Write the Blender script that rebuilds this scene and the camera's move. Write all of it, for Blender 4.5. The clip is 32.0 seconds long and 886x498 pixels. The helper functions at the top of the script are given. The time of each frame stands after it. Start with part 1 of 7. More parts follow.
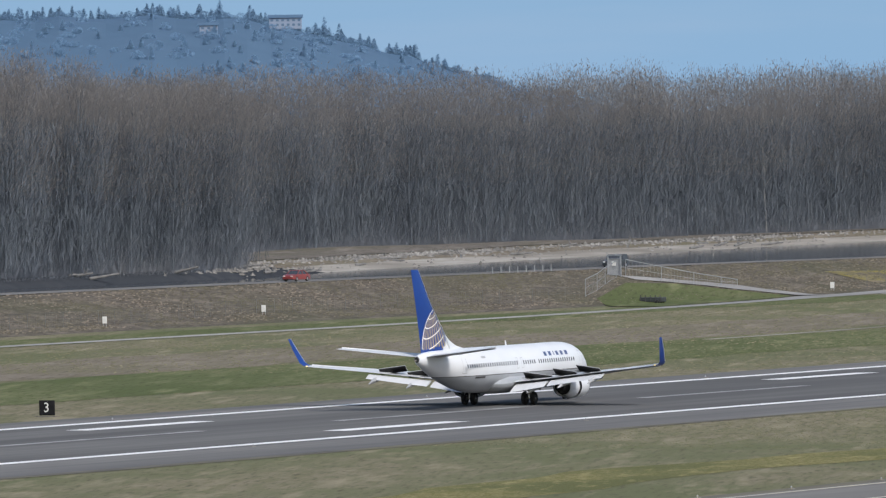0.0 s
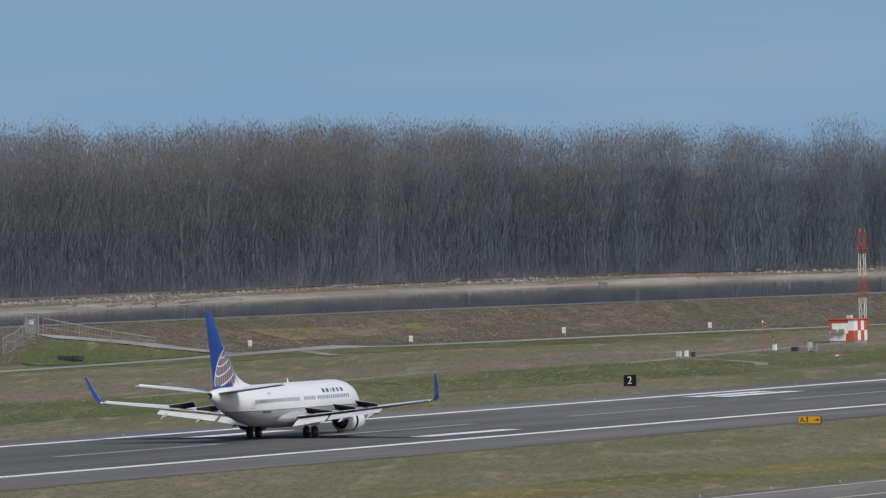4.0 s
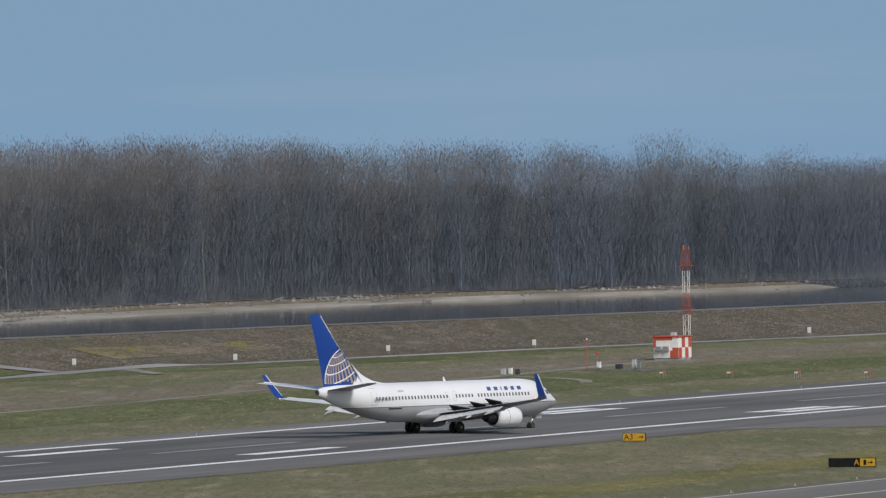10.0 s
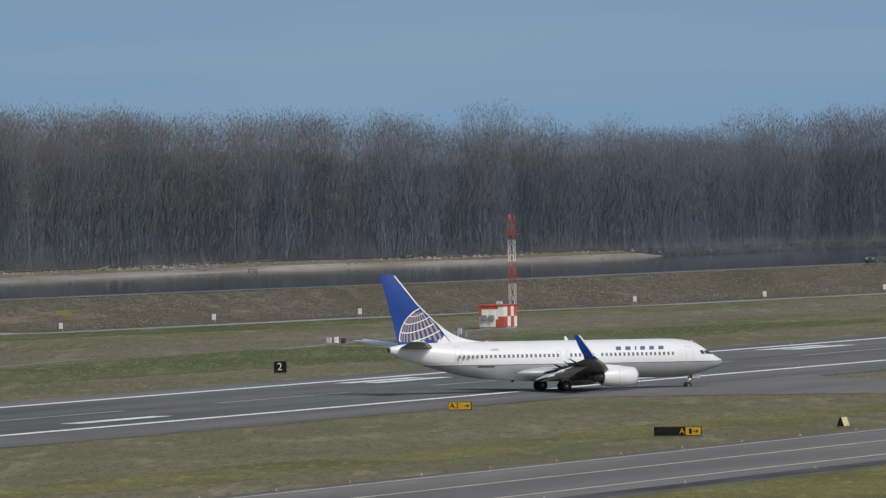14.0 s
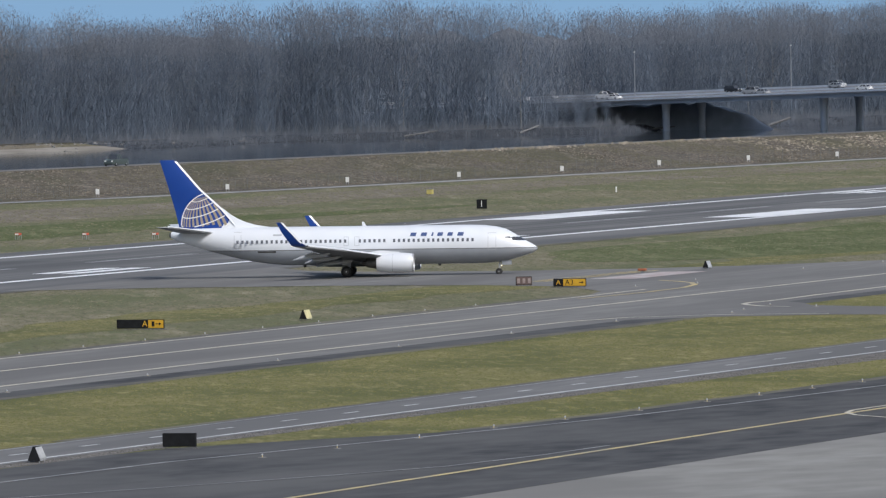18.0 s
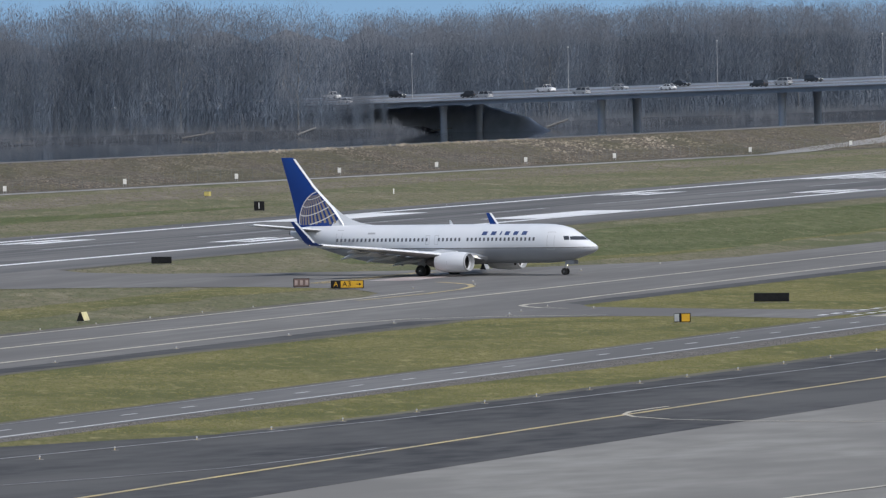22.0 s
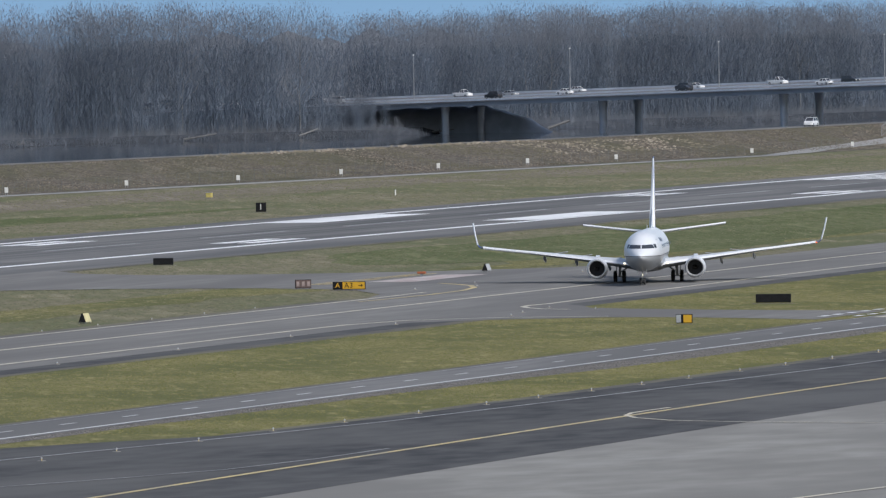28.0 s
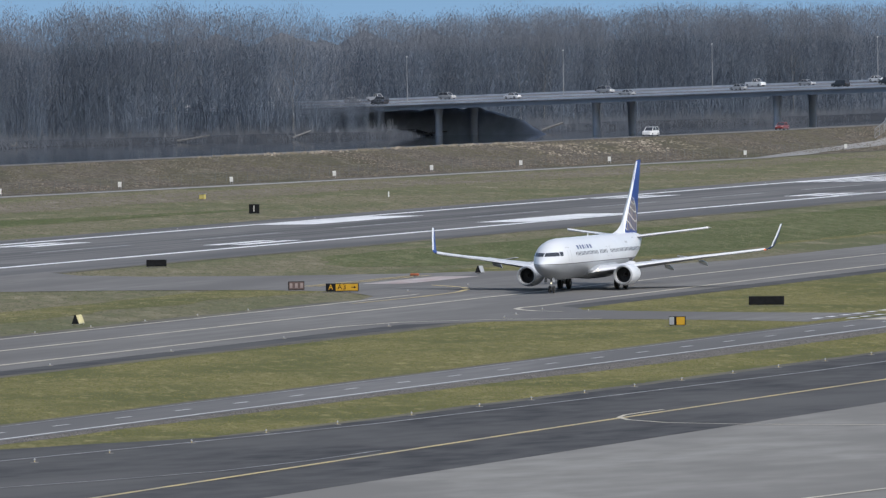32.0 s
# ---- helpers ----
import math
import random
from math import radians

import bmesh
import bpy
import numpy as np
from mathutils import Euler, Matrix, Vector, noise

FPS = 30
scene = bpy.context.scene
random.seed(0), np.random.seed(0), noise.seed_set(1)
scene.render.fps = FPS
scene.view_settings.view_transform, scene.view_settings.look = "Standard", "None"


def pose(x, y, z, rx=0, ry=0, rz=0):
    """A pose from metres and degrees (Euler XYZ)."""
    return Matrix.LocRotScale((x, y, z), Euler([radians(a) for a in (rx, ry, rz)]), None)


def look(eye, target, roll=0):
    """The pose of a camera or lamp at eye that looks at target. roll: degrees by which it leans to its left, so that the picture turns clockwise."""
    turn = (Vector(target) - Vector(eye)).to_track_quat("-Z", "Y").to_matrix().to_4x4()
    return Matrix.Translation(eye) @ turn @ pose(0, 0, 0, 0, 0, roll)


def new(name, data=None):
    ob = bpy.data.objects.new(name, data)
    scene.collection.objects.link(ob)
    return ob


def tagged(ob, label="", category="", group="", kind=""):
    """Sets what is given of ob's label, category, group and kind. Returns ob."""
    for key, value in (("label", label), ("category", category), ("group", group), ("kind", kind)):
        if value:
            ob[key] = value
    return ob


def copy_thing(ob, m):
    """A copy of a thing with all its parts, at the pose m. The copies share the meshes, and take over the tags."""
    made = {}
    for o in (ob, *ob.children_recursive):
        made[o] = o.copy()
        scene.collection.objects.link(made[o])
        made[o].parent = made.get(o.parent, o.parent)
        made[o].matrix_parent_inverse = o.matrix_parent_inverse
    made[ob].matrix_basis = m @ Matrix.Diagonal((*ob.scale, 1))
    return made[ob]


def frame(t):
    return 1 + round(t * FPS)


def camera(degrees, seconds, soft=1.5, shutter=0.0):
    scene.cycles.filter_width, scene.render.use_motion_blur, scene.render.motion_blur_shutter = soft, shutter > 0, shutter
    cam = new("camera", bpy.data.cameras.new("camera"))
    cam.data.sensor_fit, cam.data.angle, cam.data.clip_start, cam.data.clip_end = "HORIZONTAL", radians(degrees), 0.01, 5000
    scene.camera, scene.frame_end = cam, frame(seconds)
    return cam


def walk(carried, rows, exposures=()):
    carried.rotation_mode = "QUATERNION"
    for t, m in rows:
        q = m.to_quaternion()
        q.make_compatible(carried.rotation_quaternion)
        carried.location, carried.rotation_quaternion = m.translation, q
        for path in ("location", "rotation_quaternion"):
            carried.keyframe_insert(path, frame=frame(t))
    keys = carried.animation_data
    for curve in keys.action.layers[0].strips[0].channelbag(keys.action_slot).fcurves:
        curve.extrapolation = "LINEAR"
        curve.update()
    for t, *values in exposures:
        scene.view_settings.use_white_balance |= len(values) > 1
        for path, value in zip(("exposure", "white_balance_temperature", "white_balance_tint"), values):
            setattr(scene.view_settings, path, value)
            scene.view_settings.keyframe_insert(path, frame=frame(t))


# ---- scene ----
# x runs along the runway in the landing direction, y away from the terminal, z = 0 on the pavement
cam = camera(5.021, 32.0, soft=1.3)
EYE = (0.0, 0.0, 25.83)
# seconds, pan, tilt and lean in degrees
AIM = [
    (0, 25.974, -0.772, -0.81), (0.5, 25.685, -0.672, -0.86), (1, 24.820, -0.682, -0.89), (1.5, 23.566, -0.673, -0.91),
    (2, 22.982, -0.635, -0.92), (2.5, 22.882, -0.588, -0.91), (4.5, 22.533, -0.474, -0.96), (5, 22.360, -0.488, -0.95),
    (5.5, 22.242, -0.467, -0.95), (6, 22.150, -0.426, -0.98), (6.5, 22.066, -0.439, -1.06), (7, 22.006, -0.427, -1.00),
    (7.5, 21.869, -0.377, -1.02), (8, 21.750, -0.378, -1.01), (8.5, 21.668, -0.377, -1.06), (9, 21.678, -0.374, -1.03),
    (9.5, 21.666, -0.376, -1.08), (10, 21.668, -0.408, -1.07), (10.5, 21.678, -0.383, -1.08), (11, 21.695, -0.392, -1.07),
    (11.5, 21.678, -0.406, -1.08), (12, 21.679, -0.455, -1.05), (12.5, 21.626, -0.422, -1.05), (13, 21.608, -0.533, -1.07),
    (13.5, 21.367, -0.581, -1.05), (14, 20.683, -0.603, -1.06), (14.5, 19.920, -0.641, -0.92), (16.5, 19.517, -1.261, -1.11),
    (17, 19.014, -1.257, -1.06), (17.5, 18.373, -1.258, -1.03), (18, 17.648, -1.266, -1.02), (18.5, 17.097, -1.269, -0.99),
    (19, 16.641, -1.289, -0.98), (19.5, 16.367, -1.318, -0.96), (20, 16.325, -1.313, -0.97), (20.5, 16.332, -1.297, -0.99),
    (21, 16.367, -1.292, -1.03), (21.5, 16.375, -1.287, -1.05), (22, 16.386, -1.278, -1.02), (22.5, 16.408, -1.289, -1.03),
    (23, 16.451, -1.288, -0.99), (23.5, 16.458, -1.286, -1.00), (24, 16.469, -1.283, -0.97), (24.5, 16.476, -1.284, -1.04),
    (25, 16.482, -1.284, -1.02), (25.5, 16.482, -1.278, -1.00), (27.5, 16.408, -1.260, -0.99), (28, 16.396, -1.271, -1.05),
    (28.5, 16.392, -1.265, -1.02), (29, 16.344, -1.262, -1.04), (29.5, 16.373, -1.266, -1.04), (30, 16.368, -1.266, -1.00),
    (30.5, 16.364, -1.257, -1.03), (31, 16.360, -1.258, -1.00), (31.5, 16.363, -1.264, -0.98), (32, 16.357, -1.261, -0.99),
]


def aim(pan, tilt, lean):
    return Matrix.Translation(EYE) @ pose(0, 0, 0, 90 + tilt, 0, pan - 90) @ pose(0, 0, 0, 0, 0, lean)


walk(cam, [(t, aim(p, q, r)) for t, p, q, r in AIM], exposures=[(0, 0.6, 6250, 10), (1, 0.38, 6250, 10), (2.5, 0.35, 6300, 10), (5, 0.2, 6400, 10), (11.2, 0.2, 6400, 10), (12, -0.08, 6420, 10), (13, 0.12, 6420, 10), (14.5, 0.12, 6400, 10), (17, 0.45, 6080, 10), (32, 0.46, 6050, 10)])

# ---- light: bright thin overcast, a soft sun high behind the camera ----
SUN_EL, SUN_AZ = 42.0, -124.0
world = bpy.data.worlds.new("sky_world")
scene.world = world
world.use_nodes = True
wn = world.node_tree.nodes
wn.clear()
w_out, w_bg, w_sky = wn.new("ShaderNodeOutputWorld"), wn.new("ShaderNodeBackground"), wn.new("ShaderNodeTexSky")
w_sky.sky_type, w_sky.sun_disc = "NISHITA", False
w_sky.sun_elevation, w_sky.sun_rotation = radians(SUN_EL), radians(90 - SUN_AZ)
w_sky.air_density, w_sky.dust_density, w_sky.ozone_density = 1.0, 2.5, 1.0
w_bg.inputs["Strength"].default_value = 0.088
world.node_tree.links.new(w_sky.outputs[0], w_bg.inputs[0])
world.node_tree.links.new(w_bg.outputs[0], w_out.inputs[0])
sun = new("sun", bpy.data.lights.new("sun", "SUN"))
sun.data.energy, sun.data.angle, sun.data.color = 2.15, radians(14), (1.0, 0.955, 0.89)
sun.matrix_world = look((0, 0, 0), (-math.cos(radians(SUN_EL)) * math.cos(radians(SUN_AZ)), -math.cos(radians(SUN_EL)) * math.sin(radians(SUN_AZ)), -math.sin(radians(SUN_EL))))


# ---- materials ----
def mat(name, c1, c2=None, scale=1.0, rough=0.85, metal=0.0, bump=0.0, c3=None, big=0.05, stretch=(1, 1, 1), rnd=0.0, emit=0.0, bscale=None, ramp=(0.35, 0.65), spec=0.5):
    m = bpy.data.materials.new(name)
    m.use_nodes = True
    nt = m.node_tree
    bs = nt.nodes["Principled BSDF"]
    bs.inputs["Roughness"].default_value, bs.inputs["Metallic"].default_value = rough, metal
    bs.inputs["Specular IOR Level"].default_value = spec
    bs.inputs["Base Color"].default_value = (*c1, 1)
    if emit:
        bs.inputs["Emission Color"].default_value = (*c1, 1)
        bs.inputs["Emission Strength"].default_value = emit
    if c2 is None and not bump:
        return m
    tc, mp = nt.nodes.new("ShaderNodeTexCoord"), nt.nodes.new("ShaderNodeMapping")
    mp.inputs["Scale"].default_value = stretch
    nt.links.new(tc.outputs["Object"], mp.inputs[0])

    def noisy(sc, detail=6.0):
        n = nt.nodes.new("ShaderNodeTexNoise")
        n.inputs["Scale"].default_value, n.inputs["Detail"].default_value = sc, detail
        nt.links.new(mp.outputs[0], n.inputs["Vector"])
        return n

    col = None
    if c2 is not None:
        n1 = noisy(scale)
        rp = nt.nodes.new("ShaderNodeValToRGB")
        rp.color_ramp.elements[0].position, rp.color_ramp.elements[1].position = ramp
        rp.color_ramp.elements[0].color, rp.color_ramp.elements[1].color = (*c1, 1), (*c2, 1)
        nt.links.new(n1.outputs["Fac"], rp.inputs[0])
        col = rp.outputs[0]
    if c3 is not None:
        n2 = noisy(big, 4.0)
        r2 = nt.nodes.new("ShaderNodeValToRGB")
        r2.color_ramp.elements[0].position, r2.color_ramp.elements[1].position = 0.42, 0.62
        mx = nt.nodes.new("ShaderNodeMix")
        mx.data_type = "RGBA"
        nt.links.new(n2.outputs["Fac"], r2.inputs[0])
        nt.links.new(r2.outputs[0], mx.inputs[0])
        nt.links.new(col, mx.inputs[6])
        mx.inputs[7].default_value = (*c3, 1)
        col = mx.outputs[2]
    if rnd:
        oi, mu, hs = nt.nodes.new("ShaderNodeObjectInfo"), nt.nodes.new("ShaderNodeMapRange"), nt.nodes.new("ShaderNodeHueSaturation")
        mu.inputs[3].default_value, mu.inputs[4].default_value = 1 - rnd, 1 + rnd
        nt.links.new(oi.outputs["Random"], mu.inputs[0])
        nt.links.new(mu.outputs[0], hs.inputs["Value"])
        nt.links.new(col, hs.inputs["Color"])
        col = hs.outputs[0]
    if col is not None:
        nt.links.new(col, bs.inputs["Base Color"])
    if bump:
        nb, bp = noisy(bscale or scale * 3, 5.0), nt.nodes.new("ShaderNodeBump")
        bp.inputs["Strength"].default_value, bp.inputs["Distance"].default_value = min(1.0, bump), bump
        nt.links.new(nb.outputs["Fac"], bp.inputs["Height"])
        nt.links.new(bp.outputs[0], bs.inputs["Normal"])
    return m


def turf(name, straw, olive, green, patch=0.03, relief=0.12, fine=1.2, lo=0.42, hi=0.60, long=6.0, turn=21.0):
    """Mown grass: straw and olive streaks stretched to fit the camera's view, greener patches, fine relief."""
    m = bpy.data.materials.new(name)
    m.use_nodes = True
    nt = m.node_tree
    lk = nt.links.new
    bs = nt.nodes["Principled BSDF"]
    bs.inputs["Roughness"].default_value, bs.inputs["Specular IOR Level"].default_value = 1.0, 0.08
    tc = nt.nodes.new("ShaderNodeTexCoord")

    def noisy(length, scale, detail, a, b):
        mp, n, r = nt.nodes.new("ShaderNodeMapping"), nt.nodes.new("ShaderNodeTexNoise"), nt.nodes.new("ShaderNodeMapRange")
        mp.vector_type = "TEXTURE"
        mp.inputs["Scale"].default_value, mp.inputs["Rotation"].default_value = (length, 1, 1), (0, 0, radians(turn))
        n.inputs["Scale"].default_value, n.inputs["Detail"].default_value, n.inputs["Roughness"].default_value = scale, detail, 0.6
        r.inputs[1].default_value, r.inputs[2].default_value = a, b
        lk(tc.outputs["Object"], mp.inputs[0]), lk(mp.outputs[0], n.inputs["Vector"]), lk(n.outputs["Fac"], r.inputs[0])
        return r.outputs[0]

    def blend(f, a, b):
        mx = nt.nodes.new("ShaderNodeMix")
        mx.data_type = "RGBA"
        lk(f, mx.inputs[0])
        for k, v in ((6, a), (7, b)):
            if isinstance(v, tuple):
                mx.inputs[k].default_value = (*v, 1)
            else:
                lk(v, mx.inputs[k])
        return mx.outputs[2]

    blades = blend(noisy(long, fine, 4.0, 0.42, 0.58), straw, olive)
    c = blend(noisy(1.6, patch, 7.0, lo, hi), blades, green)
    c = blend(noisy(long, fine * 2.2, 4.0, 0.52, 0.70), c, tuple(0.62 * v for v in olive))
    c = blend(noisy(long, fine * 0.35, 6.0, 0.54, 0.72), c, tuple(1.3 * v for v in straw))
    lk(c, bs.inputs["Base Color"])
    bp = nt.nodes.new("ShaderNodeBump")
    bp.inputs["Strength"].default_value, bp.inputs["Distance"].default_value = 0.6, relief
    lk(noisy(long, fine * 2.0, 4.0, 0.0, 1.0), bp.inputs["Height"])
    lk(bp.outputs[0], bs.inputs["Normal"])
    return m


def twigs(name, c1, c2):
    """Fine twigs: flat slivers, both sides shaded by one fixed normal towards the sun."""
    m = bpy.data.materials.new(name)
    m.use_nodes = True
    nt = m.node_tree
    nt.nodes.clear()
    out, mix, up, down, dif, tra, tc, no, rp, oi, mr, hs = [nt.nodes.new("ShaderNode" + k) for k in ("OutputMaterial", "AddShader", "CombineXYZ", "CombineXYZ", "BsdfDiffuse", "BsdfTranslucent", "TexCoord", "TexNoise", "ValToRGB", "ObjectInfo", "MapRange", "HueSaturation")]
    no.inputs["Scale"].default_value, no.inputs["Detail"].default_value = 0.08, 5.0
    rp.color_ramp.elements[0].position, rp.color_ramp.elements[1].position = 0.35, 0.65
    rp.color_ramp.elements[0].color, rp.color_ramp.elements[1].color = (*c1, 1), (*c2, 1)
    mr.inputs[3].default_value, mr.inputs[4].default_value = 0.82, 1.18
    for node, sign in ((up, 1), (down, -1)):
        for k, v in enumerate((-0.45, -0.35, 0.82)):
            node.inputs[k].default_value = sign * v
    lk = nt.links.new
    lk(tc.outputs["Object"], no.inputs["Vector"]), lk(no.outputs["Fac"], rp.inputs[0]), lk(oi.outputs["Random"], mr.inputs[0])
    lk(mr.outputs[0], hs.inputs["Value"]), lk(rp.outputs[0], hs.inputs["Color"])
    for sh, k, node in ((dif, 0, up), (tra, 1, down)):
        lk(hs.outputs[0], sh.inputs["Color"]), lk(node.outputs[0], sh.inputs["Normal"]), lk(sh.outputs[0], mix.inputs[k])
    lk(mix.outputs[0], out.inputs[0])
    return m


def blades(name, straw, olive, green, patch=0.05):
    """Standing grass: every tuft its own shade, greener and drier patches."""
    m = bpy.data.materials.new(name)
    m.use_nodes = True
    nt = m.node_tree
    nt.nodes.clear()
    out, dif, up, tc, no, geo, r1, r2, mx = [nt.nodes.new("ShaderNode" + k) for k in ("OutputMaterial", "BsdfDiffuse", "CombineXYZ", "TexCoord", "TexNoise", "NewGeometry", "ValToRGB", "MapRange", "Mix")]
    no.inputs["Scale"].default_value, no.inputs["Detail"].default_value = patch, 5.0
    r1.color_ramp.elements[0].color, r1.color_ramp.elements[1].color = (*(0.62 * v for v in olive), 1), (*(1.15 * v for v in straw), 1)
    r1.color_ramp.elements.new(0.45).color = (*olive, 1)
    r2.inputs[1].default_value, r2.inputs[2].default_value, r2.inputs[4].default_value = 0.42, 0.62, 0.8
    mx.data_type = "RGBA"
    mx.inputs[7].default_value = (*green, 1)
    up.inputs[0].default_value, up.inputs[1].default_value, up.inputs[2].default_value = -0.25, -0.2, 0.95
    lk = nt.links.new
    lk(tc.outputs["Object"], no.inputs["Vector"]), lk(no.outputs["Fac"], r2.inputs[0]), lk(geo.outputs["Random Per Island"], r1.inputs[0])
    lk(r2.outputs[0], mx.inputs[0]), lk(r1.outputs[0], mx.inputs[6])
    lk(mx.outputs[2], dif.inputs["Color"]), lk(up.outputs[0], dif.inputs["Normal"]), lk(dif.outputs[0], out.inputs[0])
    return m


M = {}
M["grass"] = turf("field_grass", (0.20, 0.178, 0.122), (0.155, 0.145, 0.088), (0.125, 0.132, 0.07), 0.03, 0.12, 0.8, long=7.0)
M["grass_near"] = turf("near_grass", (0.213, 0.19, 0.09), (0.158, 0.149, 0.057), (0.112, 0.117, 0.05), 0.07, 0.10, 2.0, long=4.0)
M["levee"] = turf("levee_grass", (0.14, 0.121, 0.10), (0.092, 0.083, 0.068), (0.088, 0.087, 0.058), 0.05, 0.4, 0.7, 0.46, 0.68, 1.7, 3.0)
M["dry_strip"] = turf("dry_grass", (0.195, 0.17, 0.134), (0.165, 0.142, 0.108), (0.145, 0.135, 0.085), 0.03, 0.08, 0.6, 0.46, 0.68, 8.0)
M["green_strip"] = turf("green_grass", (0.142, 0.145, 0.075), (0.10, 0.116, 0.05), (0.088, 0.106, 0.043), 0.03, 0.10, 0.8, long=7.0)
M["far_meadow"] = turf("far_bank_grass", (0.175, 0.158, 0.138), (0.14, 0.126, 0.11), (0.125, 0.118, 0.09), 0.05, 0.3, 0.6, 0.46, 0.68, 5.0)
M["sand"] = mat("river_sand", (0.27, 0.25, 0.215), (0.36, 0.335, 0.295), 0.5, 0.95, bump=0.15, c3=(0.19, 0.17, 0.14), big=0.06, stretch=(0.3, 1, 1))
# far bank ground, its dark colour blued to suggest haze
M["bank"] = mat("haze_blue_bank", (0.04, 0.046, 0.055), (0.058, 0.062, 0.07), 0.3, 1.0, bump=0.4, c3=(0.045, 0.05, 0.058), big=0.05, spec=0.0)
M["runway"] = mat("runway_asphalt", (0.16, 0.157, 0.152), (0.20, 0.196, 0.188), 0.7, 0.9, bump=0.01, c3=(0.125, 0.124, 0.123), big=0.09, stretch=(0.06, 1, 1), spec=0.05)
M["taxi"] = mat("taxiway_asphalt", (0.175, 0.17, 0.16), (0.22, 0.213, 0.20), 0.6, 0.9, bump=0.01, c3=(0.155, 0.15, 0.143), big=0.07, stretch=(0.12, 1, 1), spec=0.05)
M["dark_asphalt"] = mat("dark_asphalt", (0.058, 0.058, 0.06), (0.10, 0.099, 0.098), 0.8, 0.9, bump=0.01, c3=(0.118, 0.116, 0.113), big=0.09, stretch=(0.22, 0.5, 1), spec=0.05)
M["road"] = mat("service_road_asphalt", (0.165, 0.163, 0.16), (0.205, 0.20, 0.193), 0.7, 0.9, bump=0.01, c3=(0.145, 0.143, 0.14), big=0.1, stretch=(0.12, 1, 1), spec=0.05)
M["concrete"] = mat("apron_concrete", (0.225, 0.218, 0.20), (0.285, 0.276, 0.253), 0.5, 0.9, bump=0.01, c3=(0.20, 0.193, 0.178), big=0.09, stretch=(0.3, 0.6, 1), spec=0.05)
M["gravel"] = mat("gravel_shoulder", (0.075, 0.07, 0.065), (0.24, 0.225, 0.205), 3.0, 1.0, bump=0.1, stretch=(2.0, 0.25, 1), ramp=(0.36, 0.66), spec=0.05)
M["white_paint"] = mat("white_marking_paint", (0.84, 0.84, 0.82), (0.76, 0.76, 0.75), 0.8, 0.8, c3=(0.66, 0.66, 0.66), big=0.25)
M["road_white"] = mat("worn_road_paint", (0.61, 0.61, 0.60), (0.51, 0.51, 0.50), 0.8, 0.85, c3=(0.44, 0.44, 0.43), big=0.2)
M["dull_white"] = mat("worn_white_paint", (0.36, 0.36, 0.355), (0.26, 0.26, 0.26), 0.8, 0.85, c3=(0.2, 0.2, 0.2), big=0.2)
M["yellow_paint"] = mat("yellow_marking_paint", (0.56, 0.44, 0.20), (0.46, 0.37, 0.19), 0.7, 0.8, c3=(0.36, 0.31, 0.2), big=0.2)
M["pale_yellow"] = mat("worn_yellow_paint", (0.60, 0.55, 0.43), (0.52, 0.475, 0.375), 0.7, 0.8, c3=(0.43, 0.40, 0.335), big=0.2)
M["red_paint"] = mat("worn_red_paint", (0.40, 0.30, 0.275), (0.34, 0.27, 0.25), 0.5, 0.85, c3=(0.46, 0.43, 0.41), big=0.4)
M["water"] = mat("river_water", (0.03, 0.04, 0.055), None, 1.0, 0.06, bump=0.004, bscale=0.5, stretch=(0.35, 1, 1))
# the blue in this bark colour stands for distance haze
M["bark"] = mat("tree_bark", (0.102, 0.119, 0.14), (0.137, 0.153, 0.172), 1.5, 1.0, c3=(0.088, 0.104, 0.126), big=0.3, rnd=0.25, spec=0.1)
M["pale_bark"] = mat("pale_bark", (0.24, 0.24, 0.235), (0.165, 0.168, 0.17), 1.5, 1.0, rnd=0.15, spec=0.1)
M["twig"] = twigs("bare_twigs", (0.093, 0.090, 0.088), (0.114, 0.108, 0.103))
# distance haze is painted into the twigs and bark of the far trees
M["haze_twig"] = twigs("haze_blue_twigs", (0.086, 0.095, 0.111), (0.104, 0.111, 0.124))
M["haze_bark"] = mat("haze_blue_bark", (0.112, 0.14, 0.182), (0.145, 0.172, 0.212), 1.5, 1.0, c3=(0.098, 0.123, 0.162), big=0.3, rnd=0.25, spec=0.1)
# filler behind the trees, with haze blue put into its colour
M["thicket"] = mat("haze_blue_wood_fill", (0.125, 0.138, 0.158), (0.16, 0.168, 0.182), 0.5, 1.0, bump=0.5, bscale=0.8, c3=(0.105, 0.118, 0.138), big=0.08, stretch=(1, 1, 0.3), spec=0.0)
# the undergrowth colour is blued to suggest haze
M["brush"] = twigs("undergrowth", (0.075, 0.085, 0.102), (0.098, 0.104, 0.115))
# the haze over the hill is painted into its slope and tree colours
M["hill_tree"] = twigs("haze_blue_hill_trees", (0.098, 0.164, 0.252), (0.106, 0.175, 0.266))
M["hill"] = mat("haze_blue_hill", (0.082, 0.136, 0.208), (0.091, 0.149, 0.227), 0.05, 1.0, c3=(0.086, 0.143, 0.217), big=0.012, spec=0.0)
M["white_skin"] = mat("white_airliner_paint", (0.685, 0.705, 0.73), (0.645, 0.665, 0.687), 0.6, 0.3, c3=(0.67, 0.682, 0.70), big=0.2)
M["grey_skin"] = mat("grey_belly_paint", (0.355, 0.372, 0.395), (0.32, 0.336, 0.355), 0.6, 0.35, c3=(0.29, 0.303, 0.32), big=0.2)
M["wing_grey"] = mat("wing_grey_paint", (0.46, 0.47, 0.48), (0.40, 0.41, 0.42), 0.7, 0.4, c3=(0.36, 0.37, 0.38), big=0.25)
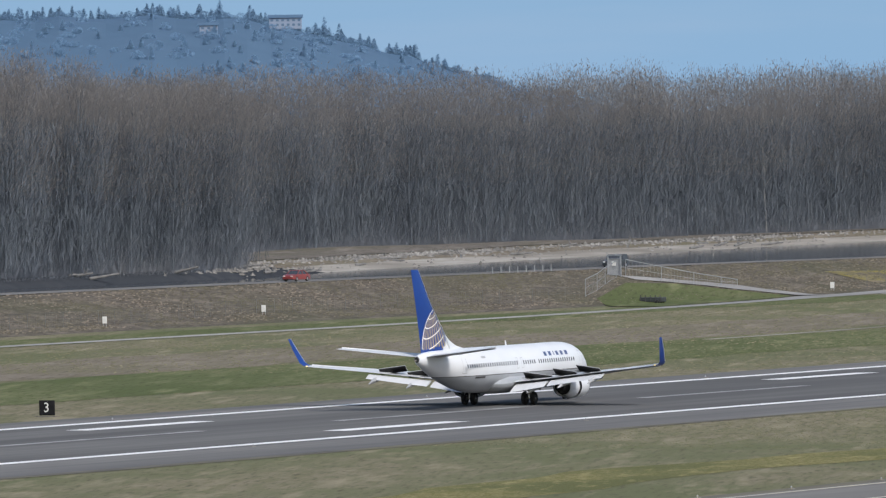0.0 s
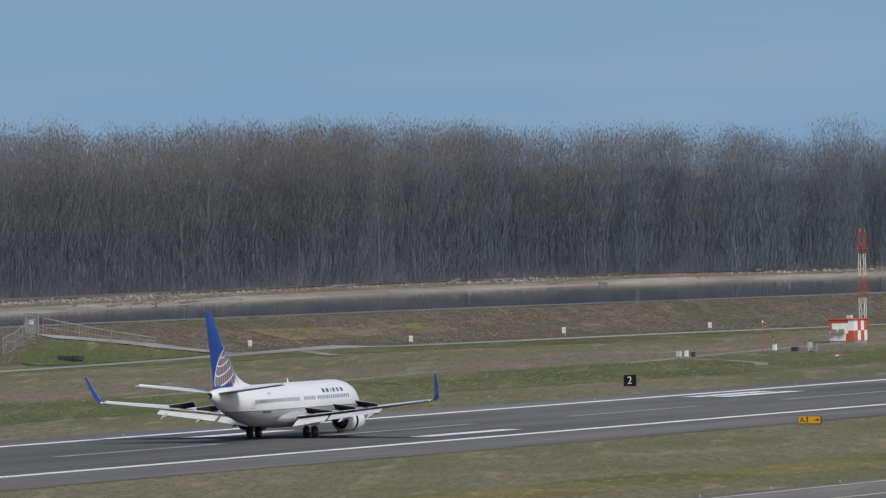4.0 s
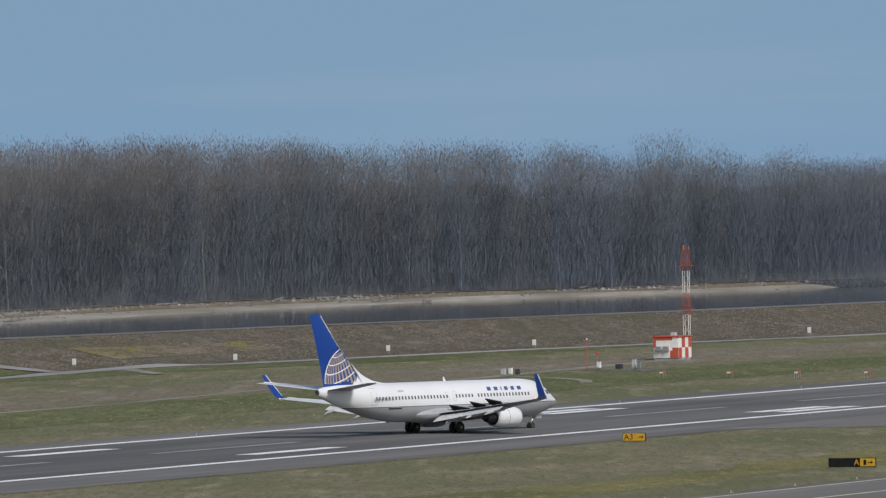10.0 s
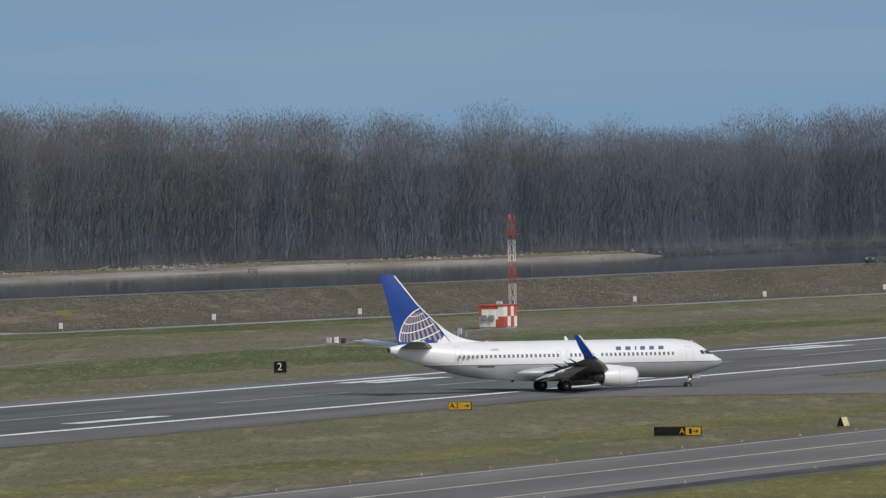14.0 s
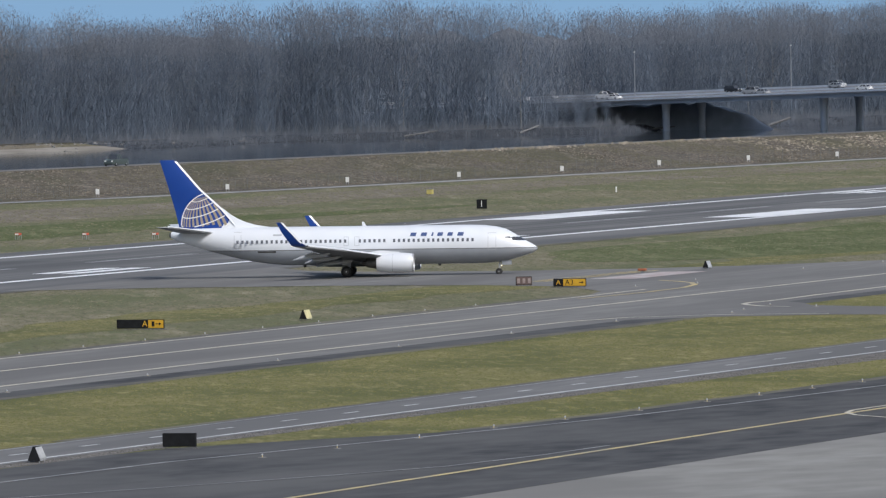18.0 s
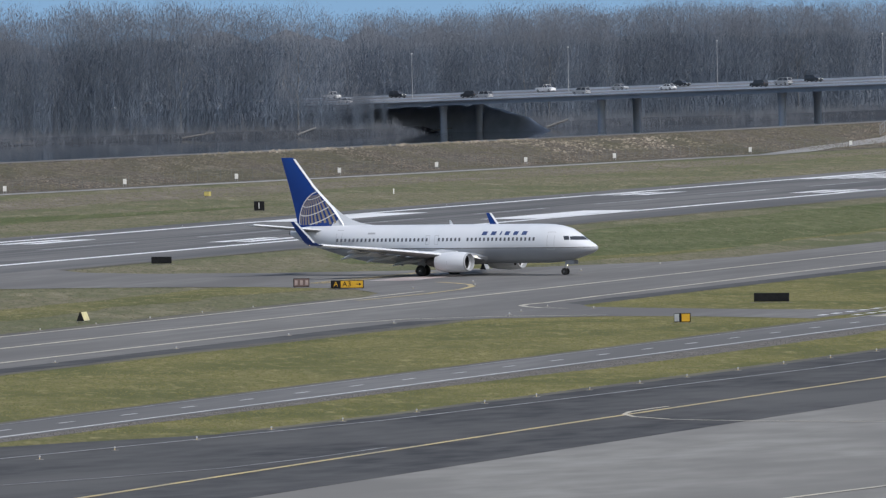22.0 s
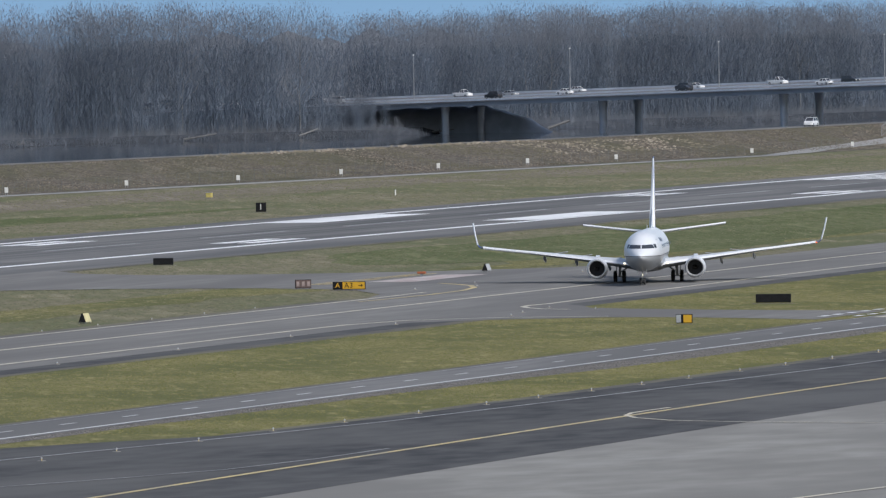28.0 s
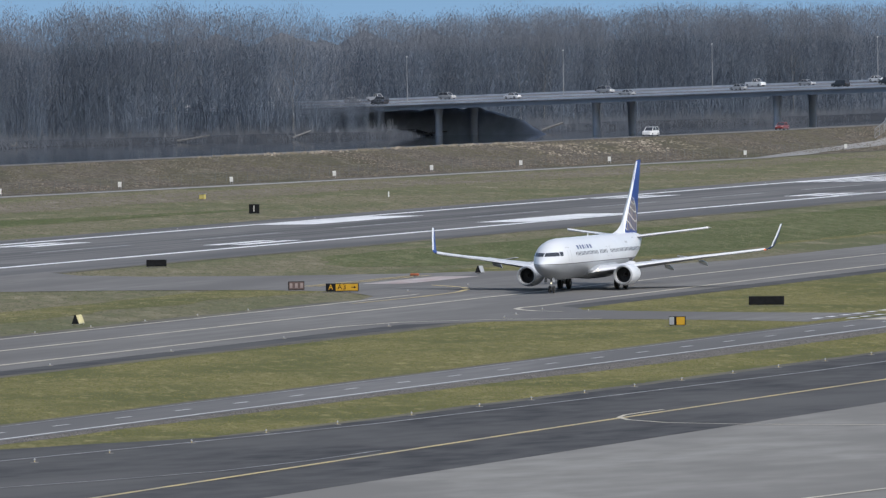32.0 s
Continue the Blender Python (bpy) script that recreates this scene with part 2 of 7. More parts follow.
M["blue_skin"] = mat("blue_tail_paint", (0.005, 0.042, 0.235), (0.0045, 0.037, 0.21), 0.6, 0.35, c3=(0.006, 0.047, 0.255), big=0.2)
M["title_navy"] = mat("navy_title_paint", (0.045, 0.075, 0.19), (0.06, 0.09, 0.21), 0.6, 0.4)
M["gold"] = mat("gold_tail_paint", (0.36, 0.295, 0.215), (0.30, 0.25, 0.18), 0.6, 0.4)
M["globe_white"] = mat("white_tail_lines", (0.78, 0.77, 0.74), (0.72, 0.71, 0.68), 0.6, 0.4)
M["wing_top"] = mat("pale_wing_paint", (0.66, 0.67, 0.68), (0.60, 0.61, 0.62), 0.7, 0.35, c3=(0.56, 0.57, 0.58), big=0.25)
# darker copy of the wing paint, standing in for shade beneath
M["wing_shaded"] = mat("shaded_wing_paint", (0.20, 0.205, 0.21), (0.17, 0.175, 0.18), 0.7, 0.45, c3=(0.15, 0.155, 0.16), big=0.25)
M["worn_runway"] = mat("rubber_worn_asphalt", (0.132, 0.131, 0.129), (0.165, 0.163, 0.158), 0.7, 0.9, bump=0.01, c3=(0.105, 0.104, 0.104), big=0.09, stretch=(0.06, 1, 1), spec=0.05)
M["soil"] = mat("dark_verge", (0.07, 0.064, 0.054), (0.115, 0.104, 0.085), 0.8, 1.0, c3=(0.13, 0.12, 0.075), big=0.2, stretch=(0.2, 1, 1))
M["pale_gravel"] = mat("pale_gravel", (0.21, 0.195, 0.165), (0.28, 0.26, 0.22), 0.8, 1.0, c3=(0.16, 0.15, 0.11), big=0.15, stretch=(0.2, 1, 1))
M["pale_road"] = mat("pale_perimeter_asphalt", (0.29, 0.283, 0.268), (0.35, 0.342, 0.325), 0.4, 0.9, c3=(0.25, 0.245, 0.235), big=0.06, stretch=(0.15, 1, 1), spec=0.1)
M["galvanised"] = mat("pale_galvanised_rail", (0.27, 0.285, 0.29), (0.22, 0.232, 0.24), 3.0, 0.6)
M["lip_metal"] = mat("brushed_inlet_lip", (0.50, 0.51, 0.525), (0.42, 0.43, 0.44), 1.5, 0.5, metal=0.5)
M["slat"] = mat("pale_slat_paint", (0.78, 0.785, 0.79), (0.72, 0.725, 0.73), 0.8, 0.4)
M["cell_grey"] = mat("grey_sign_face", (0.40, 0.41, 0.42), (0.33, 0.34, 0.35), 2.0, 0.6)
M["faded_white"] = mat("faded_white_figure", (0.27, 0.22, 0.205), (0.21, 0.17, 0.16), 2.0, 0.7)
M["metal"] = mat("bare_metal", (0.62, 0.62, 0.63), (0.52, 0.52, 0.53), 1.5, 0.3, metal=0.9)
M["dark_metal"] = mat("dark_metal", (0.11, 0.105, 0.10), (0.07, 0.068, 0.065), 2.0, 0.5, metal=0.6)
# flat black stands in for the shade inside openings and recesses
M["black"] = mat("shade_black", (0.012, 0.012, 0.013), (0.02, 0.02, 0.021), 1.0, 0.7)
M["rubber"] = mat("tyre_rubber", (0.018, 0.018, 0.018), (0.03, 0.03, 0.03), 4.0, 0.85)
M["glass"] = mat("dark_window_glass", (0.05, 0.055, 0.065), None, 1.0, 0.15)
M["cabin_glass"] = mat("cabin_window", (0.12, 0.125, 0.14), None, 1.0, 0.25)
M["lamp_glow"] = mat("landing_light", (1.0, 0.86, 0.58), None, emit=1.6)
M["amber_glow"] = mat("tip_light", (1.0, 0.75, 0.35), None, emit=0.7)
M["red_glow"] = mat("red_tip_light", (0.8, 0.2, 0.08), None, emit=0.4)
M["sign_black"] = mat("black_sign_face", (0.012, 0.0125, 0.013), (0.018, 0.0185, 0.02), 2.0, 0.9, spec=0.15)
M["sign_yellow"] = mat("yellow_sign_face", (0.62, 0.36, 0.02), (0.55, 0.31, 0.02), 2.0, 0.5)
M["sign_red"] = mat("red_sign_face", (0.092, 0.056, 0.05), (0.075, 0.05, 0.046), 2.0, 0.6)
M["sign_white"] = mat("white_sign_face", (0.78, 0.77, 0.72), (0.66, 0.65, 0.61), 2.0, 0.6)
M["steel"] = mat("galvanised_steel", (0.42, 0.43, 0.44), (0.32, 0.33, 0.34), 3.0, 0.5, metal=0.7)
M["pale_box"] = mat("pale_equipment_paint", (0.50, 0.52, 0.52), (0.42, 0.44, 0.44), 1.5, 0.6)
M["tower_red"] = mat("orange_red_paint", (0.47, 0.085, 0.045), (0.39, 0.075, 0.042), 1.5, 0.6)
M["tower_white"] = mat("tower_white_paint", (0.78, 0.78, 0.76), (0.68, 0.68, 0.66), 1.5, 0.55)
M["dark_green"] = mat("dark_cabinet_paint", (0.035, 0.04, 0.04), (0.05, 0.055, 0.055), 1.5, 0.6)
# bridge concrete is blued in its colour to suggest haze
M["bridge"] = mat("haze_blue_bridge_concrete", (0.35, 0.395, 0.46), (0.31, 0.35, 0.41), 0.2, 0.9, c3=(0.28, 0.318, 0.375), big=0.06)
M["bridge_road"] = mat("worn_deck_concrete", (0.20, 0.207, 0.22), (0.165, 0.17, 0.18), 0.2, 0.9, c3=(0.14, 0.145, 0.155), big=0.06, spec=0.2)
# bank slope below the deck, lifted and blued in colour like haze
M["haze_slope"] = mat("haze_lifted_slope", (0.48, 0.53, 0.60), (0.40, 0.445, 0.51), 0.4, 0.95, c3=(0.34, 0.38, 0.44), big=0.12, bump=0.3, spec=0.1)
# pier concrete is blued and lifted in its colour to suggest haze
M["pier"] = mat("haze_blue_pier_concrete", (0.50, 0.545, 0.61), (0.43, 0.47, 0.53), 0.3, 0.9, c3=(0.39, 0.428, 0.485), big=0.1)
M["drift"] = mat("weathered_driftwood", (0.21, 0.209, 0.205), (0.13, 0.129, 0.127), 1.0, 0.95)
M["rock"] = mat("bank_rock", (0.15, 0.145, 0.137), (0.34, 0.33, 0.312), 0.5, 0.95, c3=(0.09, 0.086, 0.08), big=0.25, spec=0.1)
for key, c in (("car_white", (0.72, 0.72, 0.72)), ("car_red", (0.22, 0.04, 0.037)), ("car_dark", (0.03, 0.033, 0.038)), ("car_silver", (0.36, 0.37, 0.38)), ("car_green", (0.05, 0.065, 0.06)), ("car_blue", (0.05, 0.09, 0.17))):
    M[key] = mat(key + "_paint", c, tuple(0.85 * v for v in c), 1.0, 0.3)


# ---- mesh helpers: a geometry is (verts, faces) ----
def join(*gs):
    vs, fs = [], []
    for v, f in gs:
        k = len(vs)
        vs += list(v)
        fs += [tuple(i + k for i in q) for q in f]
    return vs, fs


def moved(g, m):
    return [tuple(m @ Vector(v)) for v in g[0]], g[1]


def bx(x0, y0, z0, x1, y1, z1, b=0.0):
    if not b:
        v = [(x, y, z) for x in (x0, x1) for y in (y0, y1) for z in (z0, z1)]
        return v, [(0, 1, 3, 2), (4, 6, 7, 5), (0, 4, 5, 1), (2, 3, 7, 6), (0, 2, 6, 4), (1, 5, 7, 3)]
    bm = bmesh.new()
    bmesh.ops.create_cube(bm, size=1.0)
    for v in bm.verts:
        v.co = ((x0 + x1) / 2 + v.co.x * (x1 - x0), (y0 + y1) / 2 + v.co.y * (y1 - y0), (z0 + z1) / 2 + v.co.z * (z1 - z0))
    bmesh.ops.bevel(bm, geom=list(bm.edges), offset=b, segments=1, affect="EDGES")
    g = [tuple(v.co) for v in bm.verts], [tuple(v.index for v in f.verts) for f in bm.faces]
    bm.free()
    return g


def cyl(p, q, r0, r1=None, n=8, caps=True):
    r1 = r0 if r1 is None else r1
    p, q = Vector(p), Vector(q)
    d = (q - p).normalized()
    a = d.orthogonal().normalized()
    b = d.cross(a)
    vs = [tuple(c + (a * math.cos(2 * math.pi * i / n) + b * math.sin(2 * math.pi * i / n)) * r) for c, r in ((p, r0), (q, r1)) for i in range(n)]
    fs = [(i, (i + 1) % n, n + (i + 1) % n, n + i) for i in range(n)]
    if caps:
        fs += [tuple(range(n - 1, -1, -1)), tuple(range(n, 2 * n))]
    return vs, fs


def loft(rings, closed=True, caps=True):
    n = len(rings[0])
    vs = [tuple(p) for r in rings for p in r]
    fs = []
    for k in range(len(rings) - 1):
        for i in range(n if closed else n - 1):
            j = (i + 1) % n
            fs.append((k * n + i, k * n + j, (k + 1) * n + j, (k + 1) * n + i))
    if caps and closed:
        fs += [tuple(range(n - 1, -1, -1)), tuple(range((len(rings) - 1) * n, len(rings) * n))]
    return vs, fs


def spin(profile, n=28, axis="x"):
    """A turned body: profile of (along, radius)."""
    rings = []
    for s, r in profile:
        ring = []
        for i in range(n):
            a = 2 * math.pi * i / n
            c, d = r * math.cos(a), r * math.sin(a)
            ring.append((s, c, d) if axis == "x" else (c, s, d) if axis == "y" else (c, d, s))
        rings.append(ring)
    return loft(rings, True, False)


def mesh(name, g, material, smooth=False, recalc=False):
    me = bpy.data.meshes.new(name)
    me.from_pydata(g[0], [], g[1])
    if recalc:
        bm = bmesh.new()
        bm.from_mesh(me)
        bmesh.ops.recalc_face_normals(bm, faces=bm.faces)
        bm.to_mesh(me)
        bm.free()
    for mm in material if isinstance(material, (list, tuple)) else [material]:
        me.materials.append(mm)
    if smooth:
        me.shade_smooth()
        me.set_sharp_from_angle(angle=radians(38))
    me.update()
    return me


def part(name, g, material, parent=None, label="", smooth=False, at=None, recalc=True):
    me = g if isinstance(g, bpy.types.Mesh) else mesh(name, g, material, smooth, recalc)
    ob = new(name, me)
    if parent is not None:
        ob.parent = parent
    if at is not None:
        ob.matrix_basis = at
    return tagged(ob, label)


def thing(name, label, category, at=None, group="", kind=""):
    ob = new(name)
    if at is not None:
        ob.matrix_basis = at
    return tagged(ob, label, category, group, kind)


def lettering(name, text, size, material, parent, at, label=""):
    cu = bpy.data.curves.new(name, "FONT")
    cu.body, cu.size, cu.align_x, cu.align_y, cu.extrude = text, size, "CENTER", "CENTER", 0.01
    cu.materials.append(material)
    ob = new(name, cu)
    ob.parent, ob.matrix_basis = parent, at
    return tagged(ob, label)


# ---- the ground: one sheet from the apron over the levee and the river to the island ----
def piecewise(x, pts):
    if x <= pts[0][0]:
        return pts[0][1]
    for (a, b), (c, d) in zip(pts, pts[1:]):
        if x <= c:
            return b + (d - b) * (x - a) / (c - a)
    return pts[-1][1]


CREST_LINE = [(-3000, 600), (1088, 592), (1273, 584), (1389, 567), (1477, 546), (1560, 535), (1660, 523), (1760, 513), (1900, 497), (2600, 470), (5000, 400)]
SHORE_LINE = [(-3000, 900), (1300, 765), (1505, 766), (1560, 778), (1640, 790), (1780, 806), (1900, 815), (2040, 812), (2140, 782), (2220, 768), (2290, 767), (2345, 743), (2372, 719), (2395, 707), (2425, 713), (2446, 714), (2456, 700), (2480, 694), (2541, 687), (2586, 668), (2641, 657), (2700, 634), (2900, 555), (5000, 460)]
CREST_Z, WATER_Z = 4.2, -1.2


def crest(x):
    return piecewise(x, CREST_LINE)


def shore(x):
    return piecewise(x, SHORE_LINE)


def beach(x):
    return piecewise(x, [(1500, 4), (1560, 22), (1640, 26), (1850, 22), (2000, 18), (2150, 16), (2250, 10), (2350, 5), (3000, 5)])


def ground_sheet():
    xs = [-3000, -1500, -500, 0, 200, 400, 500] + [500 + 12 * i for i in range(1, 170)] + [2600, 2800, 3200, 3800, 4900]
    vs, fs, ms = [], [], []
    rows = 18
    for x in xs:
        c, s = crest(x), shore(x)
        u = noise.noise(Vector((x * 0.02, 0, 0)))
        prof = [(-3000, 0), (-500, 0), (100, 0), (190, 0), (c - 90, 0), (c - 40, 0), (c - 24, 0.1), (c - 17, 1.1 + 0.08 * u), (c - 10, 2.5 + 0.1 * u), (c - 3, 3.95), (c, CREST_Z), (c + 9, CREST_Z), (c + 30, -4), (s - 25, -4), (s, WATER_Z), (s + 0.42 * beach(x), WATER_Z + 0.75 + 0.15 * u), (s + beach(x), WATER_Z + 1.5 + 0.3 * u), (4900, 3)]
        vs += [(x, y, z) for y, z in prof]
    for i in range(len(xs) - 1):
        for j in range(rows - 1):
            fs.append((i * rows + j, (i + 1) * rows + j, (i + 1) * rows + j + 1, i * rows + j + 1))
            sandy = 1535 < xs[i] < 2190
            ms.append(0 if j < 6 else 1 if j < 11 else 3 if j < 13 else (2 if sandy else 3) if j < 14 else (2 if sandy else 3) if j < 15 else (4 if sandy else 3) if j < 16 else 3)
    me = bpy.data.meshes.new("ground")
    me.from_pydata(vs, [], fs)
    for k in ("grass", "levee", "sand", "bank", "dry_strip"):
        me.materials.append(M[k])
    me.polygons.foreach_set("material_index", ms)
    tagged(new("ground", me), "mown airfield grass, levee slope and sandy river bank", "ground", kind="structure")


ground_sheet()


def strip(name, x0, x1, y0, y1, z, material, label, step=40.0, category="pavement"):
    n = max(1, int((x1 - x0) / step))
    f0 = y0 if callable(y0) else (lambda x: y0)
    f1 = y1 if callable(y1) else (lambda x: y1)
    fz = z if callable(z) else (lambda x: z)
    vs, fs = [], []
    for i in range(n + 1):
        x = x0 + (x1 - x0) * i / n
        vs += [(x, f0(x), fz(x)), (x, f1(x), fz(x))]
        if i:
            fs.append((2 * i - 2, 2 * i, 2 * i + 1, 2 * i - 1))
    return tagged(new(name, mesh(name, (vs, fs), material)), label, category, kind="structure")


def polygon(name, pts, z, material, label, category="pavement", kind="structure"):
    g = [(x, y, z) for x, y in pts], [tuple(range(len(pts)))]
    return tagged(new(name, mesh(name, g, material, recalc=True)), label, category, kind=kind)


def ribbon(pts, w, z):
    """A painted line of width w along pts on the ground."""
    vs, fs = [], []
    for i, p in enumerate(pts):
        a, b = Vector(pts[max(0, i - 1)]), Vector(pts[min(len(pts) - 1, i + 1)])
        d = (b - a).normalized()
        n = Vector((-d.y, d.x)) * w / 2
        vs += [(p[0] + n.x, p[1] + n.y, z), (p[0] - n.x, p[1] - n.y, z)]
        if i:
            fs.append((2 * i - 2, 2 * i - 1, 2 * i + 1, 2 * i))
    return vs, fs


# bands of greener and drier grass along the runway
RUN_MID, RUN_HALF = 380.5, 19.8
def wob(x, s, a):
    return a * noise.noise(Vector((x * 0.013, s, 0.3))) + 0.4 * a * noise.noise(Vector((x * 0.06, s, 2.0)))


strip("dry_grass_band", -500, 2400, lambda x: 476 + wob(x, 1, 7) + piecewise(x, [(1300, 0), (1700, -22)]), lambda x: 507 + wob(x, 2, 6) + piecewise(x, [(1300, 0), (1500, -8), (1700, -26), (2000, -34)]), 0.02, M["dry_strip"], "band of dry brown grass between runway and levee", 4, "grass")
strip("green_grass_band", -500, 1390, lambda x: 436 + wob(x, 3, 6), lambda x: 472 + wob(x, 4, 7) + piecewise(x, [(1230, 0), (1390, -34)]), 0.022, M["green_strip"], "band of fresh green grass beside the runway", 4, "grass")
strip("infield_green_band", 300, 1500, lambda x: 292 + wob(x, 7, 6), lambda x: 304 + wob(x, 8, 8), 0.02, M["grass_near"], "yellow-green grass between runway and taxiway", 6, "grass")
strip("exit_green_band", 1045, 1800, lambda x: 296 + wob(x, 27, 8) + piecewise(x, [(1045, 14), (1090, 0)]), lambda x: 334 + wob(x, 28, 6) - piecewise(x, [(1045, 14), (1090, 0)]), 0.022, M["green_strip"], "fresh green grass beyond the exit taxiway", 4, "grass")
strip("near_grass_band", 300, 1500, 160, 254, 0.015, M["grass_near"], "yellow-green mown grass beside the service road", 30, "grass")

# runway, taxiways, roads and apron
LANE_EDGE = [(612, 193.6), (640, 191.6), (692, 189.2), (745, 187.6), (1700, 170)]
strip("runway", -800, 1760, RUN_MID - RUN_HALF - 13.5, RUN_MID + RUN_HALF + 8.5, 0.03, M["runway"], "grey asphalt runway with rubber-darkened middle")
strip("worn_runway", -800, 1075, RUN_MID - RUN_HALF - 1.5, RUN_MID + RUN_HALF + 1.5, 0.036, M["worn_runway"], "runway asphalt dark with tyre rubber")
for off, w, x0, x1 in ((-7.2, 2.2, 1075, 1420), (-3.4, 1.6, 1075, 1330), (3.2, 2.4, 1075, 1500), (6.8, 1.8, 1075, 1380), (0.2, 1.2, 1090, 1280), (-9.5, 1.2, 1120, 1300)):
    strip("rubber_streak", x0, x1, RUN_MID + off - w / 2, RUN_MID + off + w / 2, 0.036, M["worn_runway"], "dark streak of tyre rubber on the runway", 40, "stain")
strip("soil_edge", 300, 915, 277.5, lambda x: 279.3 + wob(x, 21, 0.8), 0.027, M["soil"], "dark brown strip along the taxiway edge", 3, "soil")
strip("soil_edge", 600, 846, lambda x: 245.2 + wob(x, 22, 1.2), 247.0, 0.027, M["soil"], "dark brown strip along the taxiway shoulder", 3, "soil")
strip("soil_edge", 600, 838, lambda x: 216 - (x - 600) * 0.022, lambda x: 217 - (x - 600) * 0.022 + wob(x, 23, 0.8), 0.027, M["soil"], "dark brown strip along the service road", 3, "soil")
strip("soil_edge", 612, 1400, lambda x: piecewise(x, LANE_EDGE), lambda x: piecewise(x, LANE_EDGE) + 1.3 + wob(x, 24, 0.7), 0.027, M["soil"], "bare dark soil along the apron edge", 3, "soil")
strip("soil_edge", 500, 1700, lambda x: 345.4 + wob(x, 25, 1.0), 347.2, 0.027, M["soil"], "dark brown strip along the runway shoulder", 4, "soil")
strip("taxiway", -500, 2200, 250.5, 277.5, 0.03, M["taxi"], "weathered grey asphalt taxiway parallel to the runway")
strip("taxiway_shoulder", -500, 2200, 247.0, 250.5, 0.028, M["dark_asphalt"], "dark asphalt shoulder of the taxiway")
EXIT = [(951, 349), (957, 335), (959, 316), (956, 300), (947, 288), (930, 280), (915, 277), (1060, 277), (1040, 281), (1024, 290), (1014, 302), (1010, 316), (1012, 330), (1020, 340), (1036, 349)]
polygon("exit_taxiway", EXIT, 0.036, M["taxi"], "grey asphalt exit taxiway crossing to the parallel taxiway")
STUB = [(840, 251), (892, 251), (886, 247.5), (879, 244.9), (874.5, 239.3), (868.9, 229.9), (865.1, 221.2), (862, 213), (838.5, 213.7), (841.4, 217.6), (845.9, 223.8), (848.8, 229.7), (850.1, 235.2), (848.2, 239.7), (846.5, 244.9)]
polygon("stub_taxiway", STUB, 0.036, M["taxi"], "short asphalt stub between taxiway and service road")
CORNER = [(300, 251), (612, 251), (612, 246), (599, 243), (590, 240), (560, 236), (300, 225)]
polygon("corner_taxiway", CORNER, 0.034, M["dark_asphalt"], "dark asphalt taxiway fillet beside the sign boards")
strip("service_road", 300, 1700, lambda x: 207.6 - (x - 600) * 0.025, lambda x: 216 - (x - 600) * 0.022, 0.04, M["road"], "two-lane asphalt airport service road")
strip("gravel_verge", 560, 1500, lambda x: 205.4 - (x - 600) * 0.036 + wob(x, 9, 1.5), lambda x: 207.7 - (x - 600) * 0.025, 0.026, M["gravel"], "gravel and sparse grass beside the service road", 5)
strip("apron_taxilane", -200, 1700, lambda x: 164.7 - (x - 600) * 0.026, lambda x: piecewise(x, [(300, 213), (588, 206), (600, 200.5)] + LANE_EDGE), 0.034, M["dark_asphalt"], "dark resurfaced apron taxilane", 10)
strip("apron", -200, 1700, -300, lambda x: 164.7 - (x - 600) * 0.026, 0.03, M["concrete"], "pale concrete apron beside the terminal")
strip("levee_road", 600, 2400, lambda x: crest(x) + 0.8, lambda x: crest(x) + 7.8, CREST_Z + 0.03, M["road"], "two-lane road on the levee crest", category="road")
strip("levee_kerb", 600, 2400, lambda x: crest(x) - 0.5, lambda x: crest(x) + 0.6, CREST_Z + 0.06, M["concrete"], "pale concrete edge of the levee road", 20, "kerb")
polygon("water", [(-3000, 480), (4900, 380), (4900, 1100), (-3000, 1100)], WATER_Z, M["water"], "dark slow river water with soft reflections", "water")


# ---- painted markings ----
def marking(name, g, material, label, group=""):
    return tagged(new(name, mesh(name, g, material)), label, "marking", group, "structure")


def rect(x0, x1, y0, y1, z=0.055):
    return [(x0, y0, z), (x1, y0, z), (x1, y1, z), (x0, y1, z)], [(0, 1, 2, 3)]


for y, w in ((RUN_MID - RUN_HALF, 1.7), (RUN_MID + RUN_HALF, 1.7)):
    marking("runway_edge_line", rect(-800, 1740, y - w / 2, y + w / 2), M["white_paint"], "long white runway edge line", "runway edge lines")
for k in range(-6, 14):
    x = 760 + 61 * k
    marking("centre_dash", rect(x, x + 36.5, RUN_MID - 0.6, RUN_MID + 0.6), M["dull_white"], "worn white runway centreline dash", "runway centreline dashes")
TDZ0, TDZ_STEP = 736.0, 140.3
for k, bars in ((-1, 1), (0, 1), (1, 1), (2, 2), (3, 2), (5, 3)):
    for side in (-1, 1):
        for b in range(bars):
            y = RUN_MID + side * (11.9 + 3.35 * b)
            x = TDZ0 + TDZ_STEP * k
            marking("touchdown_bar", rect(x, x + 22.9, y - 1.15, y + 1.15), M["white_paint"], "white painted touchdown zone bar", "touchdown zone bars")
for side in (-1, 1):
    y = RUN_MID + side * 15.2
    marking("aiming_block", rect(1274, 1325, y - 4.2, y + 4.2), M["white_paint"], "large solid white aiming point block", "aiming point blocks")
    for b in range(6):
        y = RUN_MID + side * (3.0 + 3.0 * b)
        marking("threshold_bar", rect(1560, 1606, y - 0.9, y + 0.9), M["white_paint"], "white threshold stripe at the runway end", "threshold bars")
marking("taxiway_centreline", ribbon([(-500 + 60 * i, 266.3) for i in range(45)], 0.62, 0.055), M["pale_yellow"], "faded yellow taxiway centreline")
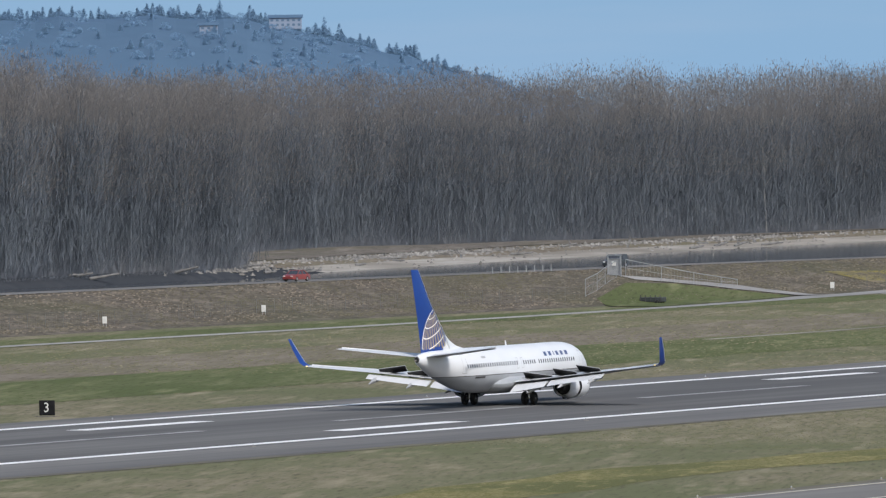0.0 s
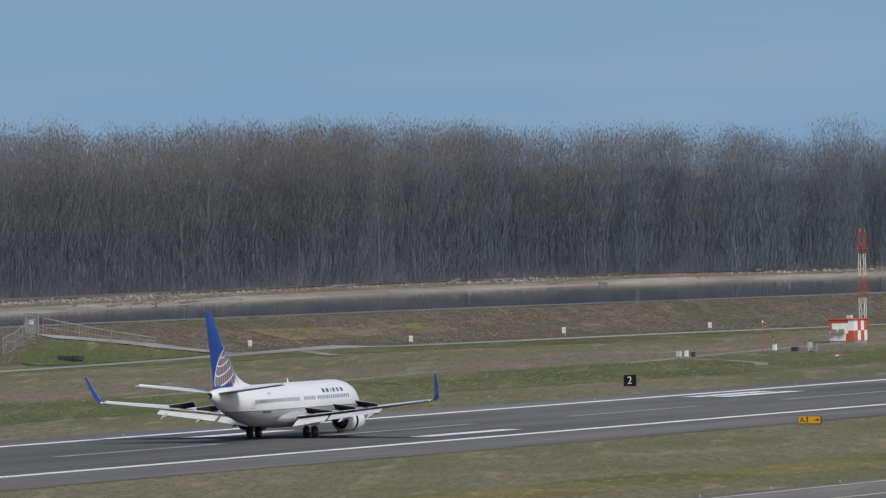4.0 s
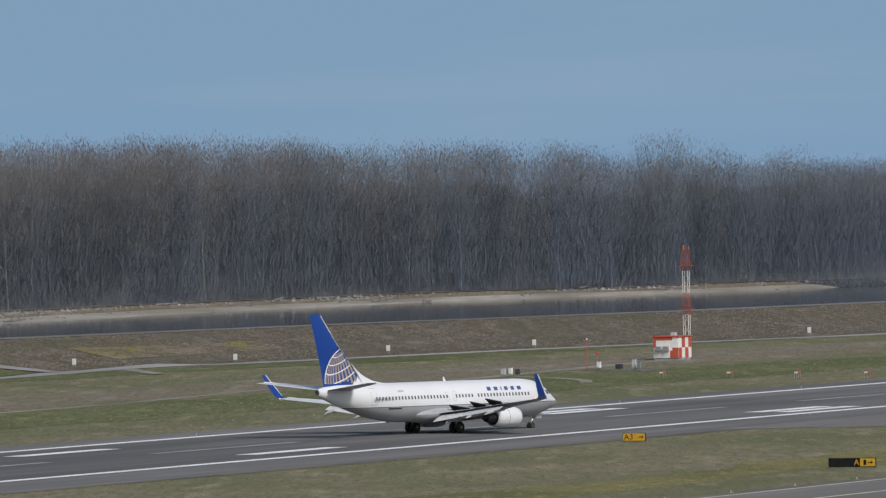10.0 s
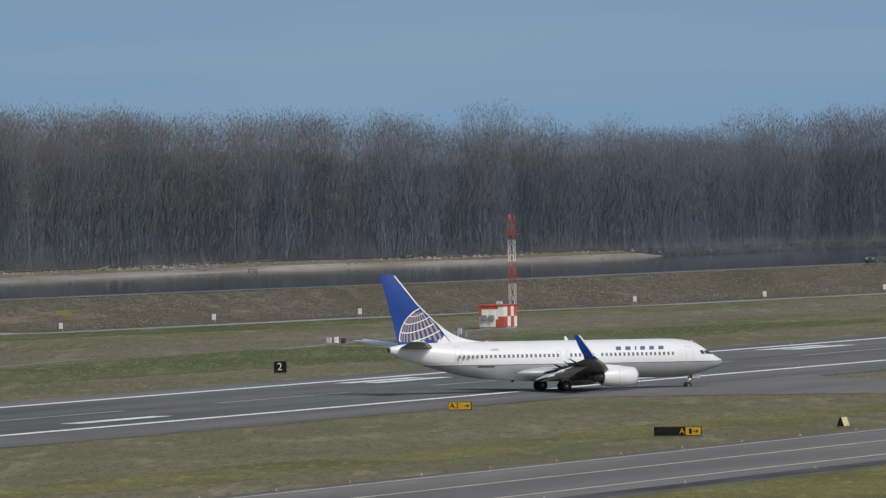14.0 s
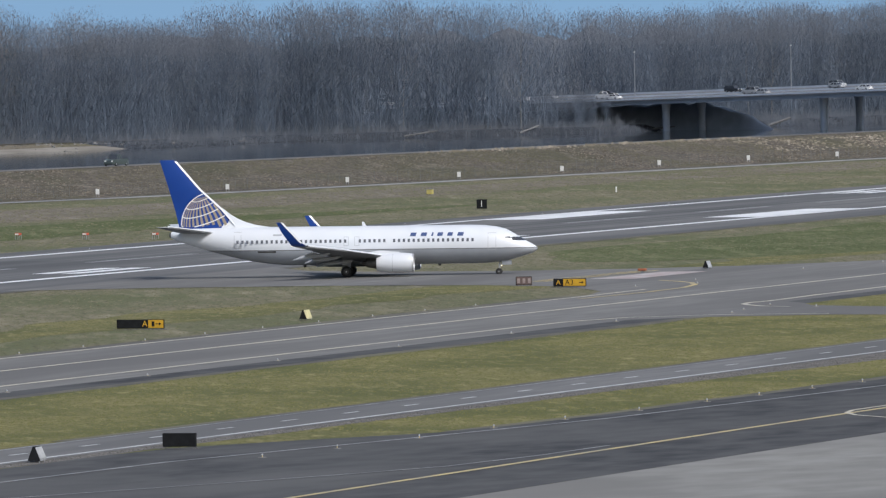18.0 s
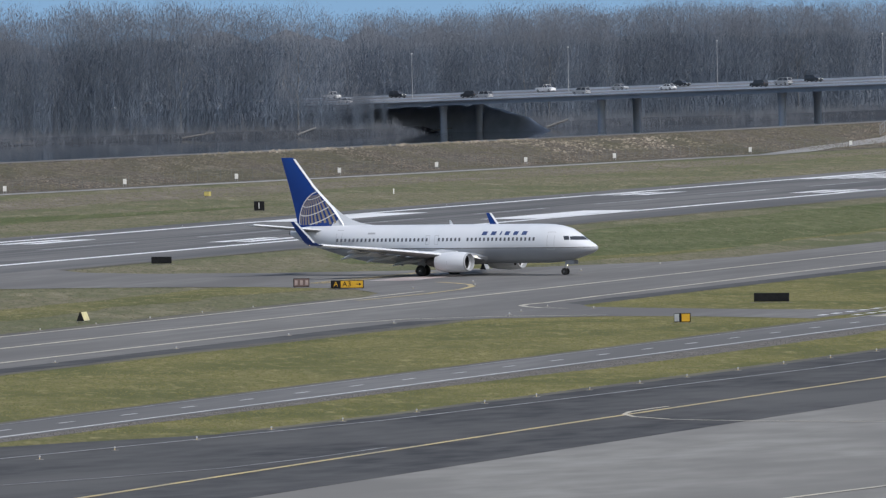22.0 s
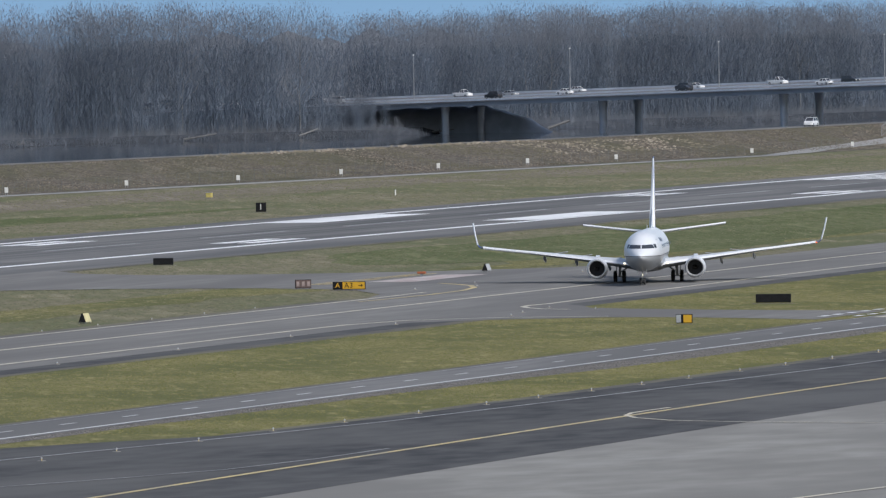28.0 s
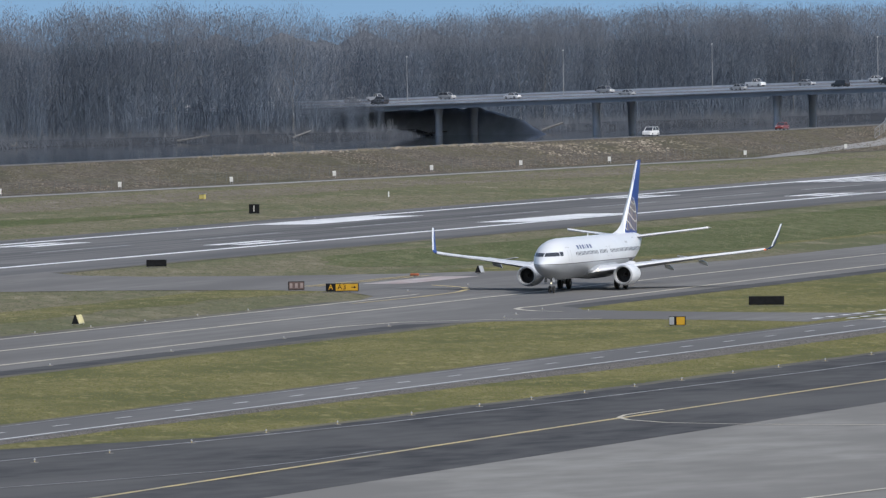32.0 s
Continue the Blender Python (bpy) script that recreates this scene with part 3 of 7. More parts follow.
marking("taxiway_edge_line", ribbon([(-500 + 45 * i, 254.8) for i in range(25)] + [(600 + 20 * i, 254.8) for i in range(12)] + [(835, 254.6), (846, 252.5), (852, 246), (853, 236)], 0.62, 0.055), M["pale_yellow"], "faded yellow taxiway edge line")
marking("taxiway_edge_line", ribbon([(874.2, 245.5), (876.7, 248.8), (880.5, 251.2), (884, 252.6), (887.6, 253.1), (892.3, 252.6), (911, 253.2), (1000, 254.5), (1400, 254.8)], 0.6, 0.055), M["pale_yellow"], "faded yellow taxiway edge line bending into the stub")
marking("taxiway_edge_line", ribbon([(-500 + 70 * i, 276.4) for i in range(20)] + [(910, 276.4), (935, 277.0)], 0.5, 0.055), M["pale_yellow"], "faded yellow line along the far taxiway edge")
marking("turn_line", ribbon([(905, 274.6), (912, 274.3), (926, 274.0), (940, 274.6), (950, 276.4), (957, 278.8), (962, 281.5), (967, 285.0)], 0.6, 0.06), M["yellow_paint"], "yellow edge line bending into the exit")
marking("hold_line", join(*[rect(966, 1006, 296.5 + 0.9 * k, 296.9 + 0.9 * k, 0.06) for k in range(3)]), M["yellow_paint"], "yellow holding position lines across the exit")
marking("painted_hold_sign", rect(974, 1000, 289.5, 294.5, 0.058), M["red_paint"], "faded red painted hold sign on the asphalt")
marking("road_edge_line", ribbon([(300 + 50 * i, 208.4 - (50 * i - 300) * 0.025) for i in range(28)], 0.45, 0.06), M["road_white"], "white edge line of the service road")
marking("road_far_line", ribbon([(300 + 50 * i, 215.4 - (50 * i - 300) * 0.022) for i in range(28)], 0.26, 0.06), M["dull_white"], "thin white line on the far side of the service road")
for k in range(46):
    x = 470 + 12.2 * k
    marking("road_dash", ribbon([(x, 212.0 - (x - 600) * 0.0235), (x + 3.0, 212.0 - (x + 3 - 600) * 0.0235)], 0.32, 0.06), M["road_white"], "white lane dash on the service road", "service road dashes")
marking("taxilane_line", ribbon([(300 + 40 * i, 177.4 - 0.00002 * (40 * i) ** 2 - 0.012 * max(0, 40 * i - 330)) for i in range(30)], 0.55, 0.06), M["yellow_paint"], "yellow apron taxilane centreline")
marking("taxilane_branch", ribbon([(650, 175.7), (646.3, 175.9), (641.5, 176.0), (637.5, 175.3), (633.6, 173.6), (628.9, 169.8), (625.5, 163.4), (623.7, 155.2), (622, 140)], 0.34, 0.062), M["pale_yellow"], "yellow line branching onto the apron")
marking("taxilane_lead_line", ribbon([(500, 204), (520, 195.5), (542.5, 186.5), (552.3, 182.6), (563, 179.2), (577, 177.7), (590, 177.3)], 0.3, 0.061), M["dull_white"], "thin pale lead line joining the taxilane centreline")
marking("taxilane_edge_line", ribbon([(480 + 30 * i, piecewise(480 + 30 * i, [(480, 204), (577, 198.5), (600, 194), (634, 189), (727, 182.5), (1500, 165)])) for i in range(30)], 0.40, 0.06), M["dull_white"], "thin pale line along the apron taxilane edge")
marking("apron_line", ribbon([(440, 148.5), (480, 142.3), (524.7, 135.4), (536.4, 133.5), (600, 123)], 0.5, 0.06), M["pale_yellow"], "faded yellow guide line on the apron")
zeb = [ribbon([(x, 213.2 - (x - 526) * 0.108), (x + 2.0, 213.0 - (x - 526) * 0.108)], 0.45, 0.064) for x in (520, 523.2, 526.4, 529.6, 532.8, 536, 539.2, 542.4, 545.6, 548.8)]
marking("crossing_edge_line", join(*zeb), M["road_white"], "white broken edge line where the taxiway crosses the road")
zeb = []
for k in range(20):
    x = 846 + 4.5 * k
    for yy in (203.5, 206.6):
        zeb.append(ribbon([(x, yy - (x - 846) * 0.02), (x + 2.4, yy - (x - 846) * 0.02)], 0.7, 0.064))
        zeb.append(ribbon([(x, yy + 8.4 - (x - 846) * 0.02), (x + 2.4, yy + 8.4 - (x - 846) * 0.02)], 0.7, 0.064))
marking("crossing_edge_line", join(*zeb), M["white_paint"], "white broken edge lines where the stub crosses the road")
marking("road_legend", rect(842, 848, 206.0, 209.5, 0.066), M["pale_yellow"], "faded yellow painted legend on the service road")
marking("road_legend", rect(544.5, 549.5, 211.6, 213.8, 0.066), M["pale_yellow"], "faded yellow painted legend on the service road")


# ---- sky and distant hill ----
def sky_material():
    m = bpy.data.materials.new("hazy_sky")
    m.use_nodes = True
    nt = m.node_tree
    nt.nodes.clear()
    out, em, tc, mp, no, rp, sep, mr, g, mx = [nt.nodes.new("ShaderNode" + k) for k in ("OutputMaterial", "Emission", "TexCoord", "Mapping", "TexNoise", "ValToRGB", "SeparateXYZ", "MapRange", "ValToRGB", "Mix")]
    mp.inputs["Scale"].default_value = (0.0022, 0.0022, 0.02)
    no.inputs["Scale"].default_value, no.inputs["Detail"].default_value = 1.0, 5.0
    rp.color_ramp.elements[0].position, rp.color_ramp.elements[1].position = 0.5, 0.85
    rp.color_ramp.elements[0].color, rp.color_ramp.elements[1].color = (0, 0, 0, 1), (0.5, 0.5, 0.5, 1)
    mr.inputs[1].default_value, mr.inputs[2].default_value = 0.0, 190.0
    g.color_ramp.elements[0].color, g.color_ramp.elements[1].color = (0.18, 0.297, 0.435, 1), (0.196, 0.294, 0.398, 1)
    mx.data_type = "RGBA"
    mx.inputs[7].default_value = (0.29, 0.345, 0.43, 1)
    lk = nt.links.new
    lk(tc.outputs["Object"], mp.inputs[0]), lk(mp.outputs[0], no.inputs["Vector"]), lk(no.outputs["Fac"], rp.inputs[0])
    lk(tc.outputs["Object"], sep.inputs[0]), lk(sep.outputs["Z"], mr.inputs[0]), lk(mr.outputs[0], g.inputs[0])
    lk(g.outputs[0], mx.inputs[6]), lk(rp.outputs[0], mx.inputs[0]), lk(mx.outputs[2], em.inputs[0]), lk(em.outputs[0], out.inputs[0])
    return m


rings = [[(4750 * math.cos(radians(a)), 4750 * math.sin(radians(a)), z) for a in range(-10, 66, 2)] for z in (-60, 330)]
tagged(new("backdrop", mesh("backdrop", loft(rings, False), sky_material(), smooth=True)), "pale blue-grey hazy sky with faint clouds", "sky", kind="structure")


def ridge(az):
    top = piecewise(az, [(23.2, 14), (24.6, 24), (25.5, 34), (25.9, 44), (26.15, 51), (26.4, 55.5), (26.9, 66.5), (27.6, 71.5), (28.3, 70), (29.5, 76), (35.2, 58)])
    return top + 2.2 * noise.noise(Vector((az * 3, 0, 0))) + 1.2 * noise.noise(Vector((az * 11, 0, 0)))


def hill():
    rnd = random.Random(5)
    vs, fs = [], []
    n, m = 90, 12
    for i in range(n + 1):
        az = 23.2 + 12 * i / n
        top = ridge(az)
        for j in range(m + 1):
            s = j / m
            r = 4150 + 420 * s
            z = -5 + (top + 5) * math.sin(s * math.pi / 2) * (1 + 0.015 * noise.noise(Vector((az * 6, s * 7, 1))))
            vs.append((r * math.cos(radians(az)), r * math.sin(radians(az)), z))
    for i in range(n):
        for j in range(m):
            a = i * (m + 1) + j
            fs.append((a, a + 1, a + m + 2, a + m + 1))
    slope, leaf_v, leaf_f = (vs, fs), [], []
    crest_firs = [(26.63, 10.5), (26.545, 9), (26.35, 6.5), (26.115, 7.5), (25.95, 5.5), (27.05, 8), (27.22, 8.5), (27.335, 8), (27.5, 6), (28.36, 7), (26.9, 6.5), (26.86, 6)]
    for k in range(820):
        az = rnd.uniform(25.2, 29.0)
        s = 1.0 if k % 3 == 0 else math.asin(rnd.uniform(0.3, 1.0)) / (math.pi / 2)
        fir = rnd.random() < 0.4
        h, w = (rnd.uniform(4.0, 7.0), rnd.uniform(1.2, 2.2)) if fir else (rnd.uniform(2.5, 4.6), rnd.uniform(2.0, 4.0))
        if k < len(crest_firs):
            (az, h), s, fir, w = crest_firs[k], 1.0, True, 2.6
        r = 4150 + 420 * s
        x, y, z = r * math.cos(radians(az)), r * math.sin(radians(az)), -5 + (ridge(az) + 5) * math.sin(s * math.pi / 2)
        off = rnd.uniform(0, 50)
        for q in range(320):
            f = rnd.random()
            r = w * ((1.02 - f) ** 0.7 if fir else math.sqrt(max(0.0, 1 - (1.55 * f - 0.6) ** 2))) * math.sqrt(rnd.random())
            a = rnd.uniform(0, 6.283)
            r *= 1 + 0.4 * noise.noise(Vector((math.cos(a) * 1.3, math.sin(a) * 1.3 + off, f * 4)))
            c = Vector((x + r * math.cos(a), y + r * math.sin(a), z - 1.0 + h * f))
            b, e = len(leaf_v), 0.62 * (1 - 0.4 * f)
            leaf_v.extend([tuple(c + Vector((rnd.uniform(-e, e), rnd.uniform(-e, e), rnd.uniform(-e, e)))) for t in range(3)])
            leaf_f.append((b, b + 1, b + 2))
    root = thing("wooded_hill", "conifer-covered hill beyond the river, haze painted into its blue", "hill", kind="structure")
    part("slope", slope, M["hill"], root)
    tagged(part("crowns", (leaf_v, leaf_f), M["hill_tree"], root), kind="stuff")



hill()


def hill_house(x, y, z, w, h, label):
    turn = math.degrees(math.atan2(y, x))
    root = thing("hillside_house", label, "house", Matrix.Translation((x, y, z)) @ pose(0, 0, 0, 0, 0, turn), "houses on the hill")
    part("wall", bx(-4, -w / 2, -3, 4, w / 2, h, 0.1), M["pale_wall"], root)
    part("roof", ([(-4.6, -w / 2 - 0.6, h), (4.6, -w / 2 - 0.6, h), (4.6, w / 2 + 0.6, h), (-4.6, w / 2 + 0.6, h), (0, -w / 2 - 0.6, h + 1.4), (0, w / 2 + 0.6, h + 1.4)], [(0, 3, 5, 4), (1, 4, 5, 2), (0, 4, 1), (2, 5, 3), (0, 1, 2, 3)]), M["hill"], root, "roof in the haze-blue colour of the hill")
    n = int(w / 2.4)
    for k in range(n):
        for q in range(2):
            part("window", bx(-4.06, -w / 2 + (k + 0.5) * w / n - 0.6, h - 1.6 - 2.0 * q, -3.98, -w / 2 + (k + 0.5) * w / n + 0.6, h - 0.6 - 2.0 * q), M["hill"], root)


# house walls are blued as if seen through haze
M["pale_wall"] = mat("haze_blue_house_wall", (0.215, 0.26, 0.34), (0.195, 0.245, 0.325), 0.4, 0.9)
hill_house(4024, 2037, 67.2, 14.5, 2.0, "pale house among trees on the distant hill")
hill_house(3955, 2040, 64.1, 8.0, 1.6, "small pale house on the distant hillside")


# ---- bare cottonwoods on the island ----
def bare_tree(rnd, height, wide, twigs, bare=0.0, stout=1.0, forks=3):
    """Trunk with ascending limbs, fine twigs and low shoots, each as one geometry. wide: crown radius as a share of the height."""
    wood, ends = [], []
    lean = Vector((rnd.uniform(-0.03, 0.03), rnd.uniform(-0.03, 0.03), 1))
    pts = [Vector((0, 0, -0.5))]
    for k in range(1, 7):
        pts.append(lean * (height * 0.82 * k / 6) + Vector((rnd.uniform(-0.4, 0.4), rnd.uniform(-0.4, 0.4), 0)) * (k / 3))
    r0 = height * 0.0062
    for k in range(6):
        wood.append(cyl(pts[k], pts[k + 1], r0 * (1 - k / 6.5), r0 * (1 - (k + 1) / 6.5), 5, False))
    radius, mid_z = height * wide, height * rnd.uniform(0.60, 0.68)
    heart = Vector((0, 0, height * 0.42))
    n_limb = rnd.randint(17, 21)
    for i in range(n_limb):
        # limbs reach the dome of the crown, the lowest its skirt
        a = 2.39996 * i + rnd.uniform(-0.4, 0.4)
        c = 1.0 - 1.5 * (i + rnd.random()) / n_limb
        f = math.sqrt(max(0.0, 1 - c * c)) * rnd.uniform(0.72, 1.0)
        end = Vector((radius * f * math.cos(a), radius * f * math.sin(a), mid_z + c * (height * 0.97 - mid_z if c > 0 else 0.5 * height) * rnd.uniform(0.86, 1.0)))
        t = max(0.16, min(0.93, (end.z - (0.9 + 0.6 * f) * radius) / (height * 0.82)))
        k = min(5, int(t * 6))
        p = pts[k].lerp(pts[k + 1], t * 6 - k)
        mid = p.lerp(end, 0.5) + Vector((math.cos(a), math.sin(a), -0.5)) * radius * f * 0.14
        rr = r0 * 0.36 * (1.25 - t)
        wood += [cyl(p, mid, rr, rr * 0.62, 3, False), cyl(mid, end, rr * 0.62, rr * 0.2, 3, False)]
        ends += [(end, 0.040), (mid.lerp(end, 0.6), 0.050)]
        for q in range(3):
            b = mid.lerp(end, rnd.uniform(0.1, 0.7))
            e = b + Vector((rnd.gauss(0, 0.5), rnd.gauss(0, 0.5), rnd.uniform(0.5, 1.1))) * radius * 0.42
            e.z = min(e.z, height * 0.985)
            if q < forks:
                wood.append(cyl(b, e, rr * 0.34, rr * 0.12, 3, False))
            ends += [(e, 0.036), (e, 0.030), (b.lerp(e, 0.5), 0.045)]
    vs, fs, shoots = [], [], []
    low = int(twigs * 0.3 * (1 - bare))
    for k in range(twigs):
        if k < low:
            a, r = rnd.uniform(0, 6.283), radius * rnd.uniform(0.05, 0.95)
            q = Vector((r * math.cos(a), r * math.sin(a), rnd.uniform(0.02, 0.66) * height))
            loose = 0.22
        else:
            e, w = ends[rnd.randrange(len(ends))]
            w *= height
            q = e + Vector((rnd.gauss(0, w), rnd.gauss(0, w), rnd.gauss(-0.3 * w, 0.75 * w)))
            loose = 0.5
        # twigs fan out and rise
        d = (q - heart).normalized() * 0.75 + Vector((0, 0, 0.75))
        if k < low:
            d = Vector((0.25 * d.x, 0.25 * d.y, 1.0))
        t = (d + Vector((rnd.gauss(0, loose), rnd.gauss(0, loose), rnd.gauss(0, loose)))).normalized()
        le = rnd.uniform(1.2, 3.2) if k < low else rnd.uniform(0.35, 0.85)
        if q.z + t.z * le > height * 1.01:
            q.z -= (q.z + t.z * le - height * 1.01)
        side = t.cross(Vector((rnd.gauss(0, 1), rnd.gauss(0, 1), rnd.gauss(0, 1)))).normalized() * (rnd.uniform(0.02, 0.04) if k < low else rnd.uniform(0.017, 0.034)) * stout
        if k < low:
            shoots.append(([tuple(q - side), tuple(q + side), tuple(q + t * le)], [(0, 1, 2)]))
            continue
        b = len(vs)
        vs += [tuple(q - side), tuple(q + side), tuple(q + t * le)]
        fs.append((b, b + 1, b + 2))
    return join(*wood), (vs, fs), join(*shoots)


def crown_mesh(tips, shoots, material, bark):
    """Twigs, and the low shoots in the haze-blue colour of the bark."""
    me = mesh("crown", join(tips, shoots), material)
    me.materials.append(bark)
    me.polygons.foreach_set("material_index", [0] * len(tips[1]) + [1] * len(shoots[1]))
    return me


TREE_RND = random.Random(11)
FRONT = [bare_tree(TREE_RND, 32.0, 0.165 + 0.018 * (k % 4), 3600, 0.0, 1.3) for k in range(9)]
KINDS = [(mesh("trunk", w, M["bark"]), crown_mesh(t, q, M["twig"], M["bark"])) for w, t, q in FRONT]
HAZE_KINDS = [(mesh("trunk", w, M["haze_bark"]), crown_mesh(t, q, M["haze_twig"], M["haze_bark"])) for w, t, q in FRONT]
BACK = [bare_tree(TREE_RND, 32.0, 0.18 + 0.018 * (k % 4), 1500, 0.35, 2.3, 0) for k in range(9)]
OPEN_KIND = [(mesh("trunk", w, M["bark"]), crown_mesh(t, q, M["twig"], M["bark"])) for w, t, q in [bare_tree(TREE_RND, 33.0, 0.19, 1100, 0.7)]]


def tree_line(x):
    return shore(x) + beach(x) + piecewise(x, [(1400, 0), (1545, 0), (1570, 42), (1700, 40), (1800, 22), (1900, 6), (3000, 2)])


def bank_z(x, y):
    s = shore(x) + beach(x)
    return WATER_Z + 1.5 + (y - s) / (4900 - s) * 2.7


CROWNS = [(1300, 37), (1390, 36.5), (1441, 35.4), (1462, 33.8), (1474, 32.0), (1560, 32.5), (1683, 31.6), (1702, 33.0), (1742, 34.2), (1759, 32.7), (1785, 33.2), (1848, 34.0), (1894, 32.8), (1910, 32.0), (1924, 34.0), (1961, 34.8), (1979, 34.2), (2019, 34.5), (2053, 32.0), (2075, 32.8), (2100, 32.4), (2113, 31.5), (2128, 32.8), (2144, 30.5), (2156, 29.2), (2190, 28.8), (2207, 27.8), (2239, 27.2), (2256, 28.4), (2284, 27.6), (2308, 28.4), (2318, 31.4), (2353, 31.8), (2373, 31.8), (2380, 30.2), (2404, 28.5), (2505, 28.4), (2544, 29.5), (2567, 30.5), (2590, 29.4), (2900, 29.2)]


def crown_height(x, y=900.0):
    # low growth on the point in front of the bridge
    return 9.0 if 2377 < x < 2412 and y < 742 else piecewise(x, CROWNS)


def plant(kind, x, y, s, turn, label, group, pale=False):
    root = thing("bare_tree", label, "tree", pose(x, y, bank_z(x, y), 0, 0, turn) @ Matrix.Scale(s, 4), group)
    a = part("trunk", kind[0], None, root)
    if pale:
        a.data = a.data.copy()
        a.data.materials[0] = M["pale_bark"]
    part("crown", kind[1], None, root)
    return root


def on_bridge(x, y):
    # the strip that the highway bridge crosses
    return -9 < (x - 2420) * 0.889 - (y - 745) * 0.457 < 22 and y < 795


def haze_stand(x, rnd):
    """Bluer, haze-tinted trees take over towards the bridge."""
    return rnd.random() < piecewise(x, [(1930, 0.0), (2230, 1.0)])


def forest():
    rnd = random.Random(23)
    # the edge of the wood, tree by tree
    x, n = 1380.0, 0
    while x < 2660 and n < 330:
        y = tree_line(x) + rnd.uniform(0, 7)
        if on_bridge(x, y):
            x += 4
            continue
        s = crown_height(x, y) / 32 * rnd.uniform(0.94, 1.06)
        grey = haze_stand(x, rnd)
        plant((HAZE_KINDS if grey else KINDS)[rnd.randrange(9)], x, y, s, rnd.uniform(0, 360), "bare tree at the edge of the wood, tinted blue for haze" if grey else "bare grey-brown cottonwood at the edge of the wood", "trees along the island shore", rnd.random() < 0.03)
        x += rnd.uniform(3.2, 5.6) * (0.8 if x < 1560 else 1.0)
        n += 1
    # domes that rise over the wood, and one open crown
    for x, h in ((1444, 36.2), (1738, 35.0), (1845, 34.8), (1952, 35.4), (2041, 36.4), (2046, 35.6), (2088, 33.8), (2126, 33.6), (2132, 33.2), (2163, 34.6), (2169, 35.6), (2176, 35.2), (2188, 33.0), (2192, 32.2), (2217, 31.9), (2222, 31.6), (2256, 29.4), (2262, 29.0), (2322, 32.6), (2331, 32.9), (2345, 33.6)):
        plant((HAZE_KINDS if x > 2250 else KINDS)[n % 9], x, tree_line(x) + 10, h / 32, 50.0 * n, "tall round-crowned bare cottonwood rising over the wood", "tall trees over the wood")
        n += 1
    plant(OPEN_KIND[0], 2064, tree_line(2064) + 9, 35.2 / 33, 40.0, "tall open-crowned bare cottonwood rising over the wood", "tall trees over the wood")
    # the depth of the wood, joined
    packs = [(np.array(w[0] + q[0]), w[1] + [tuple(i + len(w[0]) for i in f) for f in q[1]], np.array(t[0]), np.array(t[1]).reshape(-1, 3)) for w, t, q in BACK]
    stands = {}
    for row in range(6):
        x = (1370.0 if row < 3 else 1880.0 if row < 4 else 2330.0) + row
        while x < (2700 if row < 3 else 2860):
            y = tree_line(x) + 9 + row * 8.5 + rnd.uniform(-3.5, 3.5)
            if on_bridge(x, y):
                x += 5
                continue
            s = crown_height(x, y) / 32 * rnd.uniform(0.97, 1.07) * (1 + 0.05 * noise.noise(Vector((x * 0.035, row * 0.3, 0))))
            wv, wf, tv, tf = packs[rnd.randrange(9)]
            st = stands.setdefault("hazed" if haze_stand(x, rnd) else "cottonwood", [[], [], [], [], 0, 0])
            a = rnd.uniform(0, 6.283)
            rot = np.array([[math.cos(a), -math.sin(a), 0], [math.sin(a), math.cos(a), 0], [0, 0, 1]]) * s
            base = np.array([x, y, bank_z(x, y)])
            st[0].append(wv @ rot.T + base)
            st[1] += [tuple(i + st[4] for i in q) for q in wf]
            st[4] += len(wv)
            st[2].append(tv @ rot.T + base)
            st[3].append(tf + st[5])
            st[5] += len(tv)
            x += rnd.uniform(6.4, 9.8)
    for kind, st in stands.items():
        grey = kind == "hazed"
        root = thing("woodland", "deep stand of bare trees behind the shore, tinted blue for haze" if grey else "deep stand of bare grey-brown cottonwoods behind the shore", "woodland", kind="stuff")
        for name, v, f, m in (("trunks", st[0], st[1], "haze_bark" if grey else "bark"), ("twigs", st[2], np.concatenate(st[3]).tolist(), "haze_twig" if grey else "twig")):
            me = bpy.data.meshes.new(name)
            me.from_pydata(np.concatenate(v).tolist(), [], f)
            me.materials.append(M[m])
            tagged(part(name, me, None, root), kind="stuff")
    # solid uneven ridge added behind the trees to close the sky gaps
    nx, ring = 260, 9
    vs, fs = [], []
    for i in range(nx + 1):
        x = 1360 + 1600 * i / nx
        for j in range(ring):
            a = math.pi * j / (ring - 1)
            top = 0.75 * crown_height(x) * (1 + 0.22 * noise.noise(Vector((x * 0.06, j * 0.6, 4.0))) + 0.12 * noise.noise(Vector((x * 0.25, j * 1.1, 9.0))))
            vs.append((x, tree_line(x) + 52 - 16 * math.cos(a) * (1 + 0.3 * noise.noise(Vector((x * 0.15, j, 2.0)))) + (60 if x > 2360 else 0), top * math.sin(a)))
    for i in range(nx):
        for j in range(ring - 1):
            b = i * ring + j
            fs.append((b, b + ring, b + ring + 1, b + 1))
    tagged(new("deep_thicket", mesh("deep_thicket", (vs, fs), M["thicket"])), "solid ridge filling the wood behind the trees, tinted blue for haze", "woodland", kind="stuff")
    # undergrowth: dense low sprays of stems
    count = 190000
    g = np.random.default_rng(4)
    xs = g.uniform(1370, 2700, count)
    ys = np.array([tree_line(v) for v in np.linspace(1370, 2700, 2661)])[((xs - 1370) * 2).astype(int)] + np.where(g.random(count) < 0.45, g.uniform(-1.5, 10, count), g.uniform(8, 75, count)) - np.where(xs > 2190, 13.0 * g.random(count), 0.0)
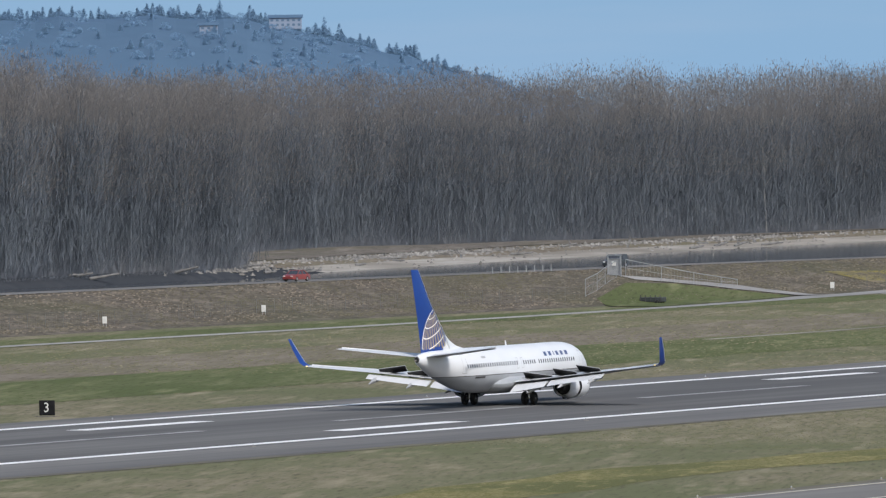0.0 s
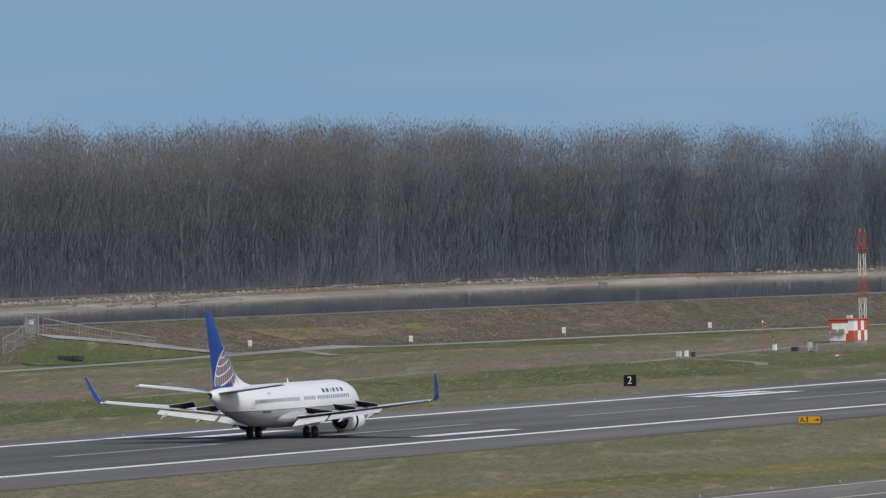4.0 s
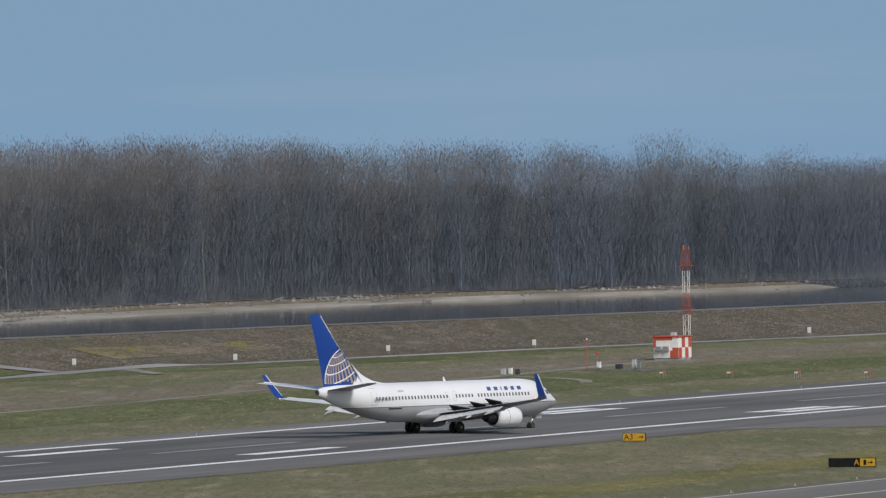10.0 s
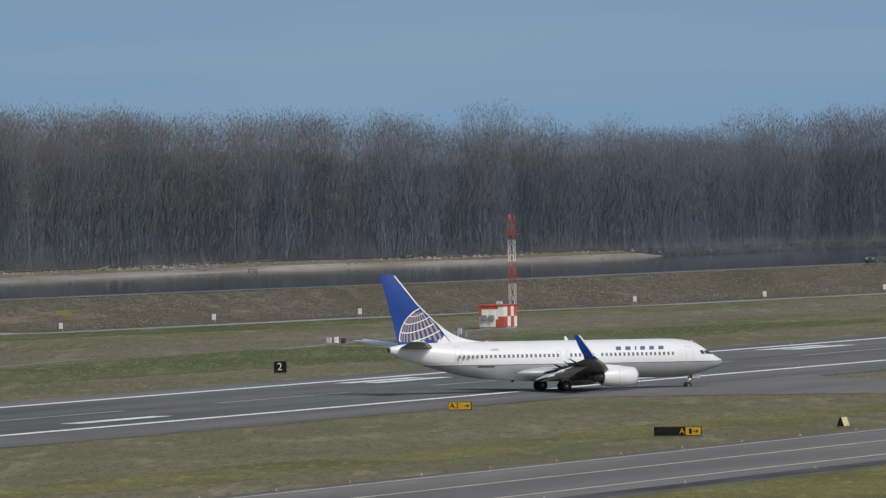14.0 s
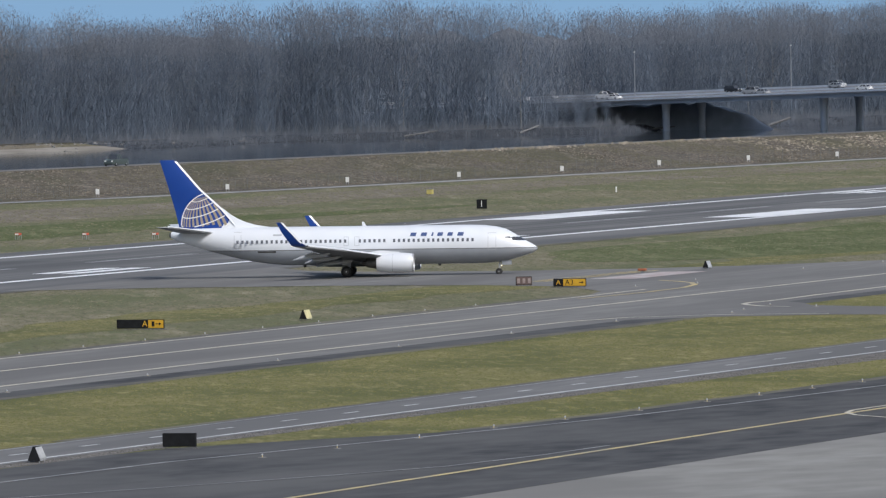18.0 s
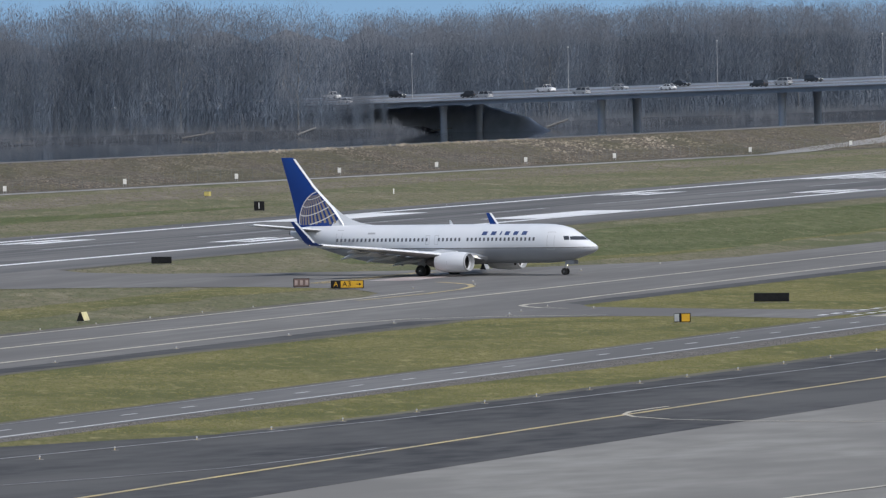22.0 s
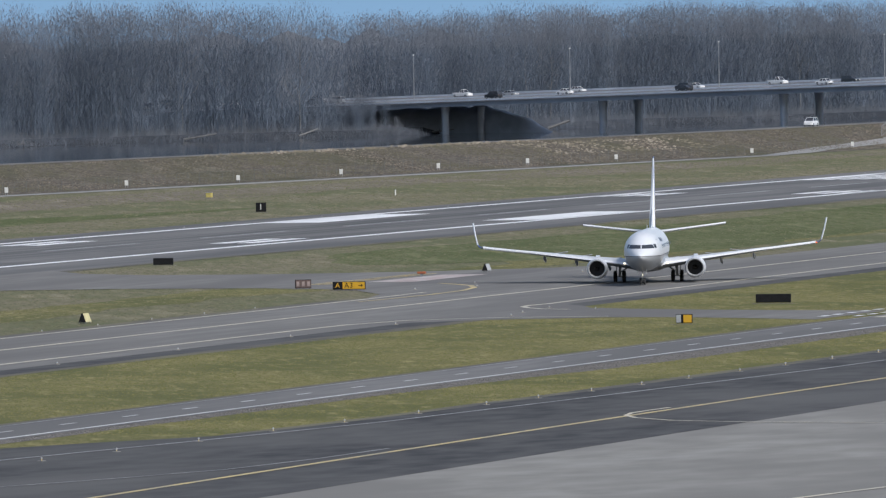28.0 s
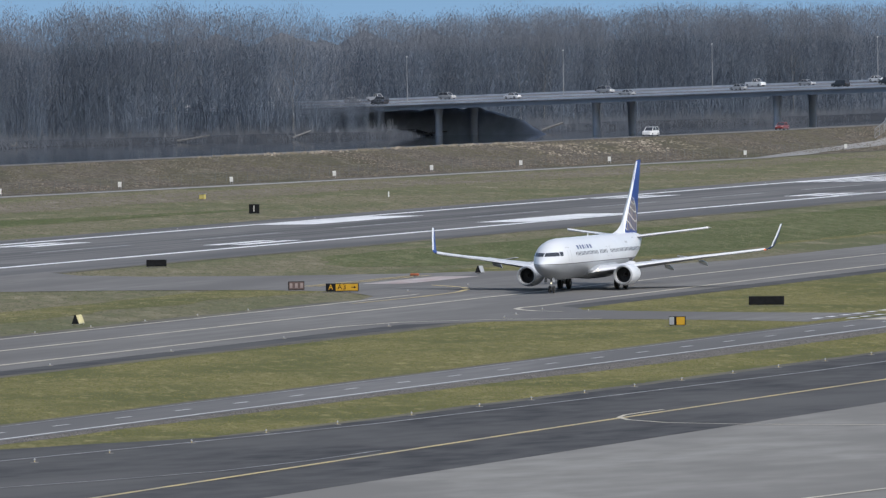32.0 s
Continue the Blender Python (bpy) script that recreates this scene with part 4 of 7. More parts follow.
    hs = g.uniform(1.5, 7.5, count) * (0.4 + 0.9 * g.random(count))
    w = g.uniform(0.022, 0.05, count)
    an = g.uniform(0, 3.1416, count)
    dx, dy = np.cos(an) * w, np.sin(an) * w
    grid = np.linspace(1370, 2700, 2661)
    sh, be = (np.interp(xs, grid, [f(v) for v in grid]) for f in (shore, beach))
    low = (g.random(count) < 0.3) & (xs > 2190)
    ys = np.where(low, sh + g.uniform(-0.6, 9.0, count), ys)
    hs = np.where(low, hs * 0.42, hs)
    zb = WATER_Z - 0.1 + 1.4 * np.clip((ys - sh) / be, 0, 1)
    hs = np.where(xs > 2190, 0.72, 1.0) * hs
    across, along = (xs - 2420) * 0.889 - (ys - 745) * 0.457, -(xs - 2420) * 0.457 - (ys - 745) * 0.889
    hs = np.where((across > -9) & (across < 34) & (along > -30) & (along < 72), 0.03, hs)
    hs *= 0.75 + 0.45 * np.sin(xs * 0.31 + 2.0 * np.sin(xs * 0.083)) * np.sin(ys * 0.27 + 1.3 * np.sin(xs * 0.19))
    lx, ly = g.normal(0, 0.6, count) * hs, g.normal(0, 0.6, count) * hs
    v = np.stack([np.stack([xs - dx, ys - dy, zb], 1), np.stack([xs + dx, ys + dy, zb], 1), np.stack([xs + lx, ys + ly, zb + hs], 1)], 1).reshape(-1, 3)
    me = bpy.data.meshes.new("undergrowth")
    me.from_pydata(v.tolist(), [], np.arange(3 * count).reshape(-1, 3).tolist())
    me.materials.append(M["brush"])
    tagged(new("undergrowth", me), "leafless brush under the trees, tinted blue for haze", "undergrowth", kind="stuff")


forest()


# ---- the airliner: origin on the ground between the main wheels, nose along +x ----
FUS = [(19.62, 2.7, 0.04, 0.04), (19.45, 2.7, 0.3, 0.25), (19.1, 2.71, 0.56, 0.46), (18.6, 2.75, 0.82, 0.68), (17.9, 2.87, 1.1, 0.99), (17.2, 2.99, 1.34, 1.32), (16.4, 3.11, 1.54, 1.64), (15.4, 3.17, 1.72, 1.84), (14.2, 3.2, 1.83, 1.96), (12.8, 3.21, 1.88, 2.0), (6, 3.21, 1.88, 2.0), (0, 3.21, 1.88, 2.0), (-6.0, 3.21, 1.88, 2.0), (-8.0, 3.28, 1.85, 1.93), (-10.0, 3.43, 1.72, 1.78), (-12.0, 3.65, 1.5, 1.55), (-14.0, 3.91, 1.2, 1.28), (-16.0, 4.19, 0.84, 0.95), (-17.4, 4.37, 0.54, 0.64), (-18.2, 4.45, 0.34, 0.42), (-18.45, 4.47, 0.24, 0.3)]


def fus_at(x):
    for a, b in zip(FUS, FUS[1:]):
        if x >= b[0]:
            s = (a[0] - x) / (a[0] - b[0])
            return [a[i] + (b[i] - a[i]) * s for i in (1, 2, 3)]
    return FUS[-1][1:]


def skin(x, z, side, off=0.012):
    """The point on the fuselage skin at station x and height z."""
    zc, ry, rz = fus_at(x)
    c = max(-1.0, min(1.0, (z - zc) / rz))
    return (x, side * (ry * math.sqrt(max(0.0, 1 - c * c)) + off), z + (off if z > zc + 0.8 * rz else 0))


def patch(x0, x1, z0, z1, side, nx=3, nz=3, off=0.014, slant=0.0):
    z0, z1 = z0 - 0.15, z1 - 0.15
    vs = [skin(x0 + (x1 - x0) * i / nx + slant * j / nz, z0 + (z1 - z0) * j / nz, side, off) for i in range(nx + 1) for j in range(nz + 1)]
    fs = [(i * (nz + 1) + j, (i + 1) * (nz + 1) + j, (i + 1) * (nz + 1) + j + 1, i * (nz + 1) + j + 1) for i in range(nx) for j in range(nz)]
    return vs, fs


def frame_patch(x0, x1, z0, z1, side, w=0.045):
    return join(patch(x0, x1, z0, z0 + w, side, 2, 1), patch(x0, x1, z1 - w, z1, side, 2, 1), patch(x0, x0 + w, z0, z1, side, 1, 4), patch(x1 - w, x1, z0, z1, side, 1, 4))


def airfoil(n=9, t=0.12):
    """Closed outline, chord 0 (nose) to 1 (tail), as (along, up)."""
    up = []
    for i in range(n + 1):
        s = (1 - math.cos(math.pi * i / n)) / 2
        h = 5 * t * (0.2969 * math.sqrt(s) - 0.126 * s - 0.3516 * s * s + 0.2843 * s ** 3 - 0.1036 * s ** 4)
        up.append((s, h))
    return up + [(s, -0.8 * h) for s, h in reversed(up[1:-1])]


def wing_ring(le, te, y, z, t, twist=0.0):
    c = le - te
    return [(le - s * c, y, z + h * c + twist * (s - 0.4) * c) for s, h in airfoil(9, t)]


def shade_underside(ob):
    """Paints in the shade: second, darker material on the faces that look down."""
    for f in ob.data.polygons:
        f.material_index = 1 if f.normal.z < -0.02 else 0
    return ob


def slim(profile):
    return [(a, 0.97 * r) for a, r in profile]


def airliner():
    root = thing("airliner", "white twin-engine airliner with blue tail and grey belly", "airplane")
    n = 48
    rings = []
    dense = []
    for a, b in zip(FUS, FUS[1:]):
        k = max(1, int((a[0] - b[0]) / 1.1))
        dense += [[a[i] + (b[i] - a[i]) * q / k for i in range(4)] for q in range(k)]
    dense.append(FUS[-1])
    for x, zc, ry, rz in dense:
        rings.append([(x, ry * math.sin(2 * math.pi * i / n), zc + rz * math.cos(2 * math.pi * i / n)) for i in range(n)])
    g = loft(rings)
    for name, lo, hi, m, lab in (("fuselage", 2.84, 20, "white_skin", ""), ("belly", -1, 2.78, "grey_skin", "grey painted belly"), ("cheat_line", 2.78, 2.84, "dark_metal", "thin dark line round the fuselage")):
        bm = bmesh.new()
        vv = [bm.verts.new(v) for v in g[0]]
        for f in g[1]:
            bm.faces.new([vv[i] for i in f])
        for z, keep_up in ((lo, True), (hi, False)):
            bmesh.ops.bisect_plane(bm, geom=bm.verts[:] + bm.edges[:] + bm.faces[:], plane_co=(0, 0, z), plane_no=(0, 0, 1), clear_inner=keep_up, clear_outer=not keep_up)
        bmesh.ops.recalc_face_normals(bm, faces=bm.faces)
        me = bpy.data.meshes.new(name)
        bm.to_mesh(me)
        bm.free()
        me.materials.append(M[m])
        me.shade_smooth()
        me.set_sharp_from_angle(angle=radians(40))
        part(name, me, None, root, lab)
    # wing-body fairing
    rr = []
    for x, w, d in ((8.2, 0.5, 0.1), (7.2, 1.35, 0.5), (5.5, 1.95, 0.8), (2, 2.2, 0.95), (-2, 2.2, 0.95), (-4, 1.8, 0.75), (-5.6, 1.0, 0.35), (-6.3, 0.4, 0.1)):
        rr.append([(x, w * math.cos(a), 1.95 + d * math.sin(a)) for a in [2 * math.pi * i / 20 for i in range(20)]])
    part("wing_fairing", loft(rr), M["grey_skin"], root, "grey fairing under the wing root", True)
    part("exhaust", spin([(-18.3, 0.05), (-18.47, 0.22), (-18.5, 0.26), (-18.62, 0.2), (-18.5, 0.05)], 16), M["dark_metal"], root, "dark tail exhaust", True, at=pose(0, 0, 4.47))
    win = mesh("window", patch(-0.12, 0.12, 3.68, 4.02, 1, 1, 2), M["cabin_glass"])
    for side in (-1, 1):
        # cabin windows, doors, titles
        turn = pose(0, 0, 0) if side > 0 else Matrix.Diagonal((1, -1, 1, 1))
        for k in range(49):
            x = 13.0 - 0.508 * k
            if k in (17, 24, 25):
                continue
            p = part("window", win, None, root)
            p.matrix_basis = Matrix.Translation((x, 0, 0)) @ turn
        for nm, x, z0, z1, w in (("door", 15.0, 2.75, 4.55, 0.86), ("door", -11.4, 3.2, 4.9, 0.76), ("exit_hatch", 1.0, 3.35, 4.3, 0.5), ("exit_hatch", -0.1, 3.35, 4.3, 0.5)):
            part(nm, frame_patch(x - w / 2, x + w / 2, z0, z1, side), M["wing_grey"], root)
        for x0, w in ((6.5, 0.6), (7.6, 0.6), (8.7, 0.18), (9.3, 0.56), (10.35, 0.54), (11.4, 0.6)):
            part("title_bar", patch(x0, x0 + w, 4.27, 4.64, side, 1, 3, 0.016, -0.1 * side), M["title_navy"], root)
        part("registration_bar", patch(-9.3, -7.4, 2.72, 2.88, side, 2, 1, 0.016), M["dark_metal"], root)
        part("flag_panel", patch(-7.7, -6.8, 4.45, 4.62, side, 1, 1, 0.016), M["wing_grey"], root)
        # flight deck windows
        for x0, x1, z0, z1 in ((17.12, 17.6, 3.72, 4.06), (16.5, 17.02, 3.72, 4.12)):
            part("cockpit_window", patch(x0, x1, z0, z1, side, 2, 2, 0.016, -0.18), M["glass"], root, "dark cockpit window")
        vs = []
        for i in range(5):
            y = side * (0.05 + 0.95 * i / 4)
            vs += [(18.4, y, 3.54), (18.0, y, 3.88 + 0.012 * i)]
        vs2 = []
        for x, y, z in vs:
            lo, hi = 15.0, 19.6
            for _ in range(30):
                x = (lo + hi) / 2
                zc, ry, rz = fus_at(x)
                inside = (y / ry) ** 2 + ((z - zc) / rz) ** 2 < 1
                lo, hi = (x, hi) if inside else (lo, x)
            vs2.append((x + 0.02, y, z + 0.015))
        part("windscreen", (vs2, [(2 * i, 2 * i + 1, 2 * i + 3, 2 * i + 2) for i in range(4)]), M["glass"], root, "dark flight deck windscreen")
        # wing
        S = side
        secs = [(6.7, -1.9, 1.2, 1.75, 0.13, 0.03), (6.05, -1.95, 1.9, 1.86, 0.13, 0.03), (3.7, -2.05, 5.6, 2.30, 0.115, 0.02), (0.5, -3.1, 11.2, 2.98, 0.105, 0.0), (-2.35, -4.2, 15.8, 3.45, 0.10, -0.01), (-2.85, -4.45, 16.55, 3.55, 0.09, -0.01)]
        shade_underside(part("wing", loft([wing_ring(a, b, S * y, z, t, tw) for a, b, y, z, t, tw in secs]), [M["wing_top"], M["wing_shaded"]], root, "swept wing, underside painted darker for shade", True))
        le = [(a + 0.03, b + (a - b) * 0.9, y, z) for a, b, y, z, t, tw in secs[1:]]
        part("slat", loft([[(a, S * y, z - 0.02), (a - 0.28, S * y, z + 0.16), (a - 0.5, S * y, z + 0.17), (a - 0.3, S * y, z - 0.12)] for a, b, y, z in le]), M["slat"], root, "pale leading edge slat", True)
        wl = [(-2.85, -4.45, 16.55, 3.55, 0.09), (-3.05, -4.5, 16.85, 3.61, 0.09), (-3.4, -4.7, 17.1, 3.85, 0.085), (-4.4, -5.45, 17.4, 4.95, 0.08), (-5.35, -6.0, 17.62, 6.0, 0.07)]
        rr = []
        for k, (a, b, y, z, t) in enumerate(wl):
            c = a - b
            ca, sa = (1, 0) if k == 0 else (0.7, 0.7) if k == 1 else (0.25, 0.97)
            rr.append([(a - s * c, S * (y - h * c * sa), z + h * c * ca) for s, h in airfoil(7, t)])
        part("winglet", loft(rr), M["blue_skin"], root, "upturned blue winglet", True)
        part("winglet_edge", loft([[(a + 0.03, S * y, z), (a - 0.2, S * (y + 0.08), z), (a - 0.2, S * (y - 0.08), z)] for a, b, y, z, t in wl[2:]]), M["white_skin"], root, "pale winglet leading edge")
        part("tip_light", bx(-3.15, S * 16.6 - 0.1, 3.48, -2.82, S * 16.6 + 0.1, 3.62, 0.03), M["red_glow"] if S > 0 else M["dark_green"], root, "small wing tip light")
        part("tip_light", bx(-4.52, S * 16.55 - 0.07, 3.52, -4.4, S * 16.55 + 0.07, 3.61, 0.02), M["amber_glow"], root, "small glowing tail-facing tip light")
        # flaps hang behind the wing, spoilers lie on it
        for nm, ya, yb, xa, xb, za, zb, ch in (("inner_flap", 2.3, 5.4, -1.55, -1.65, 1.86, 2.2, 1.65), ("outer_flap", 5.7, 11.2, -1.8, -2.8, 2.22, 2.9, 1.2)):
            fl = loft([[(x - s * ch * kk, S * y, z - s * ch * 0.34 * kk + (h * ch * kk) - 0.05) for s, h in airfoil(6, 0.13)] for x, y, z, kk in ((xa, ya, za, 1.0), ((xa + xb) / 2, (ya + yb) / 2, (za + zb) / 2, 0.9), (xb, yb, zb, 0.78))])
            FLAPS.append((part(nm, fl, M["wing_top"], root, "pale extended trailing edge flap", True), S, xa, za))
        for ya, yb, x0, z0 in ((2.7, 5.5, -0.55, 2.24), (5.7, 8.1, -1.0, 2.58), (8.15, 10.6, -1.58, 2.89)):
            m0 = pose(x0, S * (ya + yb) / 2, z0, -S * 7, 0, S * (10 if ya > 5 else 2))
            sp = part("spoiler", bx(-0.8, -(yb - ya) / 2, 0.0, 0, (yb - ya) / 2, 0.05, 0.01), M["wing_grey"], root, "hinged wing spoiler panel", at=m0)
            # black plates imitate the shade under the raised spoiler
            part("underside", bx(-0.78, -(yb - ya) / 2 + 0.03, -0.04, -0.02, (yb - ya) / 2 - 0.03, -0.004), M["black"], sp, "black plate for the shaded spoiler underside")
            SPOILERS.append((sp, m0))
            part("spoiler_bay", bx(-0.76, -(yb - ya) / 2 + 0.05, -0.02, -0.02, (yb - ya) / 2 - 0.05, 0.008), M["black"], root, "black sheet for the shaded bay under the spoiler", at=m0 @ pose(0, 0, -0.012))
        for y, z in ((3.9, 1.55), (7.2, 2.02), (10.4, 2.42)):
            x = -0.2 - 0.28 * (y - 3.9)
            part("flap_track", loft([[(x + d, S * (y + 0.16 * w * math.cos(q)), z + dz + 0.22 * w * math.sin(q)) for q in [2 * math.pi * i / 10 for i in range(10)]] for d, w, dz in ((1.0, 0.1, 0.25), (0.3, 0.8, 0.05), (-0.8, 1.0, -0.03), (-2.0, 0.85, -0.2), (-2.9, 0.15, -0.45))]), M["wing_grey"], root, "pod-shaped flap track fairing", True)
        # engine
        en = pose(0, S * 4.83, 1.47)
        part("nacelle", spin(slim([(6.55, 0.76), (6.95, 0.80), (7.1, 0.86), (7.08, 0.93), (6.85, 1.0), (6.3, 1.06), (5.6, 1.08), (4.95, 1.07)]), 32), M["white_skin"], root, "white engine nacelle", True, en)
        part("inlet_lip", spin(slim([(6.78, 0.765), (6.98, 0.80), (7.12, 0.865), (7.10, 0.935), (6.93, 0.985)]), 32), M["lip_metal"], root, "brushed metal engine inlet lip", True, en @ pose(0.008, 0, 0))
        part("inlet_duct", spin(slim([(6.6, 0.765), (6.0, 0.77), (5.75, 0.78), (5.72, 0.02)]), 28), M["black"], root, "engine inlet and fan, blacked in for shade", True, en)
        part("spinner", spin(slim([(5.75, 0.26), (5.95, 0.18), (6.12, 0.02)]), 16), M["dark_metal"], root, "", True, en)
        part("cascade", spin(slim([(5.0, 0.97), (3.9, 0.94)]), 28), M["black"], root, "reverser opening, blacked in for shade", True, en)
        sl = part("reverser_sleeve", spin(slim([(4.9, 1.0), (4.94, 1.065), (4.4, 1.04), (3.8, 0.97), (3.3, 0.88), (3.28, 0.80), (3.6, 0.72)]), 32), M["white_skin"], root, "white rear sleeve of the engine", True, en)
        SLEEVES.append((sl, en))
        part("core_nozzle", spin(slim([(4.2, 0.78), (3.4, 0.66), (2.7, 0.52), (2.2, 0.43), (2.22, 0.36), (2.6, 0.3)]), 24), M["dark_metal"], root, "dark metal core nozzle", True, en)
        part("fan_nozzle", spin(slim([(3.34, 0.84), (3.5, 0.6)]), 28), M["black"], root, "fan exhaust ring, blacked in for shade", True, en)
        part("exhaust_plug", spin(slim([(2.7, 0.32), (2.0, 0.22), (1.6, 0.03)]), 16), M["dark_metal"], root, "", True, en)
        part("pylon", loft([[(5.6, S * 4.83 - 0.1, 2.5), (5.6, S * 4.83 + 0.1, 2.5), (5.6, S * 4.83 + 0.1, 2.6), (5.6, S * 4.83 - 0.1, 2.6)], [(3.6, S * 4.83 - 0.2, 2.3), (3.6, S * 4.83 + 0.2, 2.3), (3.6, S * 4.83 + 0.2, 2.75), (3.6, S * 4.83 - 0.2, 2.75)], [(1.0, S * 4.83 - 0.12, 1.95), (1.0, S * 4.83 + 0.12, 1.95), (1.0, S * 4.83 + 0.12, 2.35), (1.0, S * 4.83 - 0.12, 2.35)]]), M["white_skin"], root, "engine pylon", True)
        # tailplane
        st = [(-13.6, -17.5, 0.5, 4.70, 0.10), (-14.1, -17.7, 1.0, 4.74, 0.10), (-17.6, -19.3, 7.0, 5.42, 0.09), (-17.85, -19.35, 7.2, 5.45, 0.05)]
        shade_underside(part("tailplane", loft([wing_ring(a, b, S * y, z, t) for a, b, y, z, t in st]), [M["wing_top"], M["wing_shaded"]], root, "tailplane, underside painted darker for shade", True))
        part("tailplane_edge", loft([[(a + 0.03, S * y, z), (a - 0.25, S * y, z + 0.13), (a - 0.25, S * y, z - 0.1)] for a, b, y, z, t in st[1:]]), M["slat"], root, "pale tailplane edge")
        # landing light in the wing root, main wheels
        part("landing_light", bx(6.02, S * 2.12 - 0.11, 1.86, 6.14, S * 2.12 + 0.11, 2.02, 0.04), M["lamp_glow"], root, "glowing landing light in the wing root")
        leg = part("main_leg", join(cyl((0, S * 2.86, 0.55), (0.1, S * 2.75, 2.2), 0.13, 0.16, 12), cyl((0, S * 2.86 - 0.62, 0.56), (0, S * 2.86 + 0.62, 0.56), 0.08, None, 10), cyl((0.05, S * 2.8, 1.1), (0.9, S * 2.6, 2.1), 0.06, None, 8), cyl((0, S * 2.84, 0.9), (0, S * 1.4, 1.9), 0.07, None, 8)), M["metal"], root, "main landing gear leg", True)
        part("gear_door", bx(-0.45, S * 3.16 - 0.03, 0.75, 0.45, S * 3.16 + 0.03, 1.95, 0.02), M["grey_skin"], leg, "grey gear door")
        for w in (-0.43, 0.43):
            y = S * 2.86 + w
            wh = part("main_wheel", spin([(-0.16, 0.28), (-0.19, 0.42), (-0.17, 0.52), (-0.1, 0.565), (0.1, 0.565), (0.17, 0.52), (0.19, 0.42), (0.16, 0.28)], 24, "y"), M["rubber"], leg, "black tyre", True, pose(0, y, 0.565))
            WHEELS.append((wh, (0, y, 0.565), 0.565))
            part("hub", spin([(-0.13, 0.02), (-0.17, 0.16), (-0.15, 0.29), (0.15, 0.29), (0.17, 0.16), (0.13, 0.02)], 16, "y"), M["dark_metal"], wh, "dark wheel hub", True)
    # nose gear
    leg = part("nose_leg", join(cyl((15.6, 0, 0.35), (15.75, 0, 1.75), 0.08, 0.1, 10), cyl((15.6, -0.3, 0.345), (15.6, 0.3, 0.345), 0.05, None, 8), cyl((15.65, 0, 0.9), (16.5, 0, 1.6), 0.05, None, 8)), M["metal"], root, "nose landing gear leg", True)
    for y in (-0.2, 0.2):
        wh = part("nose_wheel", spin([(-0.09, 0.18), (-0.1, 0.28), (-0.06, 0.345), (0.06, 0.345), (0.1, 0.28), (0.09, 0.18)], 20, "y"), M["rubber"], leg, "black tyre", True, pose(15.6, y, 0.345))
        WHEELS.append((wh, (15.6, y, 0.345), 0.345))
        part("hub", spin([(-0.08, 0.02), (-0.1, 0.18), (0.1, 0.18), (0.08, 0.02)], 12, "y"), M["dark_metal"], wh, "dark wheel hub", True)
        part("nose_gear_door", bx(15.9, y * 2.0 - 0.02, 1.05, 16.9, y * 2.0 + 0.02, 1.5, 0.01), M["grey_skin"], leg, "grey nose gear door")
    part("taxi_light", cyl((15.82, 0, 0.95), (15.9, 0, 0.95), 0.06, None, 10), M["lamp_glow"], leg, "nose gear taxi light")
    # fin and its painted globe
    fn = [(-11.2, -17.5, 4.75, 0.095), (-11.6, -17.62, 5.45, 0.095), (-12.95, -17.98, 7.03, 0.10), (-15.3, -18.6, 9.2, 0.105), (-17.8, -19.5, 12.12, 0.09), (-18.05, -19.55, 12.26, 0.04)]
    part("fin", loft([[(a - s * (a - b), h * (a - b), z) for s, h in airfoil(9, t)] for a, b, z, t in fn]), M["blue_skin"], root, "blue tail fin", True)
    part("fin_edge", loft([[(a + 0.04, 0, z), (a - 0.16 - 0.05 * (a - b) / 4, 0.045 * (a - b) + 0.012, z), (a - 0.16 - 0.05 * (a - b) / 4, -0.045 * (a - b) - 0.012, z)] for a, b, z, t in fn[:-1]]), M["white_skin"], root, "white fin leading edge")
    ridge_line = [(-7.6, 5.16, 0.03), (-8.7, 5.3, 0.1), (-9.75, 5.48, 0.16), (-10.7, 5.78, 0.22), (-11.5, 6.13, 0.27), (-12.2, 6.55, 0.3), (-12.75, 6.98, 0.3), (-13.15, 7.3, 0.28)]
    part("dorsal_fin", loft([[(x, 0, z), (x, 0.3 * w, z - 0.1 - 0.25 * (z - 5.1)), (x, w, 4.85), (x, -w, 4.85), (x, -0.3 * w, z - 0.1 - 0.25 * (z - 5.1))] for x, z, w in ridge_line]), M["white_skin"], root, "white dorsal fillet ahead of the fin", True)

    def fin_half(x, z):
        for (a, b, z0, t0), (c, d, z1, t1) in zip(fn, fn[1:]):
            if z0 <= z <= z1:
                s = (z - z0) / (z1 - z0)
                le, te, t = a + (c - a) * s, b + (d - b) * s, t0 + (t1 - t0) * s
                u = (le - x) / (le - te)
                if 0.05 < u < 0.985:
                    return 5 * t * (le - te) * (0.2969 * math.sqrt(u) - 0.126 * u - 0.3516 * u * u + 0.2843 * u ** 3 - 0.1036 * u ** 4)
        return None

    # the globe: meridian bands and parallels of a sphere whose pole lies near the leading edge
    gx, gz, gr = -13.95, 5.5, 3.45
    pole = Vector((-0.34, 0.88, 0.26)).normalized()
    east = Vector((0, 0, 1)).cross(pole).normalized()
    north = pole.cross(east)

    def globe_point(lat, lon):
        v = pole * math.sin(radians(lat)) + (east * math.cos(radians(lon)) + north * math.sin(radians(lon))) * math.cos(radians(lat))
        return gx + gr * v.x, gz + gr * v.y, v.z

    def fin_strips(rails, side):
        """Strips between pairs of points on the fin, cut into runs that lie on it."""
        runs, run = [], []
